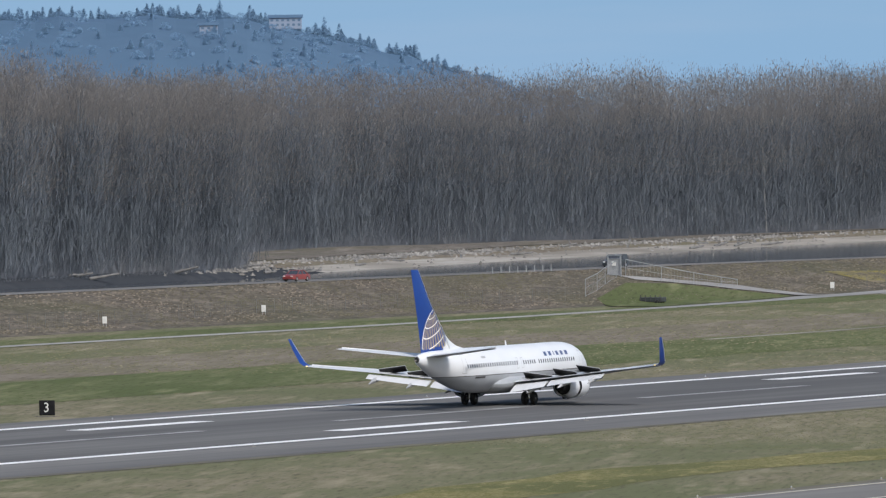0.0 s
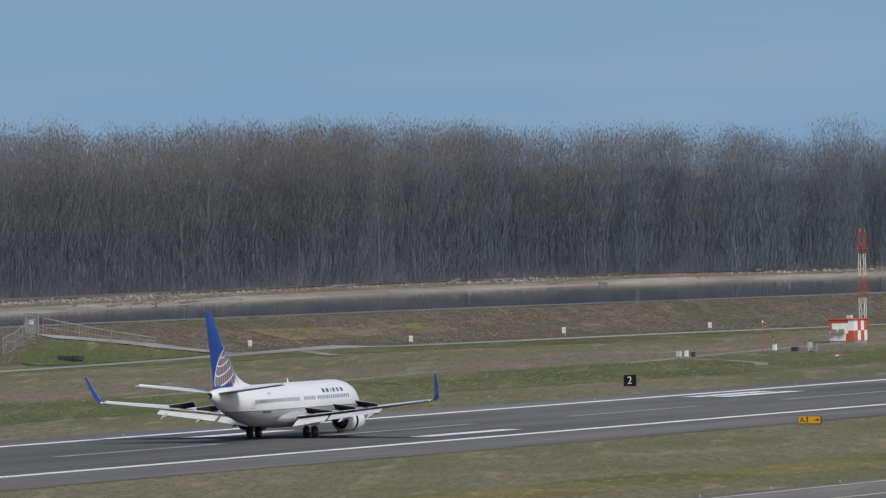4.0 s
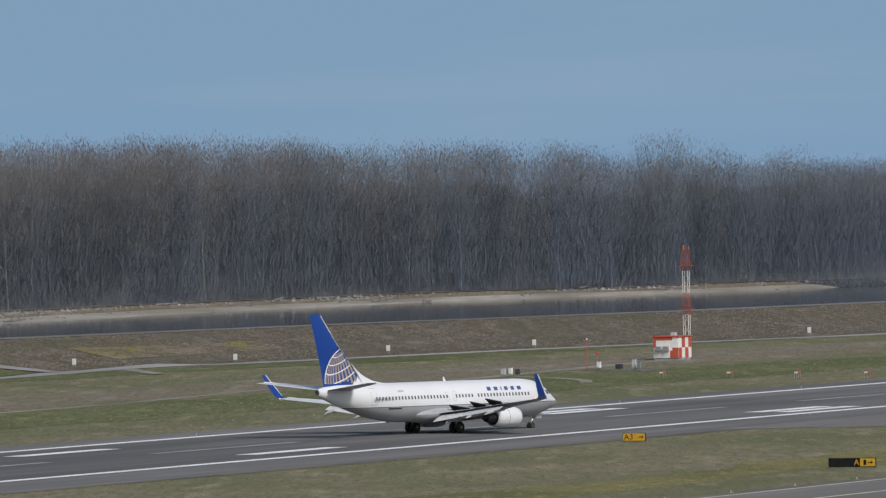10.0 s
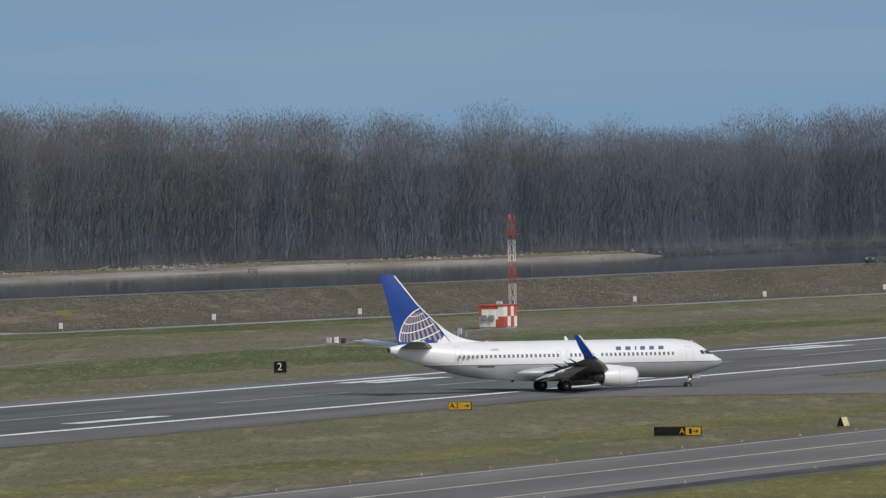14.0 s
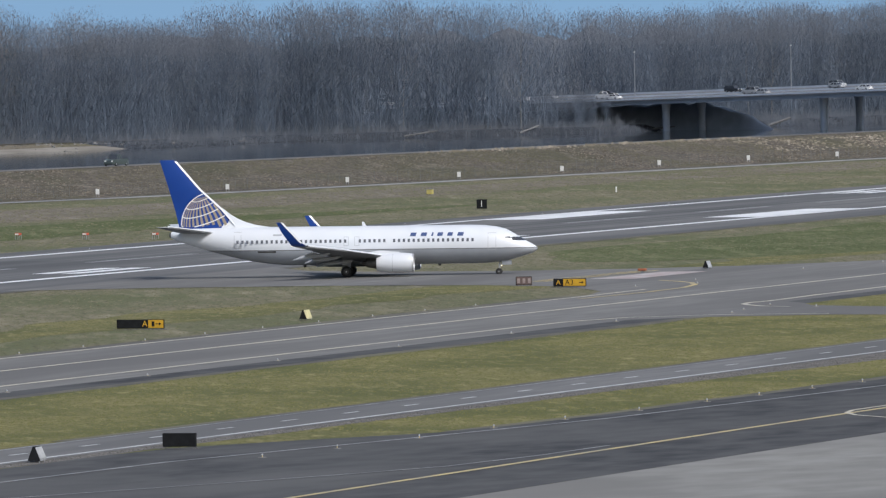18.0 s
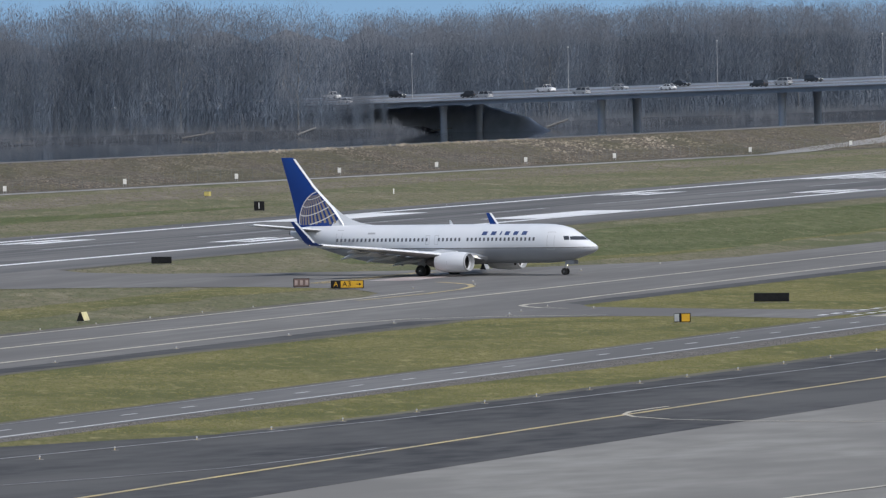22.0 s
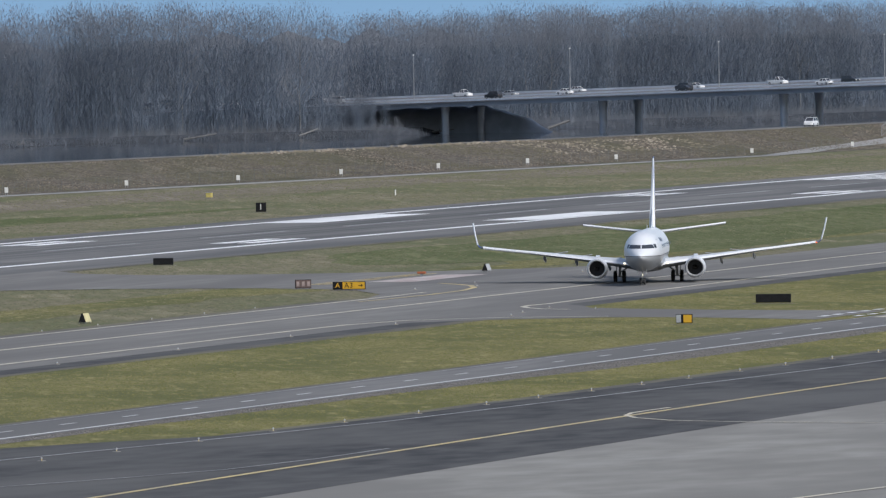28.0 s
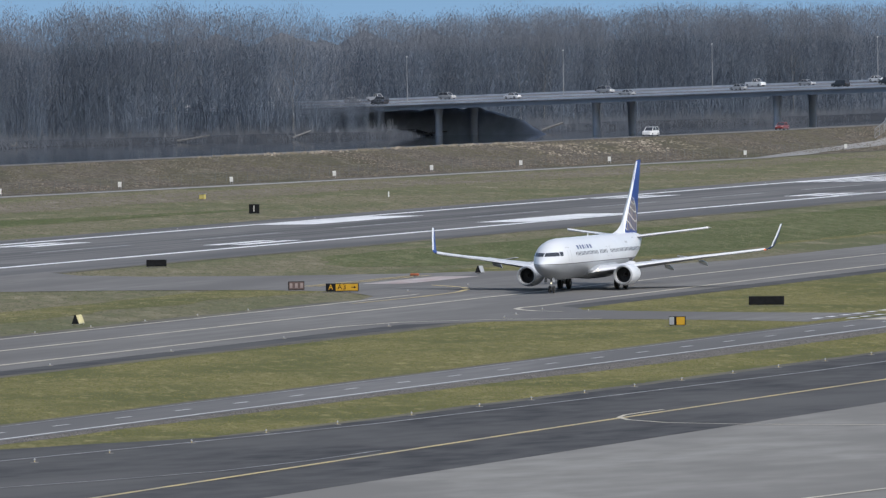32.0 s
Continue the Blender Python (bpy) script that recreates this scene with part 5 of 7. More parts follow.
        for a, b in rails:
            ha, hb = fin_half(a[0], a[1]), fin_half(b[0], b[1])
            if ha is None or hb is None or min(a[2], b[2]) < 0.02 or min(a[1], b[1]) < 5.27:
                runs, run = runs + [run], []
                continue
            run.append([(c[0], side * (h * (1.0 if side > 0 else 0.8) + 0.014 + c[3]), c[1]) for c, h in ((a, ha), (b, hb))])
        for r in runs + [run]:
            if len(r) > 1:
                yield [p for pair in r for p in pair], [(2 * i, 2 * i + 1, 2 * i + 3, 2 * i + 2) for i in range(len(r) - 1)]

    for side in (-1, 1):
        for k in range(36):
            lon = 10.0 * k
            for g in fin_strips([((*globe_point(80 - 3.4 * i, lon - 2.6), 0.0), (*globe_point(80 - 3.4 * i, lon + 2.6), 0.0)) for i in range(40)], side):
                part("globe_band", g, M["gold"], root, "gold globe band on the fin")
        for lat in (70, 54, 38, 22, 6, -10, -26):
            for g in fin_strips([((*globe_point(lat + 0.9, 4.0 * i), 0.006), (*globe_point(lat - 0.9, 4.0 * i), 0.006)) for i in range(91)], side):
                part("globe_line", g, M["globe_white"], root, "white globe line on the fin")
        rim = [radians(10 + 3 * i) for i in range(58)]
        for g in fin_strips([((gx + gr * 1.0 * math.cos(a), gz + gr * 1.0 * math.sin(a), 1, 0.008), (gx + gr * 0.972 * math.cos(a), gz + gr * 0.972 * math.sin(a), 1, 0.008)) for a in rim], side):
            part("globe_line", g, M["globe_white"], root, "white globe outline on the fin")
    for x, h in ((1.9, 0.45),):
        part("blade_antenna", loft([[(x, 0, 5.18), (x - 0.22, 0.04, 5.18), (x - 0.45, 0, 5.18), (x - 0.22, -0.04, 5.18)], [(x - 0.28, 0, 5.18 + h), (x - 0.36, 0.02, 5.18 + h), (x - 0.48, 0, 5.18 + h), (x - 0.36, -0.02, 5.18 + h)]]), M["white_skin"], root, "white blade antenna")
    for x in (9.5, -4.5):
        part("belly_antenna", bx(x - 0.2, -0.02, 1.0, x + 0.1, 0.02, 1.42, 0.01), M["dark_metal"], root)
    return root


FLAPS, SPOILERS, SLEEVES, WHEELS = [], [], [], []
PLANE = airliner()


# ---- signs: local x to the reader's right, y up, z towards the reader ----
FACE = Matrix(((0, 0, -1, 0), (-1, 0, 0, 0), (0, 1, 0, 0), (0, 0, 0, 1)))


def arrow(s=1.0):
    v = [(-0.42, -0.06), (0.1, -0.06), (0.1, -0.24), (0.45, 0.0), (0.1, 0.24), (0.1, 0.06), (-0.42, 0.06)]
    n = len(v)
    vs = [(x * s, y * s, z) for z in (0, 0.01) for x, y in v]
    return vs, [tuple(range(n, 2 * n)), tuple(range(n - 1, -1, -1))] + [(i, (i + 1) % n, n + (i + 1) % n, n + i) for i in range(n)]


def sign(name, label, x, y, w, h, cells, turn=0.0, clear=0.09, group="airfield signs"):
    """cells: share of the width, face material, text ('>' is an arrow, '#' unreadable), text material."""
    root = thing(name, label, "sign", Matrix.Translation((x, y, 0.03)) @ pose(0, 0, 0, 0, 0, turn) @ FACE, group)
    part("housing", bx(-w / 2, clear, -0.16, w / 2, clear + h, 0.0, 0.03), M["sign_black"], root)
    for k in range(max(2, int(w / 0.8) + 1)):
        lx = -w / 2 + 0.15 + (w - 0.3) * k / max(1, int(w / 0.8))
        part("leg", cyl((lx, 0, -0.08), (lx, clear + 0.02, -0.08), 0.03, None, 8), M["dark_metal"], root)
    part("slab", bx(-w / 2 - 0.25, -0.03, -0.5, w / 2 + 0.25, 0.01, 0.35), M["gravel"], root, "thin worn footing")
    u = -w / 2 + 0.04
    tot = w - 0.08
    for share, face, text, ink in cells:
        cw = tot * share
        part("panel", bx(u + 0.012, clear + 0.05, 0.0, u + cw - 0.012, clear + h - 0.05, 0.03, 0.008), face, root)
        c = u + cw / 2
        for i, ch in enumerate(text):
            cx = c + (i - (len(text) - 1) / 2) * h * 0.62
            m = Matrix.Translation((cx, clear + h / 2, 0.034))
            if ch == ">":
                part("arrow", arrow(h * 0.75), ink, root, at=m)
            elif ch == "#":
                part("unreadable_bar", bx(-0.16 * h, -0.28 * h, 0, 0.16 * h, 0.28 * h, 0.01), ink, root, at=m)
            elif ch != " ":
                lettering("character", ch, h * 0.92, ink, root, m)
        u += cw
    return root


SB, SY, SR, SW = M["sign_black"], M["sign_yellow"], M["sign_red"], M["sign_white"]
for n, x, y in (("3", 771.2, 414.1), ("2", 1063.5, 421.5), ("1", 1350.0, 423.7)):
    sign("distance_sign", "black runway distance sign with a white figure " + n, x, y, 1.5, 1.3, [(1.0, SB, n, SW)], group="runway distance signs")
sign("guidance_sign", "yellow taxiway guidance sign reading A3 with an arrow", 908.3, 341.5, 2.35, 0.8, [(1.0, SY, "A3 >", SB)])
sign("guidance_sign", "black and yellow guidance sign with blanked black panels", 824.2, 289.8, 4.35, 0.78, [(0.33, SB, "", SB), (0.2, SB, "", SB), (0.14, SB, "A", SY), (0.33, SY, "#>", SB)])
sign("guidance_sign", "black and yellow taxiway sign reading A and A3 with an arrow", 945.6, 287.9, 3.35, 0.76, [(0.3, SB, "A", SY), (0.7, SY, "A3 >", SB)])
sign("holding_sign", "dull red holding position sign with faded figures", 951.5, 294.4, 1.6, 0.85, [(1.0, SR, "###", M["faded_white"])], 25)
for x, y, w, h, lab in ((596.4, 235.4, 4.3, 0.85, "long black back of a sign board in three panels"), (617.6, 234.7, 2.15, 0.85, "black back of a two-panel sign board"), (589.3, 204.8, 2.2, 0.85, "black back of a two-panel sign board on the asphalt"), (886.7, 229.8, 3.3, 0.78, "long plain black back of a sign board"), (1052.0, 341.5, 2.3, 0.75, "plain black back of a sign board on grass")):
    n = max(1, round(w / 1.4))
    sign("sign_board", lab, x, y, w, h, [(1.0 / n, SB, "", SB)] * n, group="sign boards seen from behind")


def wedge_sign(x, y, s, right, label, turn=0.0, front=None, slats=False):
    """A two-sided board: sloping faces that meet at the top."""
    root = thing("wedge_sign", label, "sign", Matrix.Translation((x, y, 0.03)) @ pose(0, 0, 0, 0, 0, turn), group="two-sided boards")
    w, d, h = 0.75 * s, 0.34 * s, 0.85 * s
    part("near_face", ([(-w, -d, 0.12), (w, -d, 0.12), (w, -0.06, h), (-w, -0.06, h), (-w, -d + 0.05, 0.12), (w, -d + 0.05, 0.12), (w, 0, h), (-w, 0, h)], [(0, 1, 2, 3), (7, 6, 5, 4), (0, 4, 5, 1), (3, 2, 6, 7), (0, 3, 7, 4), (1, 5, 6, 2)]), right, root)
    part("far_face", ([(-w, d, 0.12), (w, d, 0.12), (w, 0.06, h), (-w, 0.06, h), (-w, d - 0.05, 0.12), (w, d - 0.05, 0.12), (w, 0.0, h - 0.02), (-w, 0.0, h - 0.02)], [(3, 2, 1, 0), (4, 5, 6, 7), (1, 5, 4, 0), (7, 6, 2, 3), (4, 7, 3, 0), (2, 6, 5, 1)]), SB, root)
    part("end_panel", ([(-w - 0.01, -d, 0.1), (-w - 0.01, d, 0.1), (-w - 0.01, 0.06, h + 0.01), (-w - 0.01, -0.06, h + 0.01), (-w + 0.02, -d, 0.1), (-w + 0.02, d, 0.1), (-w + 0.02, 0.06, h + 0.01), (-w + 0.02, -0.06, h + 0.01)], [(3, 2, 1, 0), (4, 5, 6, 7), (0, 1, 5, 4), (2, 3, 7, 6), (1, 2, 6, 5), (3, 0, 4, 7)]), front or SB, root)
    for k in range(4 if slats else 0):
        u = -w + 0.16 + k * (2 * w - 0.32) / 3
        part("slat", join(bx(u - 0.07, -d - 0.05, 0.1, u + 0.07, -d + 0.0, 0.3), cyl((u, -d - 0.01, 0.2), (u, -0.1, h - 0.05), 0.075, None, 6)), M["cell_grey"], root, "pale slat")
    for k in range(3):
        part("rib", bx(-w + 0.25 + k * 0.5 * s, -d - 0.02, 0.1, -w + 0.29 + k * 0.5 * s, -d + 0.02, 0.2), M["steel"], root)
    for sx in (-w + 0.1, w - 0.1):
        for sy in (-d + 0.06, d - 0.06):
            part("leg", cyl((sx, sy, 0), (sx, sy, 0.16), 0.03, None, 6), M["steel"], root)
    return root


wedge_sign(847.6, 282.5, 1.05, mat("pale_yellow_board", (0.62, 0.56, 0.30), (0.5, 0.45, 0.25), 2.0, 0.6), "two-sided board, black and pale yellow, on the grass", 0)
wedge_sign(1011.8, 293.0, 0.95, M["cell_grey"], "two-sided board, black and grey, beside the exit taxiway", 0)
sign("guidance_sign", "small sign with grey, black and yellow panels beside the stub", 829.0, 222.7, 1.45, 0.75, [(0.32, M["cell_grey"], "", SB), (0.14, SB, "", SB), (0.54, SY, "", SB)])
wedge_sign(571.2, 207.6, 1.12, SB, "black two-sided board with pale slats", 8, SB, True)


# ---- small markers, lamps and boxes on the airfield ----
def square_marker(x, y, z):
    root = thing("square_marker", "small white square marker board at the foot of the levee", "marker", Matrix.Translation((x, y, z)) @ FACE, "white marker boards")
    part("board", bx(-0.3, 0.38, -0.02, 0.3, 1.22, 0.02, 0.01), M["sign_white"], root)
    for s in (-0.2, 0.2):
        part("post", cyl((s, -0.3, -0.05), (s, 1.15, -0.05), 0.03, None, 6), M["steel"], root)




def edge_light(x, y, lamp, label, group, tall=0.07):
    root = thing("edge_light", label, "light", Matrix.Translation((x, y, 0.04)), group)
    part("base", cyl((0, 0, -0.03), (0, 0, 0.02), 0.26, None, 10), M["concrete"], root)
    part("stem", cyl((0, 0, 0.02), (0, 0, tall), 0.035, None, 6), M["yellow_paint"] if lamp == "blue" else M["steel"], root)
    part("lens", spin([(tall, 0.02), (tall + 0.02, 0.06), (tall + 0.09, 0.055), (tall + 0.12, 0.02)], 8, "z"), M["cell_grey"], root)


for k in range(18):
    for y in (RUN_MID - RUN_HALF - 2.5, RUN_MID + RUN_HALF + 2.5):
        edge_light(640 + 61 * k, y, "white", "small runway edge light on a short stem", "runway edge lights")
for k in range(22):
    x = 560 + 15.3 * k
    if not 838 < x < 880 and k % 2 == 0:
        edge_light(x, 250.2, "blue", "small taxiway edge light on a short yellow stem", "taxiway edge lights")
    if x < 920:
        edge_light(x + 4, 278.6, "blue", "small taxiway edge light on a short yellow stem", "taxiway edge lights")
for x in (576, 588, 602, 616.6, 629.3, 643.2, 657.2, 668.3, 680, 691.4, 703, 716, 728, 740.7, 754, 768, 782, 797, 812, 828, 845, 862):
    edge_light(x, piecewise(x, [(576, 195.2), (600, 193.6)] + LANE_EDGE) - 0.3, "blue", "small apron edge light on a short yellow stem", "apron edge lights", 0.12)
for x, y in ((866, 247.5), (874, 243), (880, 249), (857, 246), (953, 277), (966, 281), (1006, 281), (1030, 279), (945, 281)):
    edge_light(x, y, "blue", "small taxiway edge light beside the exit", "taxiway edge lights")


for x, y in ((1537.5, 520.2), (1476.0, 441.7)):
    p = thing("marker_post", "short white marker post in the grass", "post", Matrix.Translation((x, y, 0)), "white marker posts")
    part("shaft", cyl((0, 0, -0.1), (0, 0, 0.8), 0.11, 0.1, 8), M["sign_white"], p)
    part("cap", cyl((0, 0, 0.8), (0, 0, 0.86), 0.13, 0.06, 8), M["steel"], p)


def glide_lamp(x, y):
    root = thing("glide_slope_lamp", "low orange and white approach lamp box on legs", "light", Matrix.Translation((x, y, 0)), "row of approach lamps")
    part("housing", bx(-0.6, -0.28, 0.55, 0.4, 0.28, 0.83, 0.04), M["tower_red"], root)
    part("lens_plate", bx(-0.63, -0.22, 0.6, -0.6, 0.22, 0.78), M["sign_white"], root)
    for a in (-0.5, 0.3):
        for b in (-0.25, 0.25):
            part("leg", cyl((a, b, 0), (a, b, 0.56), 0.03, None, 6), M["steel"], root)


for x, y in ((1189, 434), (1185, 423.6), (1181.5, 413.2), (1193, 444.5)):
    glide_lamp(x, y)


def cabinet(name, x, y, w, d, h, material, label, legs=0.25, turn=0.0):
    root = thing(name, label, "cabinet", Matrix.Translation((x, y, 0)) @ pose(0, 0, 0, 0, 0, turn), "airfield equipment")
    part("body", bx(-d / 2, -w / 2, legs, d / 2, w / 2, legs + h, 0.04), material, root)
    part("roof", bx(-d / 2 - 0.06, -w / 2 - 0.06, legs + h, d / 2 + 0.06, w / 2 + 0.06, legs + h + 0.06, 0.01), M["steel"], root)
    dr = part("door", bx(-d / 2 - 0.03, -w * 0.42, legs + 0.08, -d / 2, w * 0.42, legs + h - 0.08, 0.01), material, root)
    part("handle", bx(-d / 2 - 0.07, -w * 0.36, legs + h * 0.5, -d / 2 - 0.03, -w * 0.31, legs + h * 0.65), M["steel"], dr)
    for a in (-d / 2 + 0.06, d / 2 - 0.06):
        for b in (-w / 2 + 0.08, w / 2 - 0.08):
            part("leg", bx(a - 0.04, b - 0.04, 0, a + 0.04, b + 0.04, legs), M["steel"], root)
    return root


cabinet("equipment_cabinet", 1212.3, 473.6, 0.6, 0.5, 0.8, M["pale_box"], "small pale grey equipment cabinet on a pad")
cabinet("equipment_cabinet", 1212.6, 472.7, 0.45, 0.5, 0.85, M["tower_white"], "small white equipment cabinet on a pad")
cabinet("equipment_cabinet", 1213.0, 471.9, 0.5, 0.5, 0.65, M["dark_green"], "small dark equipment cabinet on a pad")
cabinet("equipment_cabinet", 1245.2, 472.9, 0.5, 0.5, 0.85, M["tower_white"], "white equipment cabinet beside a service path", 0.3)
cabinet("equipment_cabinet", 1248.5, 471.3, 0.9, 0.6, 0.6, M["dark_green"], "low dark green transformer box", 0.1)
cabinet("equipment_cabinet", 1243.2, 467.2, 0.5, 0.5, 1.25, M["pale_box"], "tall pale equipment cabinet by the path", 0.2)
cabinet("equipment_cabinet", 1242.6, 466.2, 0.45, 0.45, 1.0, M["steel"], "grey equipment cabinet by the path", 0.2)
cabinet("equipment_cabinet", 1471.0, 469.9, 0.9, 0.8, 0.75, mat("dull_yellow_box", (0.52, 0.44, 0.13), (0.42, 0.36, 0.12), 2.0, 0.6), "small dull yellow box on the grass", 0.1)
cabinet("equipment_cabinet", 790.0, 452.0, 0.8, 0.8, 0.7, mat("lime_box", (0.55, 0.52, 0.16), (0.45, 0.42, 0.14), 2.0, 0.6), "small lime-yellow box on the far grass", 0.1)
marking("service_path", join(ribbon([(1190, 472.5), (1204, 473.6), (1238, 477.7), (1262, 481), (1285, 484), (1308, 486)], 3.0, 0.045), ribbon([(1211, 472), (1200, 462), (1185, 452), (1170, 446)], 1.6, 0.048)), M["pale_gravel"], "pale gravel path to the equipment")
polygon("equipment_pad", [(1236, 463), (1240, 468), (1243, 475), (1252, 476), (1256, 471), (1250, 464)], 0.052, M["gravel"], "gravel pad round the equipment")
pole = thing("obstruction_pole", "thin orange-red pole with a small crossbar", "pole", Matrix.Translation((1245.0, 474.5, 0)), "airfield equipment")
part("mast", cyl((0, 0, 0), (0, 0, 4.0), 0.07, 0.05, 8), M["tower_red"], pole)
part("crossbar", cyl((0, -0.7, 3.95), (0, 0.5, 3.95), 0.03, None, 6), M["steel"], pole)
part("lamp", spin([(3.98, 0.02), (4.02, 0.12), (4.2, 0.1), (4.25, 0.02)], 8, "z"), M["tower_white"], pole)
pole = thing("obstruction_pole", "short orange-red wind marker on a post", "pole", Matrix.Translation((1246.0, 473.4, 0)), "airfield equipment")
part("mast", cyl((0, 0, 0), (0, 0, 2.2), 0.04, None, 6), M["steel"], pole)
part("marker", spin([(2.0, 0.02), (2.1, 0.2), (2.35, 0.2), (2.45, 0.02)], 10, "z"), M["tower_red"], pole)


def hut():
    root = thing("equipment_hut", "red and white chequered equipment hut with doors", "hut", Matrix.Translation((1307.0, 484.6, 0)))
    part("wall", bx(0, 0, 0.25, 5.2, 3.7, 3.15, 0.05), M["tower_white"], root)
    part("roof", bx(-0.15, -0.15, 3.15, 5.35, 3.85, 3.32, 0.03), M["tower_red"], root)
    part("plinth", bx(0.1, 0.1, -0.05, 5.1, 3.6, 0.25), M["bridge"], root)
    for k in range(4):
        for j in range(2):
            if (k + j) % 2 == 0:
                part("red_panel", bx(0.02 + 1.3 * k, -0.03, 0.27 + 1.44 * j, 1.28 + 1.3 * k, 0.0, 1.69 + 1.44 * j), M["tower_red"], root)
    for y0, y1, z0, z1 in ((0.02, 0.9, 0.27, 1.7), (0.9, 3.68, 2.72, 3.12), (3.3, 3.68, 1.7, 2.72), (0.9, 1.3, 0.27, 1.3)):
        part("red_panel", bx(-0.03, y0, z0, 0.0, y1, z1), M["tower_red"], root)
    for y in (1.25, 2.45):
        d = part("door", bx(-0.05, y, 0.3, 0.0, y + 0.85, 2.6, 0.01), M["sign_white"], root)
        part("handle", bx(-0.1, y + 0.1, 1.3, -0.05, y + 0.16, 1.5), M["steel"], d)
    for y in (1.4, 2.5):
        part("air_conditioner", bx(-0.5, y, 1.2, -0.05, y + 0.75, 1.9, 0.03), M["steel"], root, "grey wall-mounted air conditioner")
    part("roof_vent", bx(2.0, 1.2, 3.32, 2.8, 1.9, 3.75, 0.04), M["pale_box"], root)


hut()


def lattice_mast():
    root = thing("lattice_mast", "tall red and white lattice mast with short arms", "mast", Matrix.Translation((1313.2, 485.6, 0)))
    a, top, n = 0.38, 15.2, 10
    for k in range(n):
        z0, z1 = top * k / n, top * (k + 1) / n
        m = M["tower_red"] if (k // 2) % 2 == 0 else M["tower_white"]
        gs = []
        c = [(-a, -a), (a, -a), (a, a), (-a, a)]
        for i in range(4):
            (x0, y0), (x1, y1) = c[i], c[(i + 1) % 4]
            gs += [cyl((x0, y0, z0), (x0, y0, z1), 0.034, None, 5), cyl((x0, y0, z0), (x1, y1, z1), 0.017, None, 4), cyl((x0, y0, z1), (x1, y1, z1), 0.017, None, 4)]
        part("lattice_section", join(*gs), m, root)
    for z, w in ((12.9, 1.0), (6.9, 0.9)):
        part("platform", join(bx(-w * 0.6, -w, z, w * 0.6, w, z + 0.07), cyl((-w * 0.6, -w, z + 0.5), (-w * 0.6, w, z + 0.5), 0.03, None, 5), cyl((w * 0.6, -w, z + 0.5), (w * 0.6, w, z + 0.5), 0.03, None, 5)), M["tower_red"], root)
    part("beacon", cyl((0, 0.35, top), (0, 0.35, top + 0.6), 0.22, 0.15, 8), M["tower_red"], root)
    part("lightning_rod", cyl((0, -0.45, top), (0, -0.45, top + 0.4), 0.04, None, 5), M["steel"], root)


lattice_mast()

dish = thing("stop_sign", "pale back of an eight-sided sign on a post", "sign", Matrix.Translation((563.5, 221.5, 0.0)) @ FACE)
part("plate", moved(cyl((0, 0, -0.01), (0, 0, 0.01), 0.34, None, 8), pose(0, 1.25, 0, 0, 0, 22.5)), M["cell_grey"], dish)
part("post", cyl((0, 0, -0.04), (0, 1.5, -0.04), 0.03, None, 6), M["dark_metal"], dish)

trough = thing("dark_trailer", "low dark slatted box on wheels standing on the grass", "trailer", Matrix.Translation((1218.7, 562.8, 0)))
part("bed", bx(-0.8, -1.6, 0.35, 0.8, 1.6, 0.95, 0.05), M["dark_green"], trough)
for k in range(5):
    part("stake", bx(-0.85, -1.5 + k * 0.72, 0.35, -0.8, -1.4 + k * 0.72, 1.25), M["dark_metal"], trough)
for x in (-0.8, 0.8):
    for y in (-1.0, 1.0):
        part("wheel", spin([(-0.1, 0.1), (-0.1, 0.28), (0.1, 0.28), (0.1, 0.1)], 12, "x"), M["rubber"], trough, at=pose(x, y, 0.28))

M["orange"] = mat("dull_orange_paint", (0.36, 0.11, 0.045), (0.26, 0.08, 0.04), 2.0, 0.6)
post = thing("hold_lamp", "low orange guard lamp beside the exit", "light", Matrix.Translation((998.0, 296.0, 0.04)))
part("housing", bx(-0.2, -0.45, 0.18, 0.2, 0.45, 0.42, 0.05), M["orange"], post)
part("foot", bx(-0.1, -0.1, 0, 0.1, 0.1, 0.2), M["steel"], post)


# ---- security gate and fence over the levee ----
def levee_z(x, y):
    c = crest(x)
    pts = [(c - 24, 0.1), (c - 17, 1.1), (c - 10, 2.5), (c - 3, 3.95), (c, CREST_Z), (c + 9, CREST_Z)]
    return max(0.0, 0.1 * (y - c + 40) / 16) if y < c - 24 else piecewise(y, pts)


def fence(name, label, pts, height=2.3, low=None):
    root = thing(name, label, "fence")
    for i, (x, y) in enumerate(pts):
        z = levee_z(x, y)
        tall = height if low is None else height + (low - height) * i / (len(pts) - 1)
        part("post", cyl((x, y, z - 0.1), (x, y, z + tall), 0.045, None, 6), M["steel"], root)
        if i:
            x0, y0 = pts[i - 1]
            z0 = levee_z(x0, y0)
            for f, r in ((1.0, 0.06), (0.52, 0.025), (0.05, 0.025)):
                part("rail", cyl((x0, y0, z0 + before * f), (x, y, z + tall * f), r, None, 5), M["galvanised"], root)
            n = 10
            mesh_wires = [cyl((x0 + (x - x0) * q / n, y0 + (y - y0) * q / n, z0 + (z - z0) * q / n), (x0 + (x - x0) * q / n, y0 + (y - y0) * q / n, z0 + (z - z0) * q / n + before + (tall - before) * q / n), 0.008, None, 3, False) for q in range(1, n)]
            part("mesh_wire", join(*mesh_wires), M["steel"], root)
        before = tall


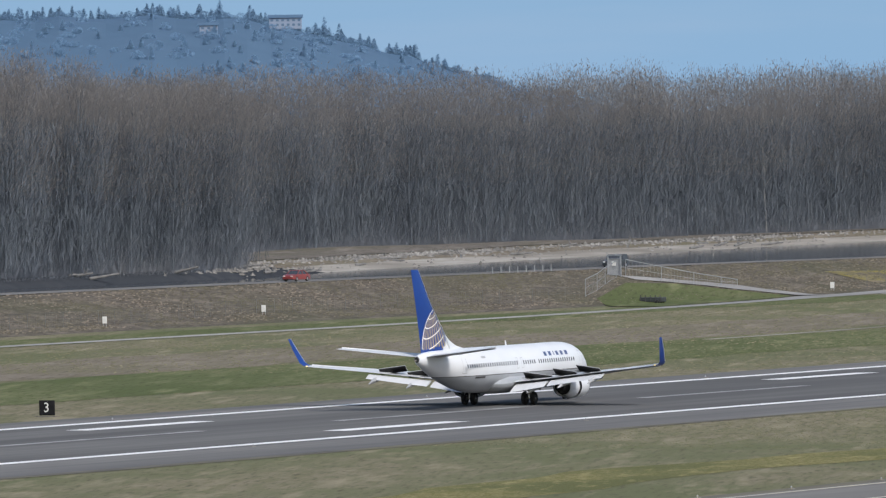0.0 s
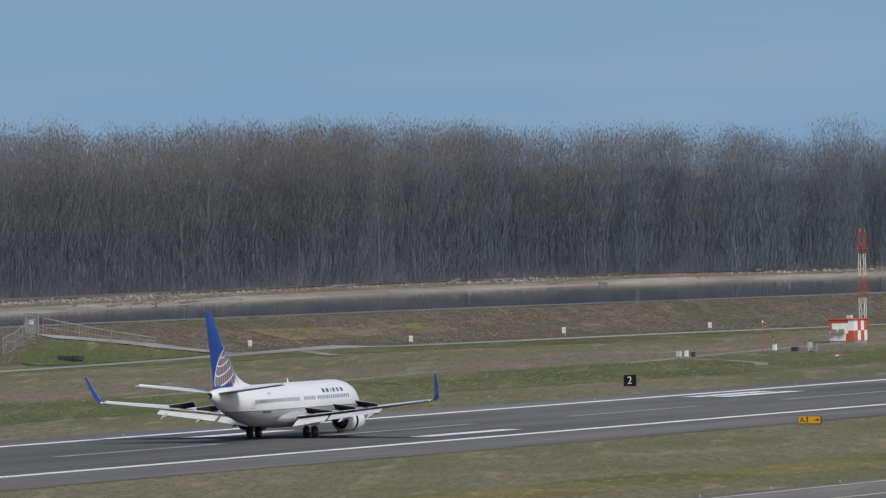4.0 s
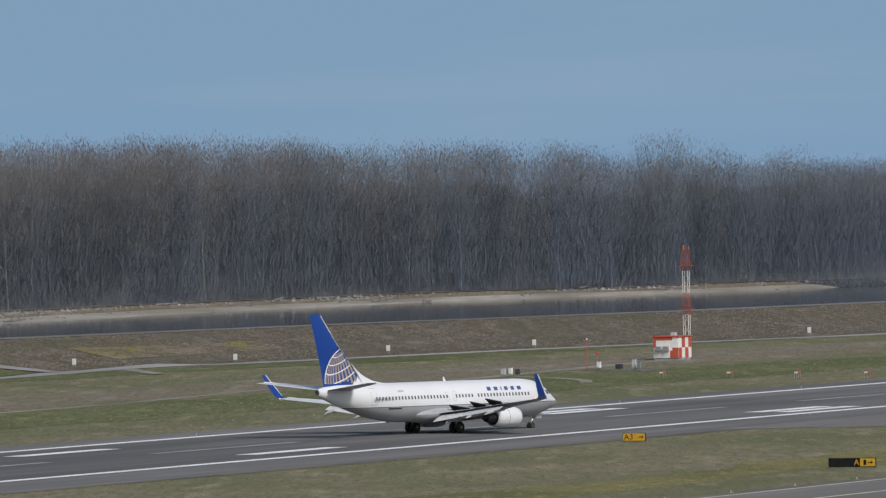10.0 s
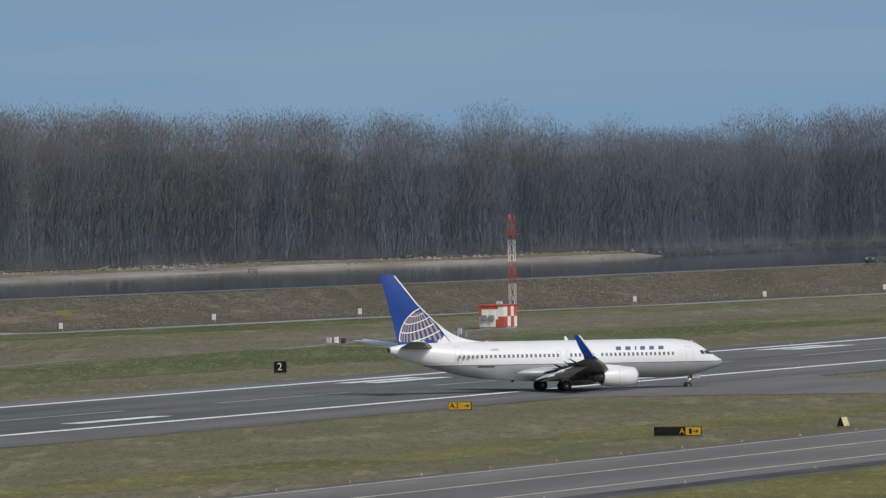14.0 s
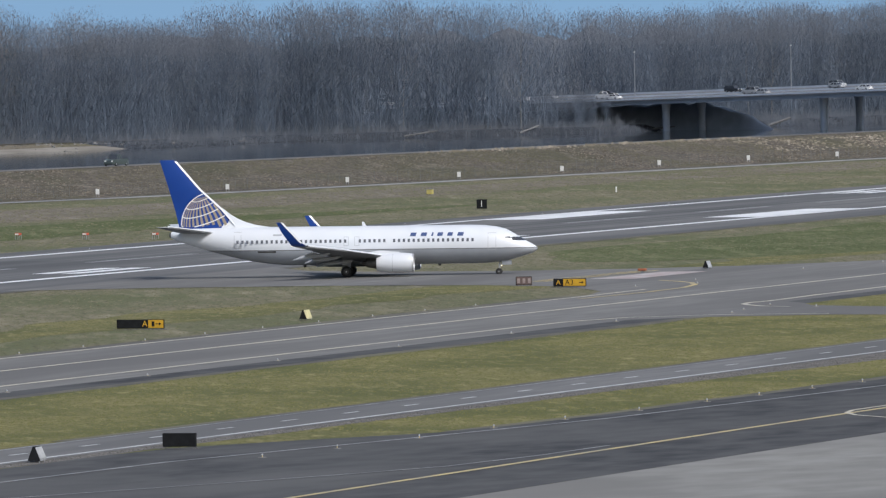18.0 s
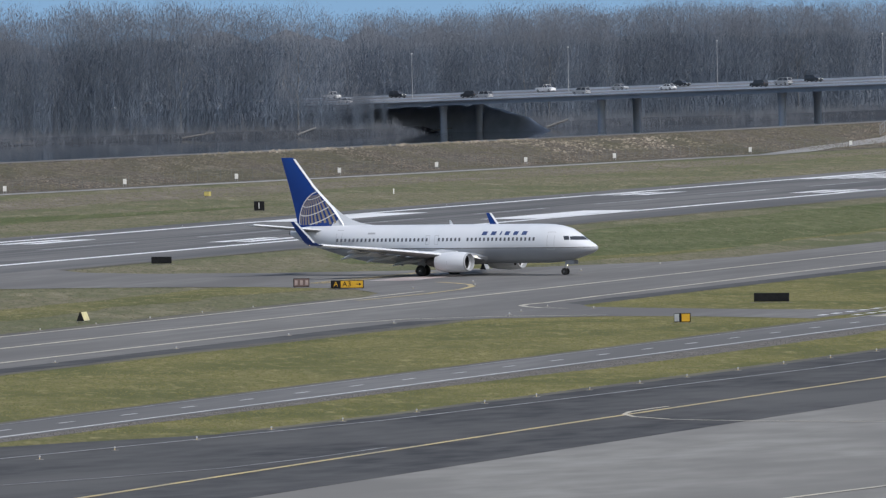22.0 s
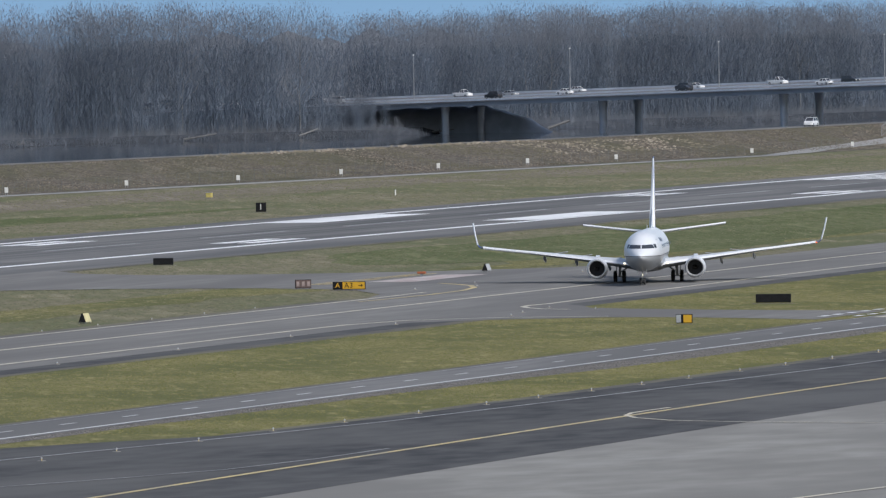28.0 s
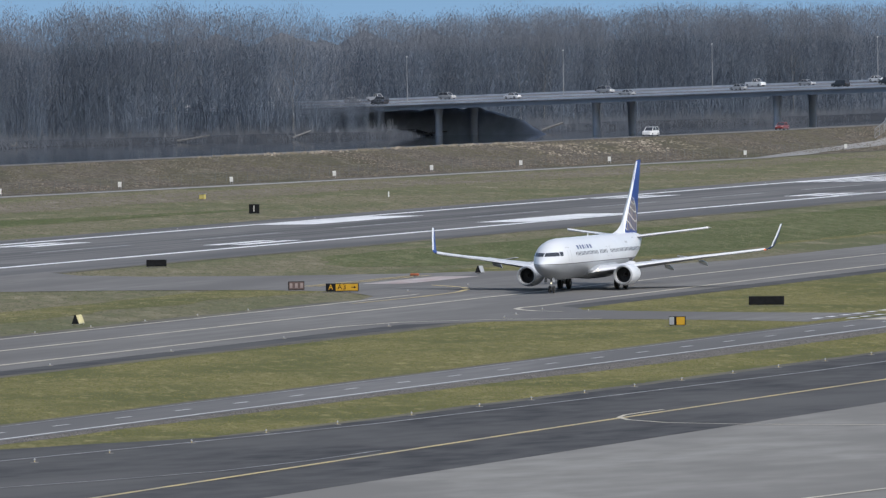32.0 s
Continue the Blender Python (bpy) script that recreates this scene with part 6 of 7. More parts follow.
MARKERS = [(1079.3, 571.4), (1123.6, 572.4), (1276.7, 562.3), (1315.2, 554.4), (1359.8, 549.1), (1398.9, 541.5), (1472.9, 524.5), (1514.3, 517.4), (1560.0, 512.4), (1602.8, 506.9), (1646.8, 502.4), (1691.9, 498.4), (1734.7, 494.4), (1775.8, 489.3), (1842, 481), (1900, 476)]
for x, y in MARKERS:
    square_marker(x, y, levee_z(x, y))
fence("ramp_fence", "grey chain-link fence with a bright top rail down the levee", [(1244, 578.5), (1248, 575), (1252, 572), (1257, 570.2), (1261.5, 569.8)], 2.4, 0.9)
fence("ramp_fence", "grey chain-link fence with a bright top rail down the levee", [(1241, 578.5), (1231, 575.5), (1222, 572.5), (1213, 570)], 2.3)
gate = thing("security_gate", "grey framed security gate near the levee crest", "gate", Matrix.Translation((1242.5, 579.5, levee_z(1242.5, 579.5))))
for y in (-0.95, 0.95):
    part("post", bx(-0.1, y - 0.09, -0.1, 0.1, y + 0.09, 2.9, 0.02), M["steel"], gate)
part("gate_leaf", join(*[bx(-0.03, -0.85 + k * 0.21, 0.1, 0.03, -0.81 + k * 0.21, 2.4) for k in range(9)], bx(-0.04, -0.88, 0.1, 0.04, 0.88, 0.18), bx(-0.04, -0.88, 2.32, 0.04, 0.88, 2.4)), M["steel"], gate)
part("head_rail", bx(-0.08, -1.1, 2.75, 0.08, 1.1, 2.9), M["steel"], gate)
part("backing", bx(0.04, -0.86, 0.12, 0.06, 0.86, 2.3), M["cell_grey"], gate, "grey mesh infill")
part("notice", bx(-0.1, -0.35, 1.4, -0.05, 0.35, 2.0), M["sign_white"], gate, "pale notice board on the gate")
fence("far_ramp_fence", "grey chain-link fence on the far levee ramp", [(1990, 490), (1976, 487), (1964, 485), (1952, 483)], 2.0)
for k in range(8):
    x = 1219 + 2.4 * k
    b = thing("crest_post", "short white guard post on the levee crest", "post", Matrix.Translation((x, crest(x) + 0.2, CREST_Z)), "guard posts on the crest")
    part("shaft", cyl((0, 0, -0.1), (0, 0, 0.85), 0.07, None, 8), M["galvanised"], b)
    part("cap", cyl((0, 0, 0.85), (0, 0, 0.9), 0.085, 0.04, 8), M["steel"], b)


def conform(name, x0, x1, f0, f1, material, label, nx, ny=5, category="grass", lift=0.06):
    vs, fs = [], []
    for i in range(nx + 1):
        x = x0 + (x1 - x0) * i / nx
        for j in range(ny + 1):
            y = f0(x) + (f1(x) - f0(x)) * j / ny
            vs.append((x, y, levee_z(x, y) + lift))
    for i in range(nx):
        for j in range(ny):
            a = i * (ny + 1) + j
            fs.append((a, a + ny + 1, a + ny + 2, a + 1))
    tagged(new(name, mesh(name, (vs, fs), material)), label, category, kind="structure")


flower = turf("yellow_weeds", (0.185, 0.155, 0.12), (0.118, 0.104, 0.076), (0.20, 0.175, 0.06), 0.22, 0.6, 0.42, 0.47, 0.60, 2.6, 3.0)
conform("yellow_weed_patch", 1296, 1345, lambda x: crest(x) - 16 + wob(x, 12, 3), lambda x: crest(x) - 9 + wob(x, 13, 4), flower, "patch of yellow weeds on the levee slope", 30)
ROAD_NEAR = [(600, 543), (1100, 545), (1150, 546.5), (1200, 549), (1240, 552), (1280, 555.5), (1305, 555)]
ROAD_FAR = [(600, 546.5), (1100, 548.6), (1150, 550), (1200, 552.6), (1240, 556), (1262, 560.5), (1285, 559.5), (1305, 558.6)]
conform("perimeter_road", 600, 1840, lambda x: piecewise(x, ROAD_NEAR) if x < 1305 else crest(x) - 29, lambda x: piecewise(x, ROAD_FAR) if x < 1305 else crest(x) - 24.2, M["pale_road"], "pale paved perimeter road below the levee", 160, 3, "road", 0.06)
conform("perimeter_road", 1840, 2010, lambda x: crest(x) + piecewise(x, [(1840, -28.5), (1890, -21.3), (1945, -18), (2010, -9)]), lambda x: crest(x) + piecewise(x, [(1840, -24.6), (1890, -18), (1945, -14), (2010, -4)]), M["pale_road"], "grey perimeter road climbing to the levee crest", 24, 6, "road", 0.07)
conform("toe_grass_band", -500, 1440, lambda x: crest(x) - 46 + wob(x, 5, 9) + piecewise(x, [(1300, 0), (1440, 14)]), lambda x: crest(x) - 31 + wob(x, 6, 2), M["green_strip"], "green grass along the foot of the levee", 400, 4, "grass", 0.03)
conform("foot_lawn", 1200, 1259, lambda x: piecewise(x, ROAD_FAR) + 0.4, lambda x: max(piecewise(x, ROAD_FAR) + 0.5, piecewise(x, [(1200, 560), (1212, 568), (1237, 575.3), (1248, 573.2), (1255, 567.5), (1259, 561.5)])), M["green_strip"], "green grass on the slope below the gate", 40, 6, "grass", 0.1)
conform("gate_path", 1243, 1266, lambda x: piecewise(x, [(1243, 576.5), (1248, 574.2), (1254, 570.3), (1258, 566), (1262, 560), (1266, 557)]), lambda x: piecewise(x, [(1243, 579.5), (1248, 577.4), (1254, 574.2), (1258, 572), (1262, 569.5), (1266, 561)]), M["pale_road"], "gravel path from the gate to the perimeter road", 24, 4, "path", 0.14)
marking("service_path", ribbon([(1281, 556), (1270, 550), (1258, 543), (1248, 537)], 2.4, 0.1), M["pale_gravel"], "pale gravel track leaving the perimeter road")
marking("service_path", ribbon([(1030, 469), (1067, 470.5), (1084, 472), (1105, 474.5), (1128, 477.5), (1152, 481)], 1.8, 0.05), M["pale_gravel"], "narrow worn track in the grass")


# ---- standing grass ----
def inside(xs, ys, pts):
    hit = np.zeros(len(xs), bool)
    for (x0, y0), (x1, y1) in zip(pts, pts[1:] + pts[:1]):
        if y0 != y1:
            hit ^= ((y0 > ys) != (y1 > ys)) & (xs < (x1 - x0) * (ys - y0) / (y1 - y0) + x0)
    return hit


def tufts(name, label, x0, x1, lo, hi, count, tall, wide, material, seed, ground=None, clump=0.5, holes=()):
    """Loose tufts of blades between two lines over the ground."""
    g = np.random.default_rng(seed)
    xs = g.uniform(x0, x1, count)
    grid = np.linspace(x0, x1, 400)
    a, b = (np.interp(xs, grid, [f(v) for v in grid]) for f in (lo, hi))
    ys = a + (b - a) * g.random(count)
    keep = g.random(count) > clump * (0.5 + 0.5 * np.sin(xs * 0.21 + 2.1 * np.sin(ys * 0.16)) * np.sin(ys * 0.33 + 1.7 * np.sin(xs * 0.083)))
    for pts in holes:
        keep &= ~inside(xs, ys, pts)
    xs, ys = xs[keep], ys[keep]
    n = len(xs)
    zs = np.array([ground(x, y) for x, y in zip(xs, ys)]) + 0.01 if ground else np.full(n, 0.02)
    h, w, an = tall * g.uniform(0.45, 1.25, n), wide * g.uniform(0.4, 1.2, n), radians(110) + g.normal(0, 0.45, n)
    dx, dy = np.cos(an) * w, np.sin(an) * w
    # blades all lean away from the camera, so it sees their lit faces
    tx, ty = (1.3 * math.cos(radians(20)) + g.normal(0, 0.5, n)) * h, (1.3 * math.sin(radians(20)) + g.normal(0, 0.5, n)) * h
    v = np.stack([np.stack([xs - dx, ys - dy, zs], 1), np.stack([xs + dx, ys + dy, zs], 1), np.stack([xs + tx + 0.35 * dx, ys + ty + 0.35 * dy, zs + h], 1), np.stack([xs + tx - 0.5 * dx, ys + ty - 0.5 * dy, zs + 0.8 * h], 1)], 1).reshape(-1, 3)
    me = bpy.data.meshes.new(name)
    me.from_pydata(v.tolist(), [], np.arange(4 * n).reshape(-1, 4)[:, ::-1].tolist())
    me.materials.append(material)
    tagged(new(name, me), label, "grass", kind="stuff")


B_NEAR = blades("near_grass_blades", (0.235, 0.21, 0.095), (0.165, 0.158, 0.06), (0.118, 0.124, 0.05), 0.07)
B_FIELD = blades("field_grass_blades", (0.21, 0.188, 0.128), (0.155, 0.147, 0.088), (0.122, 0.13, 0.067), 0.03)
B_LEVEE = blades("levee_grass_blades", (0.21, 0.178, 0.145), (0.12, 0.105, 0.083), (0.11, 0.106, 0.07), 0.05)
B_STRAW = blades("pale_straw_blades", (0.34, 0.30, 0.24), (0.24, 0.21, 0.165), (0.17, 0.15, 0.11), 0.05)
tufts("standing_grass", "short yellow-green grass between taxiway and service road", 560, 960, lambda x: 217.2 - (x - 600) * 0.022, lambda x: 245.5, 60000, 0.034, 0.06, B_NEAR, 51, holes=(STUB, CORNER))
tufts("standing_grass", "short yellow-green grass on the verge of the apron", 612, 930, lambda x: piecewise(x, LANE_EDGE) + 1.2, lambda x: 205.6 - (x - 600) * 0.036 + wob(x, 9, 1.5), 30000, 0.034, 0.06, B_NEAR, 52)
tufts("standing_grass", "dry and green grass between runway and taxiway", 700, 1330, lambda x: 280.5, lambda x: 345.0, 45000, 0.04, 0.12, B_FIELD, 53, holes=(EXIT,))
tufts("standing_grass", "dry and green grass between runway and perimeter road", 900, 1900, lambda x: 410.5, lambda x: (piecewise(x, ROAD_NEAR) if x < 1305 else crest(x) - 29) - 1, 50000, 0.06, 0.2, B_FIELD, 54)
B_STONE = blades("loose_stones", (0.20, 0.188, 0.172), (0.105, 0.098, 0.09), (0.13, 0.12, 0.11), 0.2)
tufts("gravel_stones", "loose grey stones on the gravel verge", 560, 930, lambda x: 205.6 - (x - 600) * 0.036 + wob(x, 9, 1.5), lambda x: 207.5 - (x - 600) * 0.025, 9000, 0.05, 0.06, B_STONE, 58, clump=0.6)
tufts("levee_tussocks", "rough brown tussocks on the levee slope", 1040, 2040, lambda x: crest(x) - 22.5, lambda x: crest(x) - 0.6, 80000, 0.13, 0.22, B_LEVEE, 55, levee_z, 0.75)
tufts("straw_tussocks", "pale dry straw tussocks along the levee crest", 1640, 1790, lambda x: crest(x) - 2.4, lambda x: crest(x) - 0.4, 500, 0.4, 0.35, B_STRAW, 56, levee_z, 0.9)
tufts("straw_tussocks", "pale dry straw tussocks on the levee slope", 1770, 1850, lambda x: crest(x) - 14, lambda x: crest(x) - 4, 900, 0.22, 0.4, B_STRAW, 57, levee_z, 0.95)


# ---- perimeter fence at the foot of the levee, through the marker boards ----
def perimeter_fence():
    root = thing("perimeter_fence", "long thin chain-link fence along the foot of the levee", "fence")
    line = [(1040, 572)] + MARKERS
    shaft = mesh("post", cyl((0, 0, -0.2), (0, 0, 1.85), 0.035, None, 5), M["fence_grey"])
    x = 1040.0
    while x < 1900:
        y0, y1 = (piecewise(v, line) + 1.0 for v in (x, x + 4.4))
        z0, z1 = levee_z(x, y0), levee_z(x + 4.4, y1)
        if not 1205 < x < 1285:
            post = part("post", shaft, None, root)
            post.matrix_basis = Matrix.Translation((x, y0, z0))
            part("wire", join(*[cyl((x, y0, z0 + f), (x + 4.4, y1, z1 + f), 0.014, None, 3, False) for f in (0.1, 0.95, 1.8)], *[cyl((x + 4.4 * q / 8, y0 + (y1 - y0) * q / 8, z0 + (z1 - z0) * q / 8), (x + 4.4 * q / 8, y0 + (y1 - y0) * q / 8, z0 + (z1 - z0) * q / 8 + 1.8), 0.009, None, 3, False) for q in range(1, 8)]), M["fence_grey"], root)
        x += 4.4


M["fence_grey"] = mat("dull_fence_wire", (0.13, 0.133, 0.13), (0.10, 0.103, 0.10), 2.0, 0.8)
perimeter_fence()


# ---- cars ----
def car(kind, paint, label, group=""):
    root = thing("car" if kind != "pickup" else "pickup_truck", label, "car" if kind != "pickup" else "truck", group=group)
    ln, w, hood, roof = {"sedan": (4.6, 0.9, 0.92, 1.42), "suv": (4.7, 0.95, 1.1, 1.75), "pickup": (5.5, 0.97, 1.12, 1.85)}[kind]
    hl = ln / 2
    body = [(hl, 0.35, 0.62, 0.80), (hl - 0.12, 0.28, hood * 0.82, 0.95), (hl - 0.7, 0.25, hood * 0.95, 1.0), (hl - 1.35, 0.25, hood, 1.0), (-hl + 0.9, 0.25, hood, 1.0), (-hl + 0.15, 0.28, hood * 0.97, 0.97), (-hl, 0.4, hood * 0.8, 0.85)]
    part("body", loft([[(x, -w * k, z0), (x, w * k, z0), (x, w * k * 1.0, (z0 + z1) / 2), (x, w * k * 0.92, z1), (x, -w * k * 0.92, z1), (x, -w * k, (z0 + z1) / 2)] for x, z0, z1, k in body]), paint, root, "", True)
    if kind == "sedan":
        cab = [(hl - 1.2, hood - 0.02, 0.86), (hl - 1.95, roof, 0.72), (-hl + 1.5, roof, 0.72), (-hl + 0.7, hood, 0.84)]
    elif kind == "suv":
        cab = [(hl - 1.15, hood - 0.02, 0.9), (hl - 1.75, roof, 0.78), (-hl + 0.45, roof - 0.03, 0.78), (-hl + 0.1, hood, 0.88)]
    else:
        cab = [(hl - 1.35, hood - 0.02, 0.9), (hl - 1.95, roof, 0.78), (0.1, roof, 0.78), (-0.25, hood, 0.88)]
    part("glasshouse", ([(x, -w * k, z) for x, z, k in cab] + [(x, w * k, z) for x, z, k in cab], [(0, 1, 2, 3), (7, 6, 5, 4)] + [(i, 4 + i, 5 + i, 1 + i) for i in range(3)]), M["glass"], root, "dark tinted windows")
    part("roof", bx(cab[2][0] - 0.05, -w * 0.74, roof - 0.04, cab[1][0] + 0.05, w * 0.74, roof + 0.03, 0.02), paint, root)
    for s in (-1, 1):
        mid = (cab[1][0] + cab[2][0]) / 2
        for p, q, r in (((cab[0][0], s * w * 0.88, cab[0][1]), (cab[1][0], s * w * 0.74, roof), 0.05), ((cab[2][0], s * w * 0.74, roof), (cab[3][0], s * w * 0.86, cab[3][1]), 0.07), ((mid, s * w * 0.75, roof), (mid, s * w * 0.92, hood), 0.05)):
            part("pillar", cyl(p, q, r, None, 4), paint, root)
        part("headlight", bx(hl - 0.2, s * w * 0.62 - 0.17, hood * 0.62, hl - 0.02, s * w * 0.62 + 0.17, hood * 0.8, 0.02), M["sign_white"], root)
        part("tail_light", bx(-hl - 0.02, s * w * 0.66 - 0.13, hood * 0.66, -hl + 0.12, s * w * 0.66 + 0.13, hood * 0.88, 0.02), M["sign_red"], root)
        for x in (hl - 0.9, -hl + 0.95):
            t = part("wheel", spin([(-0.11, 0.18), (-0.12, 0.3), (-0.08, 0.33), (0.08, 0.33), (0.12, 0.3), (0.11, 0.18)], 14, "y"), M["rubber"], root, "", True, pose(x, s * (w - 0.1), 0.33))
            part("rim", spin([(-0.12, 0.02), (-0.125, 0.19), (0.125, 0.19), (0.12, 0.02)], 10, "y"), M["steel"], t)
    if kind == "pickup":
        # a solid black block imitates the shade in an open bed
        part("load_bed", bx(-hl + 0.15, -w * 0.8, hood - 0.3, -0.35, w * 0.8, hood + 0.02), M["black"], root, "black block imitating a shaded load bed")
    return root


MOVERS = []


def on_levee(ob, x_at, t_at, speed, off=3.2):
    rows = []
    for k in range(33):
        t = float(k)
        x = x_at + speed * (t - t_at)
        d = crest(x - 6) - crest(x + 6)
        y = crest(x) + off + (speed > 0) * 3.0
        rows.append((t, pose(x, y, CREST_Z + 0.04, 0, 0, math.degrees(math.atan2(d, -12)) if speed < 0 else math.degrees(math.atan2(-d, 12)))))
    MOVERS.append((ob, rows))


on_levee(car("sedan", M["car_red"], "small red hatchback driving along the levee road"), 1170.8, 0, -21.0)
on_levee(car("suv", M["car_dark"], "dark sport utility vehicle on the levee road"), 1249.3, 0.5, -22.6)
on_levee(car("pickup", M["car_green"], "dark green pickup truck on the levee road"), 1562.5, 16.5, -20.8)
on_levee(car("suv", M["car_white"], "white sport utility vehicle on the levee road"), 1908.0, 30, -23.3)
on_levee(car("sedan", M["car_red"], "red car driving along the levee road"), 1988.0, 30, -24.5)


# ---- the highway bridge ----
B0, B1 = Vector((2420, 745)), Vector((2330, 570))
BD = (B1 - B0).normalized()
BN = Vector((-BD.y, BD.x))
BL = (B1 - B0).length


def deck_z(s):
    return piecewise(s, [(-3, 3.5), (-0.4, 5.0), (0.0, 6.4), (1.0, 10.4), (1.6, 12.0), (7, 12.0)])


def deck_point(s, side=0.0):
    p = B0 + BD * BL * s + BN * side
    return p.x, p.y


def banked(side):
    """The deck's cross tilt, low at the near edge, set to fit the camera's view."""
    return -0.65 + (side + 7) * 0.067


def bridge():
    root = thing("highway_bridge", "long concrete highway bridge on paired piers, tinted blue for haze", "bridge")
    ss = [-0.25 + 0.1 * i for i in range(80)]
    def run(prof, name, m, lab=""):
        part(name, loft([[(*deck_point(s, y), deck_z(s) + z) for y, z in prof] for s in ss]), m, root, lab)

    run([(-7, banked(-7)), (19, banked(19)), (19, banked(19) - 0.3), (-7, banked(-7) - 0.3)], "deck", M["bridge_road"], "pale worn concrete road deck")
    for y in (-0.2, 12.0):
        run([(y - 6.3, banked(y - 6) - 0.32), (y + 5.9, banked(y + 6) - 0.32), (y + 5.5, banked(y) - 1.5), (y - 6.1, banked(y - 6) - 1.25)], "box_girder", M["bridge"], "concrete box girder, tinted blue for haze")
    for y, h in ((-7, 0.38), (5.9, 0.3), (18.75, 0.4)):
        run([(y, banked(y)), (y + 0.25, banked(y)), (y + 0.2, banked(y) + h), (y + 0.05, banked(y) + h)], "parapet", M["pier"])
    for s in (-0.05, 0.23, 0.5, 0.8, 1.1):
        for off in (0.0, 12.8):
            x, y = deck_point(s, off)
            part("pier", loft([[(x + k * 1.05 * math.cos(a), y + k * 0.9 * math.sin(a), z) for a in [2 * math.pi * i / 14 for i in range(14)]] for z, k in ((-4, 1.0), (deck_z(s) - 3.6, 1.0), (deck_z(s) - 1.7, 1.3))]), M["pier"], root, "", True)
    x, y = deck_point(-0.26, 6)
    part("abutment", bx(-3, -13, -4, 3, 13, 4.2, 0.1), M["pier"], root, "", at=pose(x, y, 0, 0, 0, math.degrees(math.atan2(BD.y, BD.x))))
    # the bank that runs out under the deck
    rings = []
    for i in range(40):
        s = -0.2 + 0.58 * i / 39
        top = piecewise(s, [(-0.2, 3.4), (0.0, 4.4), (0.1, 5.2), (0.2, 5.6), (0.245, 4.6), (0.29, 2.2), (0.335, -2.0)])
        rings.append([(*deck_point(s, off + 0.5 * noise.noise(Vector((s * 30, off, 3.0)))), -2.0 + (top + 2.0) * k * (1 + 0.1 * noise.noise(Vector((s * 40, off * 0.4, 7.0))))) for off, k in ((13.9, 0.0), (14.8, 0.35), (15.7, 0.7), (16.6, 0.93), (17.5, 1.0), (18.4, 0.95), (19.4, 0.6), (21, -0.1))])
    part("bank_slope", loft(rings), M["haze_slope"], root, "bank slope under the bridge, colour lifted and blued for haze", True)
    for s in (-0.12, 0.147, 0.417, 0.667, 0.937, 1.207):
        x, y = deck_point(s, 6)
        lamp = thing("bridge_lamp", "tall slim street lamp on the bridge", "street lamp", Matrix.Translation((x, y, deck_z(s) + banked(6) - 0.1)), "lamps along the bridge")
        part("column", cyl((0, 0, 0), (0, 0, 11.3), 0.12, 0.07, 6), M["steel"], lamp)
        part("lamp_head", cyl((-0.5, 0, 11.3), (0.5, 0, 11.34), 0.14, None, 6), M["pale_box"], lamp)


bridge()
FLEET = [car("sedan", M["car_white"], "white saloon car crossing the bridge", "bridge traffic"), car("suv", M["car_dark"], "dark sport utility vehicle crossing the bridge", "bridge traffic"), car("pickup", M["car_white"], "white pickup truck crossing the bridge", "bridge traffic"), car("sedan", M["car_silver"], "silver saloon car crossing the bridge", "bridge traffic"), car("sedan", M["car_dark"], "dark saloon car crossing the bridge", "bridge traffic"), car("suv", M["car_silver"], "silver sport utility vehicle crossing the bridge", "bridge traffic")]


def bridge_traffic():
    rnd = random.Random(8)
    first = True
    used = set()
    for off, sense in ((-3.5, -1), (1.5, -1), (9.5, 1), (14.0, 1)):
        s0 = (0.2 if sense < 0 else 0.9) + rnd.uniform(-0.1, 0.1)
        pos = s0 - 0.8 if sense < 0 else s0 + 0.8
        for k in range(28):
            kind = rnd.randrange(len(FLEET))
            v = 25.0 / BL
            if kind in used:
                ob = copy_thing(FLEET[kind], Matrix.Identity(4))
            else:
                ob = FLEET[kind]
                used.add(kind)
            head = math.degrees(math.atan2(BD.y, BD.x)) + (0 if sense > 0 else 180)
            rows = []
            for t in (0, 8, 16, 24, 32):
                s = pos + sense * v * (t - 0)
                rows.append((t, pose(*deck_point(s, off), deck_z(s) + banked(off) + 0.06, 0, 0, head)))
            MOVERS.append((ob, rows))
            pos -= sense * rnd.uniform(0.14, 0.44)


bridge_traffic()


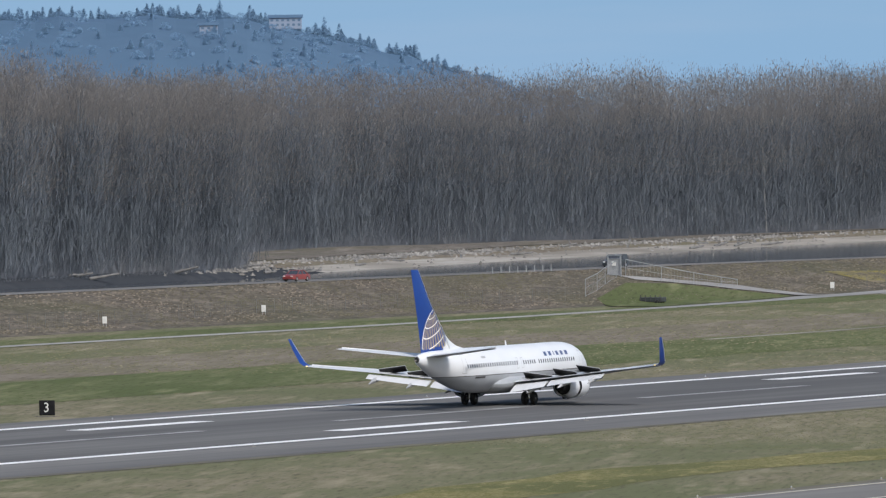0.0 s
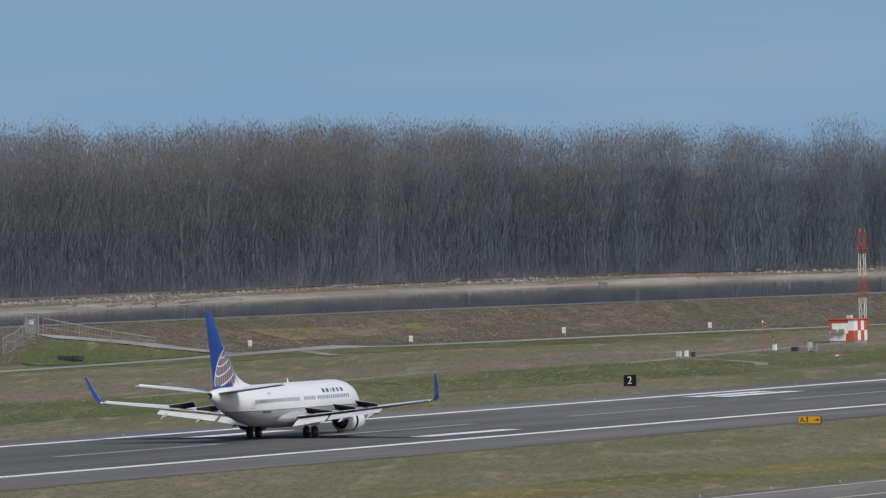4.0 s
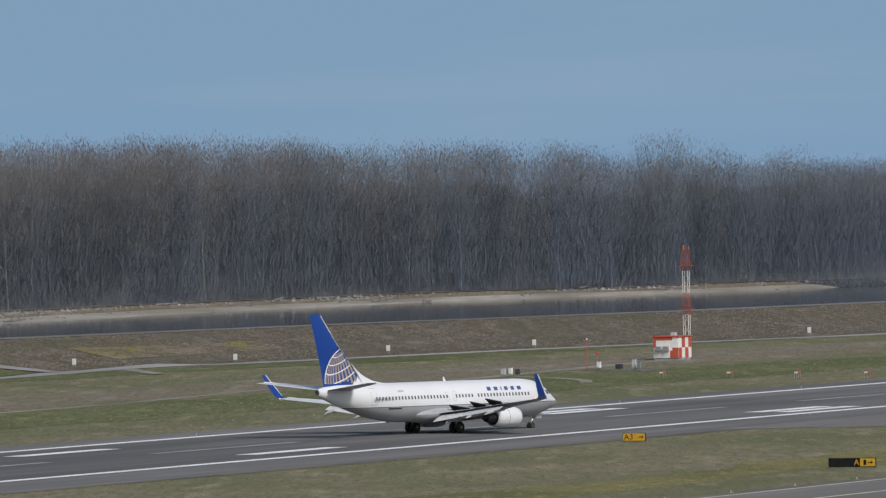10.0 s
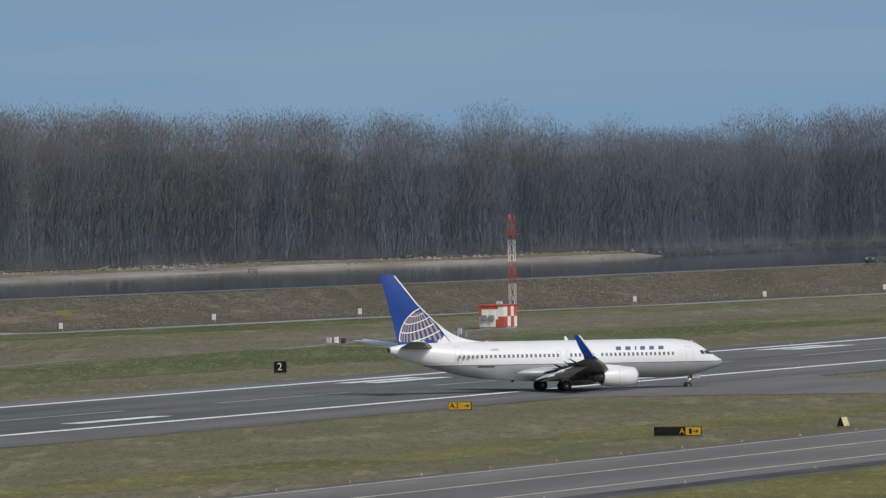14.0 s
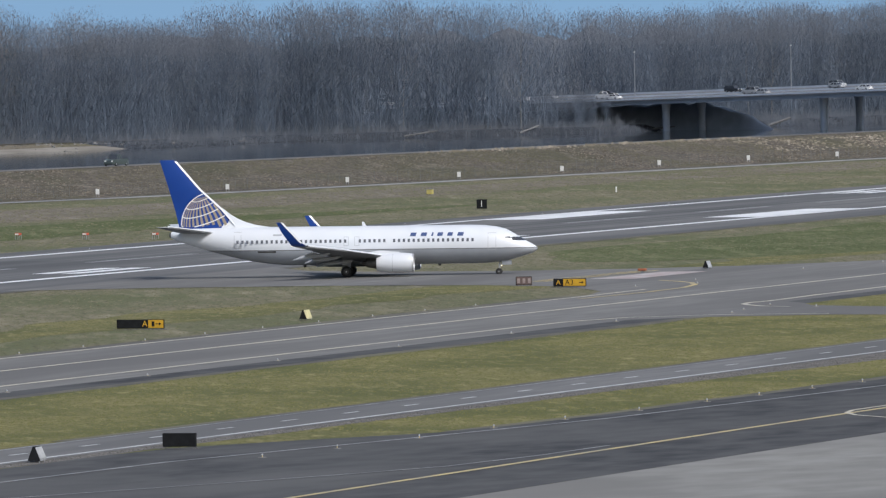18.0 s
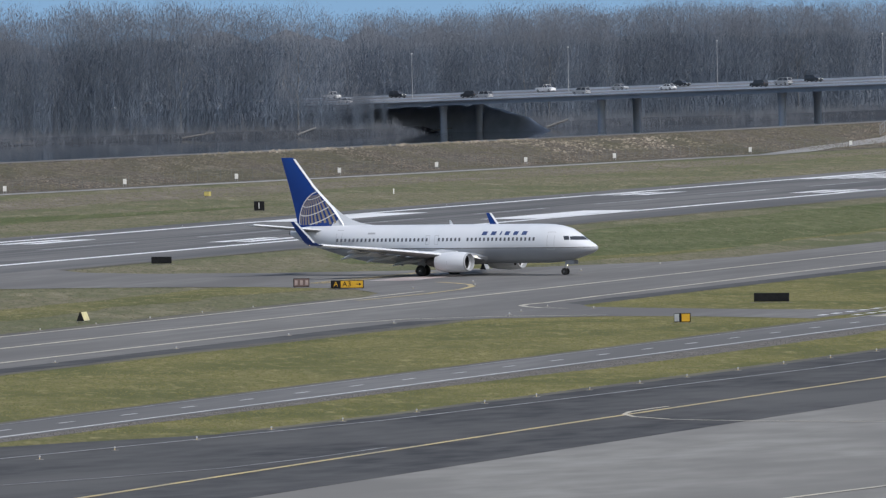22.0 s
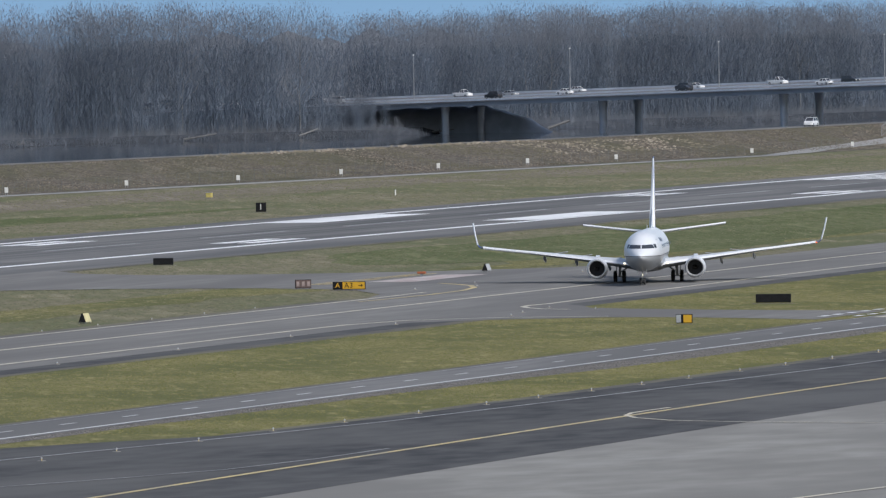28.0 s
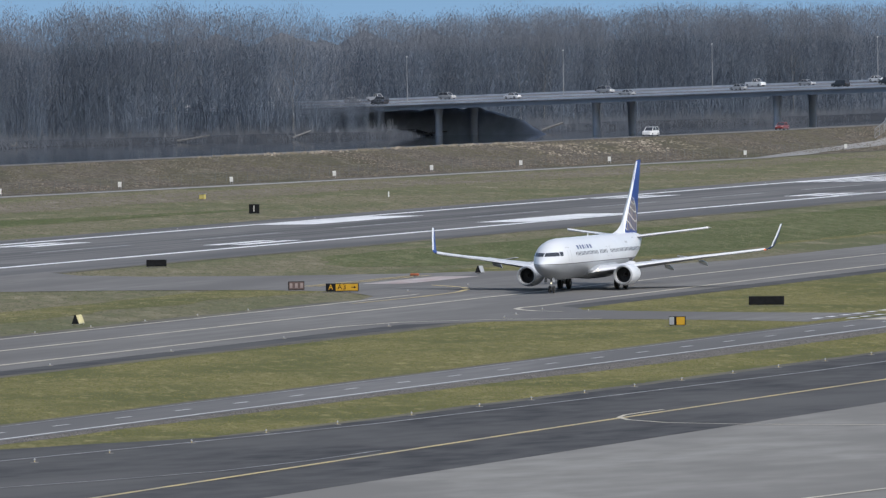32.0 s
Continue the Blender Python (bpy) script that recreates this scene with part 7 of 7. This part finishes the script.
# ---- driftwood, rocks and the far bank ----
def drift():
    rnd = random.Random(31)
    spots = [(1786, 5, 9), (1792, 3, 5)] + [(rnd.uniform(1380, 2040), None, rnd.uniform(1.5, 5)) for _ in range(40)] + [(rnd.uniform(2040, 2300), None, rnd.uniform(1.0, 2.5)) for _ in range(8)] + [(2330, 1, 8), (2360, 1, 7), (2405, 1, 6)]
    for x, d, ln in spots:
        y = shore(x) + (d if d is not None else rnd.uniform(1, max(2, beach(x))))
        z = WATER_Z + 1.5 * min(1.0, (y - shore(x)) / beach(x)) + 0.15
        a, tip = rnd.uniform(-0.5, 0.5), rnd.uniform(0, 0.25)
        g = [cyl((0, 0, 0), (ln, 0, ln * tip), 0.28, 0.14, 7)]
        for k in range(rnd.randint(1, 4)):
            s = rnd.uniform(0.1, 0.9)
            g.append(cyl((ln * s, 0, ln * s * tip), (ln * s + rnd.uniform(-0.6, 0.6), rnd.uniform(-0.8, 0.8), ln * s * tip + rnd.uniform(0.3, 1.2)), 0.08, 0.03, 5))
        ob = tagged(new("driftwood_log", mesh("driftwood_log", join(*g), M["drift"])), "weathered pale driftwood log on the river bank", "log", "driftwood logs")
        ob.matrix_basis = Matrix.Translation((x, y, z)) @ Matrix.Rotation(-0.4 + a * 2, 4, "Z")
    vs, fs = [], []
    for k in range(5200):
        x = rnd.uniform(1480, 2200) if rnd.random() < 0.4 else rnd.uniform(1530, 1860)
        b = beach(x)
        y = shore(x) + (rnd.gauss(b * 0.80, b * 0.07) if k % 6 else rnd.gauss(b * 0.5, b * 0.2))
        z = WATER_Z + 1.5 * max(0.0, min(1.0, (y - shore(x)) / b)) - 0.1
        s = rnd.uniform(0.25, 0.75)
        base = len(vs)
        for dx, dy, dz in ((1, 0, 0), (-1, 0, 0), (0, 1, 0), (0, -1, 0), (0, 0, 1), (0, 0, -0.5)):
            vs.append((x + dx * s * rnd.uniform(0.7, 1.6), y + dy * s * rnd.uniform(0.6, 1.2), z + dz * s * rnd.uniform(0.4, 0.9)))
        fs += [(base + a, base + b2, base + c) for a, b2, c in ((0, 2, 4), (2, 1, 4), (1, 3, 4), (3, 0, 4), (2, 0, 5), (1, 2, 5), (3, 1, 5), (0, 3, 5))]
    tagged(new("bank_rocks", mesh("bank_rocks", (vs, fs), M["rock"])), "pale broken rocks along the far river bank", "rocks", kind="stuff")


drift()


def bridge_end_trees():
    rnd = random.Random(77)
    for k in range(56):
        s, off = rnd.uniform(-0.06, 0.17), -rnd.uniform(9, 24)
        x, y = deck_point(s, off)
        plant(HAZE_KINDS[rnd.randrange(9)], x, max(y, shore(x) + 2), rnd.uniform(0.14, 0.32) * (1.8 if k % 7 == 0 else 1.0), rnd.uniform(0, 360), "young bare tree beside the bridge, tinted blue for haze", "alders at the bridge end")


bridge_end_trees()



def far_meadow():
    vs, fs, rows = [], [], 4
    for i in range(61):
        x = 1548 + 12 * i
        u = noise.noise(Vector((x * 0.02, 0, 0)))
        a, b = shore(x) + beach(x) - 0.8, tree_line(x) + 5 + wob(x, 20, 3)
        for k in range(rows):
            y = a + (b - a) * k / (rows - 1)
            vs.append((x, y, bank_z(x, y) + 0.3 * u + 0.1))
    for i in range(60):
        for k in range(rows - 1):
            q = i * rows + k
            fs.append((q, q + rows, q + rows + 1, q + 1))
    tagged(new("far_bank_meadow", mesh("far_bank_meadow", (vs, fs), M["far_meadow"])), "dry tan grass between the rocks and the wood", "grass", kind="structure")


far_meadow()
leaning = tagged(new("driftwood_log", mesh("driftwood_log", join(cyl((0, 0, 0.1), (1.4, -5.2, 1.9), 0.34, 0.26, 8), cyl((0.3, -1.2, 0.4), (0.2, -1.7, 1.2), 0.07, 0.03, 5)), M["drift"])), "pale bare log leaning on the far bank", "log", "driftwood logs")
leaning.matrix_basis = Matrix.Translation((2462.1, 696.0, -0.9))


# ---- movement ----
# seconds, place of the main wheels and heading in degrees
PLANE_ROWS = [
    (0, 802.33, 385.55, 3.1),
    (1, 823.84, 384.22, 3.1),
    (2, 842.95, 382.98, 1.9),
    (2.5, 851.46, 382.83, 2.7),
    (4.5, 881.86, 381.87, 2.4),
    (5, 888.79, 381.82, 2.3),
    (6, 902.00, 381.97, 2.5),
    (7, 914.52, 382.16, 1.0),
    (8, 926.45, 381.94, -3.1),
    (9, 937.83, 380.00, -10.8),
    (10, 947.00, 377.51, -17.2),
    (11, 955.88, 374.01, -23.6),
    (12, 964.34, 369.49, -30.0),
    (13, 972.05, 363.92, -37.1),
    (14, 978.71, 357.72, -44.2),
    (15.5, 986.49, 347.33, -57.5),
    (17, 992.22, 334.89, -68.8),
    (18, 994.57, 326.69, -76.3),
    (19, 995.89, 318.19, -83.5),
    (20, 996.10, 309.40, -90.8),
    (21, 995.24, 300.65, -99.0),
    (22, 993.32, 292.55, -108.1),
    (23, 990.22, 284.91, -118.4),
    (24, 985.82, 278.17, -128.9),
    (25, 980.42, 272.27, -139.5),
    (26.5, 971.74, 265.75, -153.4),
    (28, 965.88, 263.02, -166.9),
    (29, 962.61, 262.41, -173.2),
    (30, 957.84, 262.43, -176.8),
    (31, 953.13, 262.76, -178.4),
    (32, 948.99, 263.37, -179.1),
]


# seconds, degrees by which the nose rides up, fitted to the camera's view
PITCH_ROWS = [(0, 0), (7, -0.1), (9, -0.22), (12, -0.5), (14, -0.55), (17, -0.4), (18, -0.27), (19, -0.1), (20, 0.05), (22, 0.22), (23, 0.4), (25, 0.65), (26.5, 0.5), (28, 0.4), (29, 0.25), (32, 0.1)]


def rolling(start):
    """How far the wheels have rolled since start, step by step."""
    ts = [r[0] for r in PLANE_ROWS]
    grid = np.arange(round(start * FPS), 32 * FPS + 1) / FPS
    x, y = (np.interp(grid, ts, [r[k] for r in PLANE_ROWS]) for k in (1, 2))
    way = np.concatenate([[0.0], np.cumsum(np.hypot(np.diff(x), np.diff(y)))])
    return ([(0.0, 0.0)] if start else []) + [(float(t), float(d)) for t, d in zip(grid, way)]


def motions():
    walk(PLANE, [(t, pose(x, y, 0.05 - 0.06 * abs(piecewise(t, PITCH_ROWS)), 0, -piecewise(t, PITCH_ROWS), a)) for t, x, y, a in PLANE_ROWS])
    for ob, m0 in SPOILERS:
        walk(ob, [(t, m0 @ pose(0, 0, 0, 0, a, 0)) for t, a in ((0, 38), (9.5, 38), (11.5, 36), (14.6, 32), (16.2, 2), (32, 0))])
    for ob, m0 in SLEEVES:
        walk(ob, [(t, m0 @ pose(d, 0, 0)) for t, d in ((0, -0.5), (5.0, -0.5), (7.0, -0.03), (32, 0))])
    for ob, s, x, z in FLAPS:
        walk(ob, [(t, pose(x, 0, z) @ pose(0, 0, 0, 0, a, 0) @ pose(-x, 0, -z)) for t, a in ((0, -3), (10, -3), (16, -2), (22, 5), (28, 12), (32, 14))])
    main, nose = rolling(0.0), rolling(4.5)
    for ob, at, r in WHEELS:
        walk(ob, [(t, pose(*at, 0, math.degrees(d / r), 0)) for t, d in (main if r > 0.5 else nose)])
    for ob, rows in MOVERS:
        walk(ob, rows)


motions()
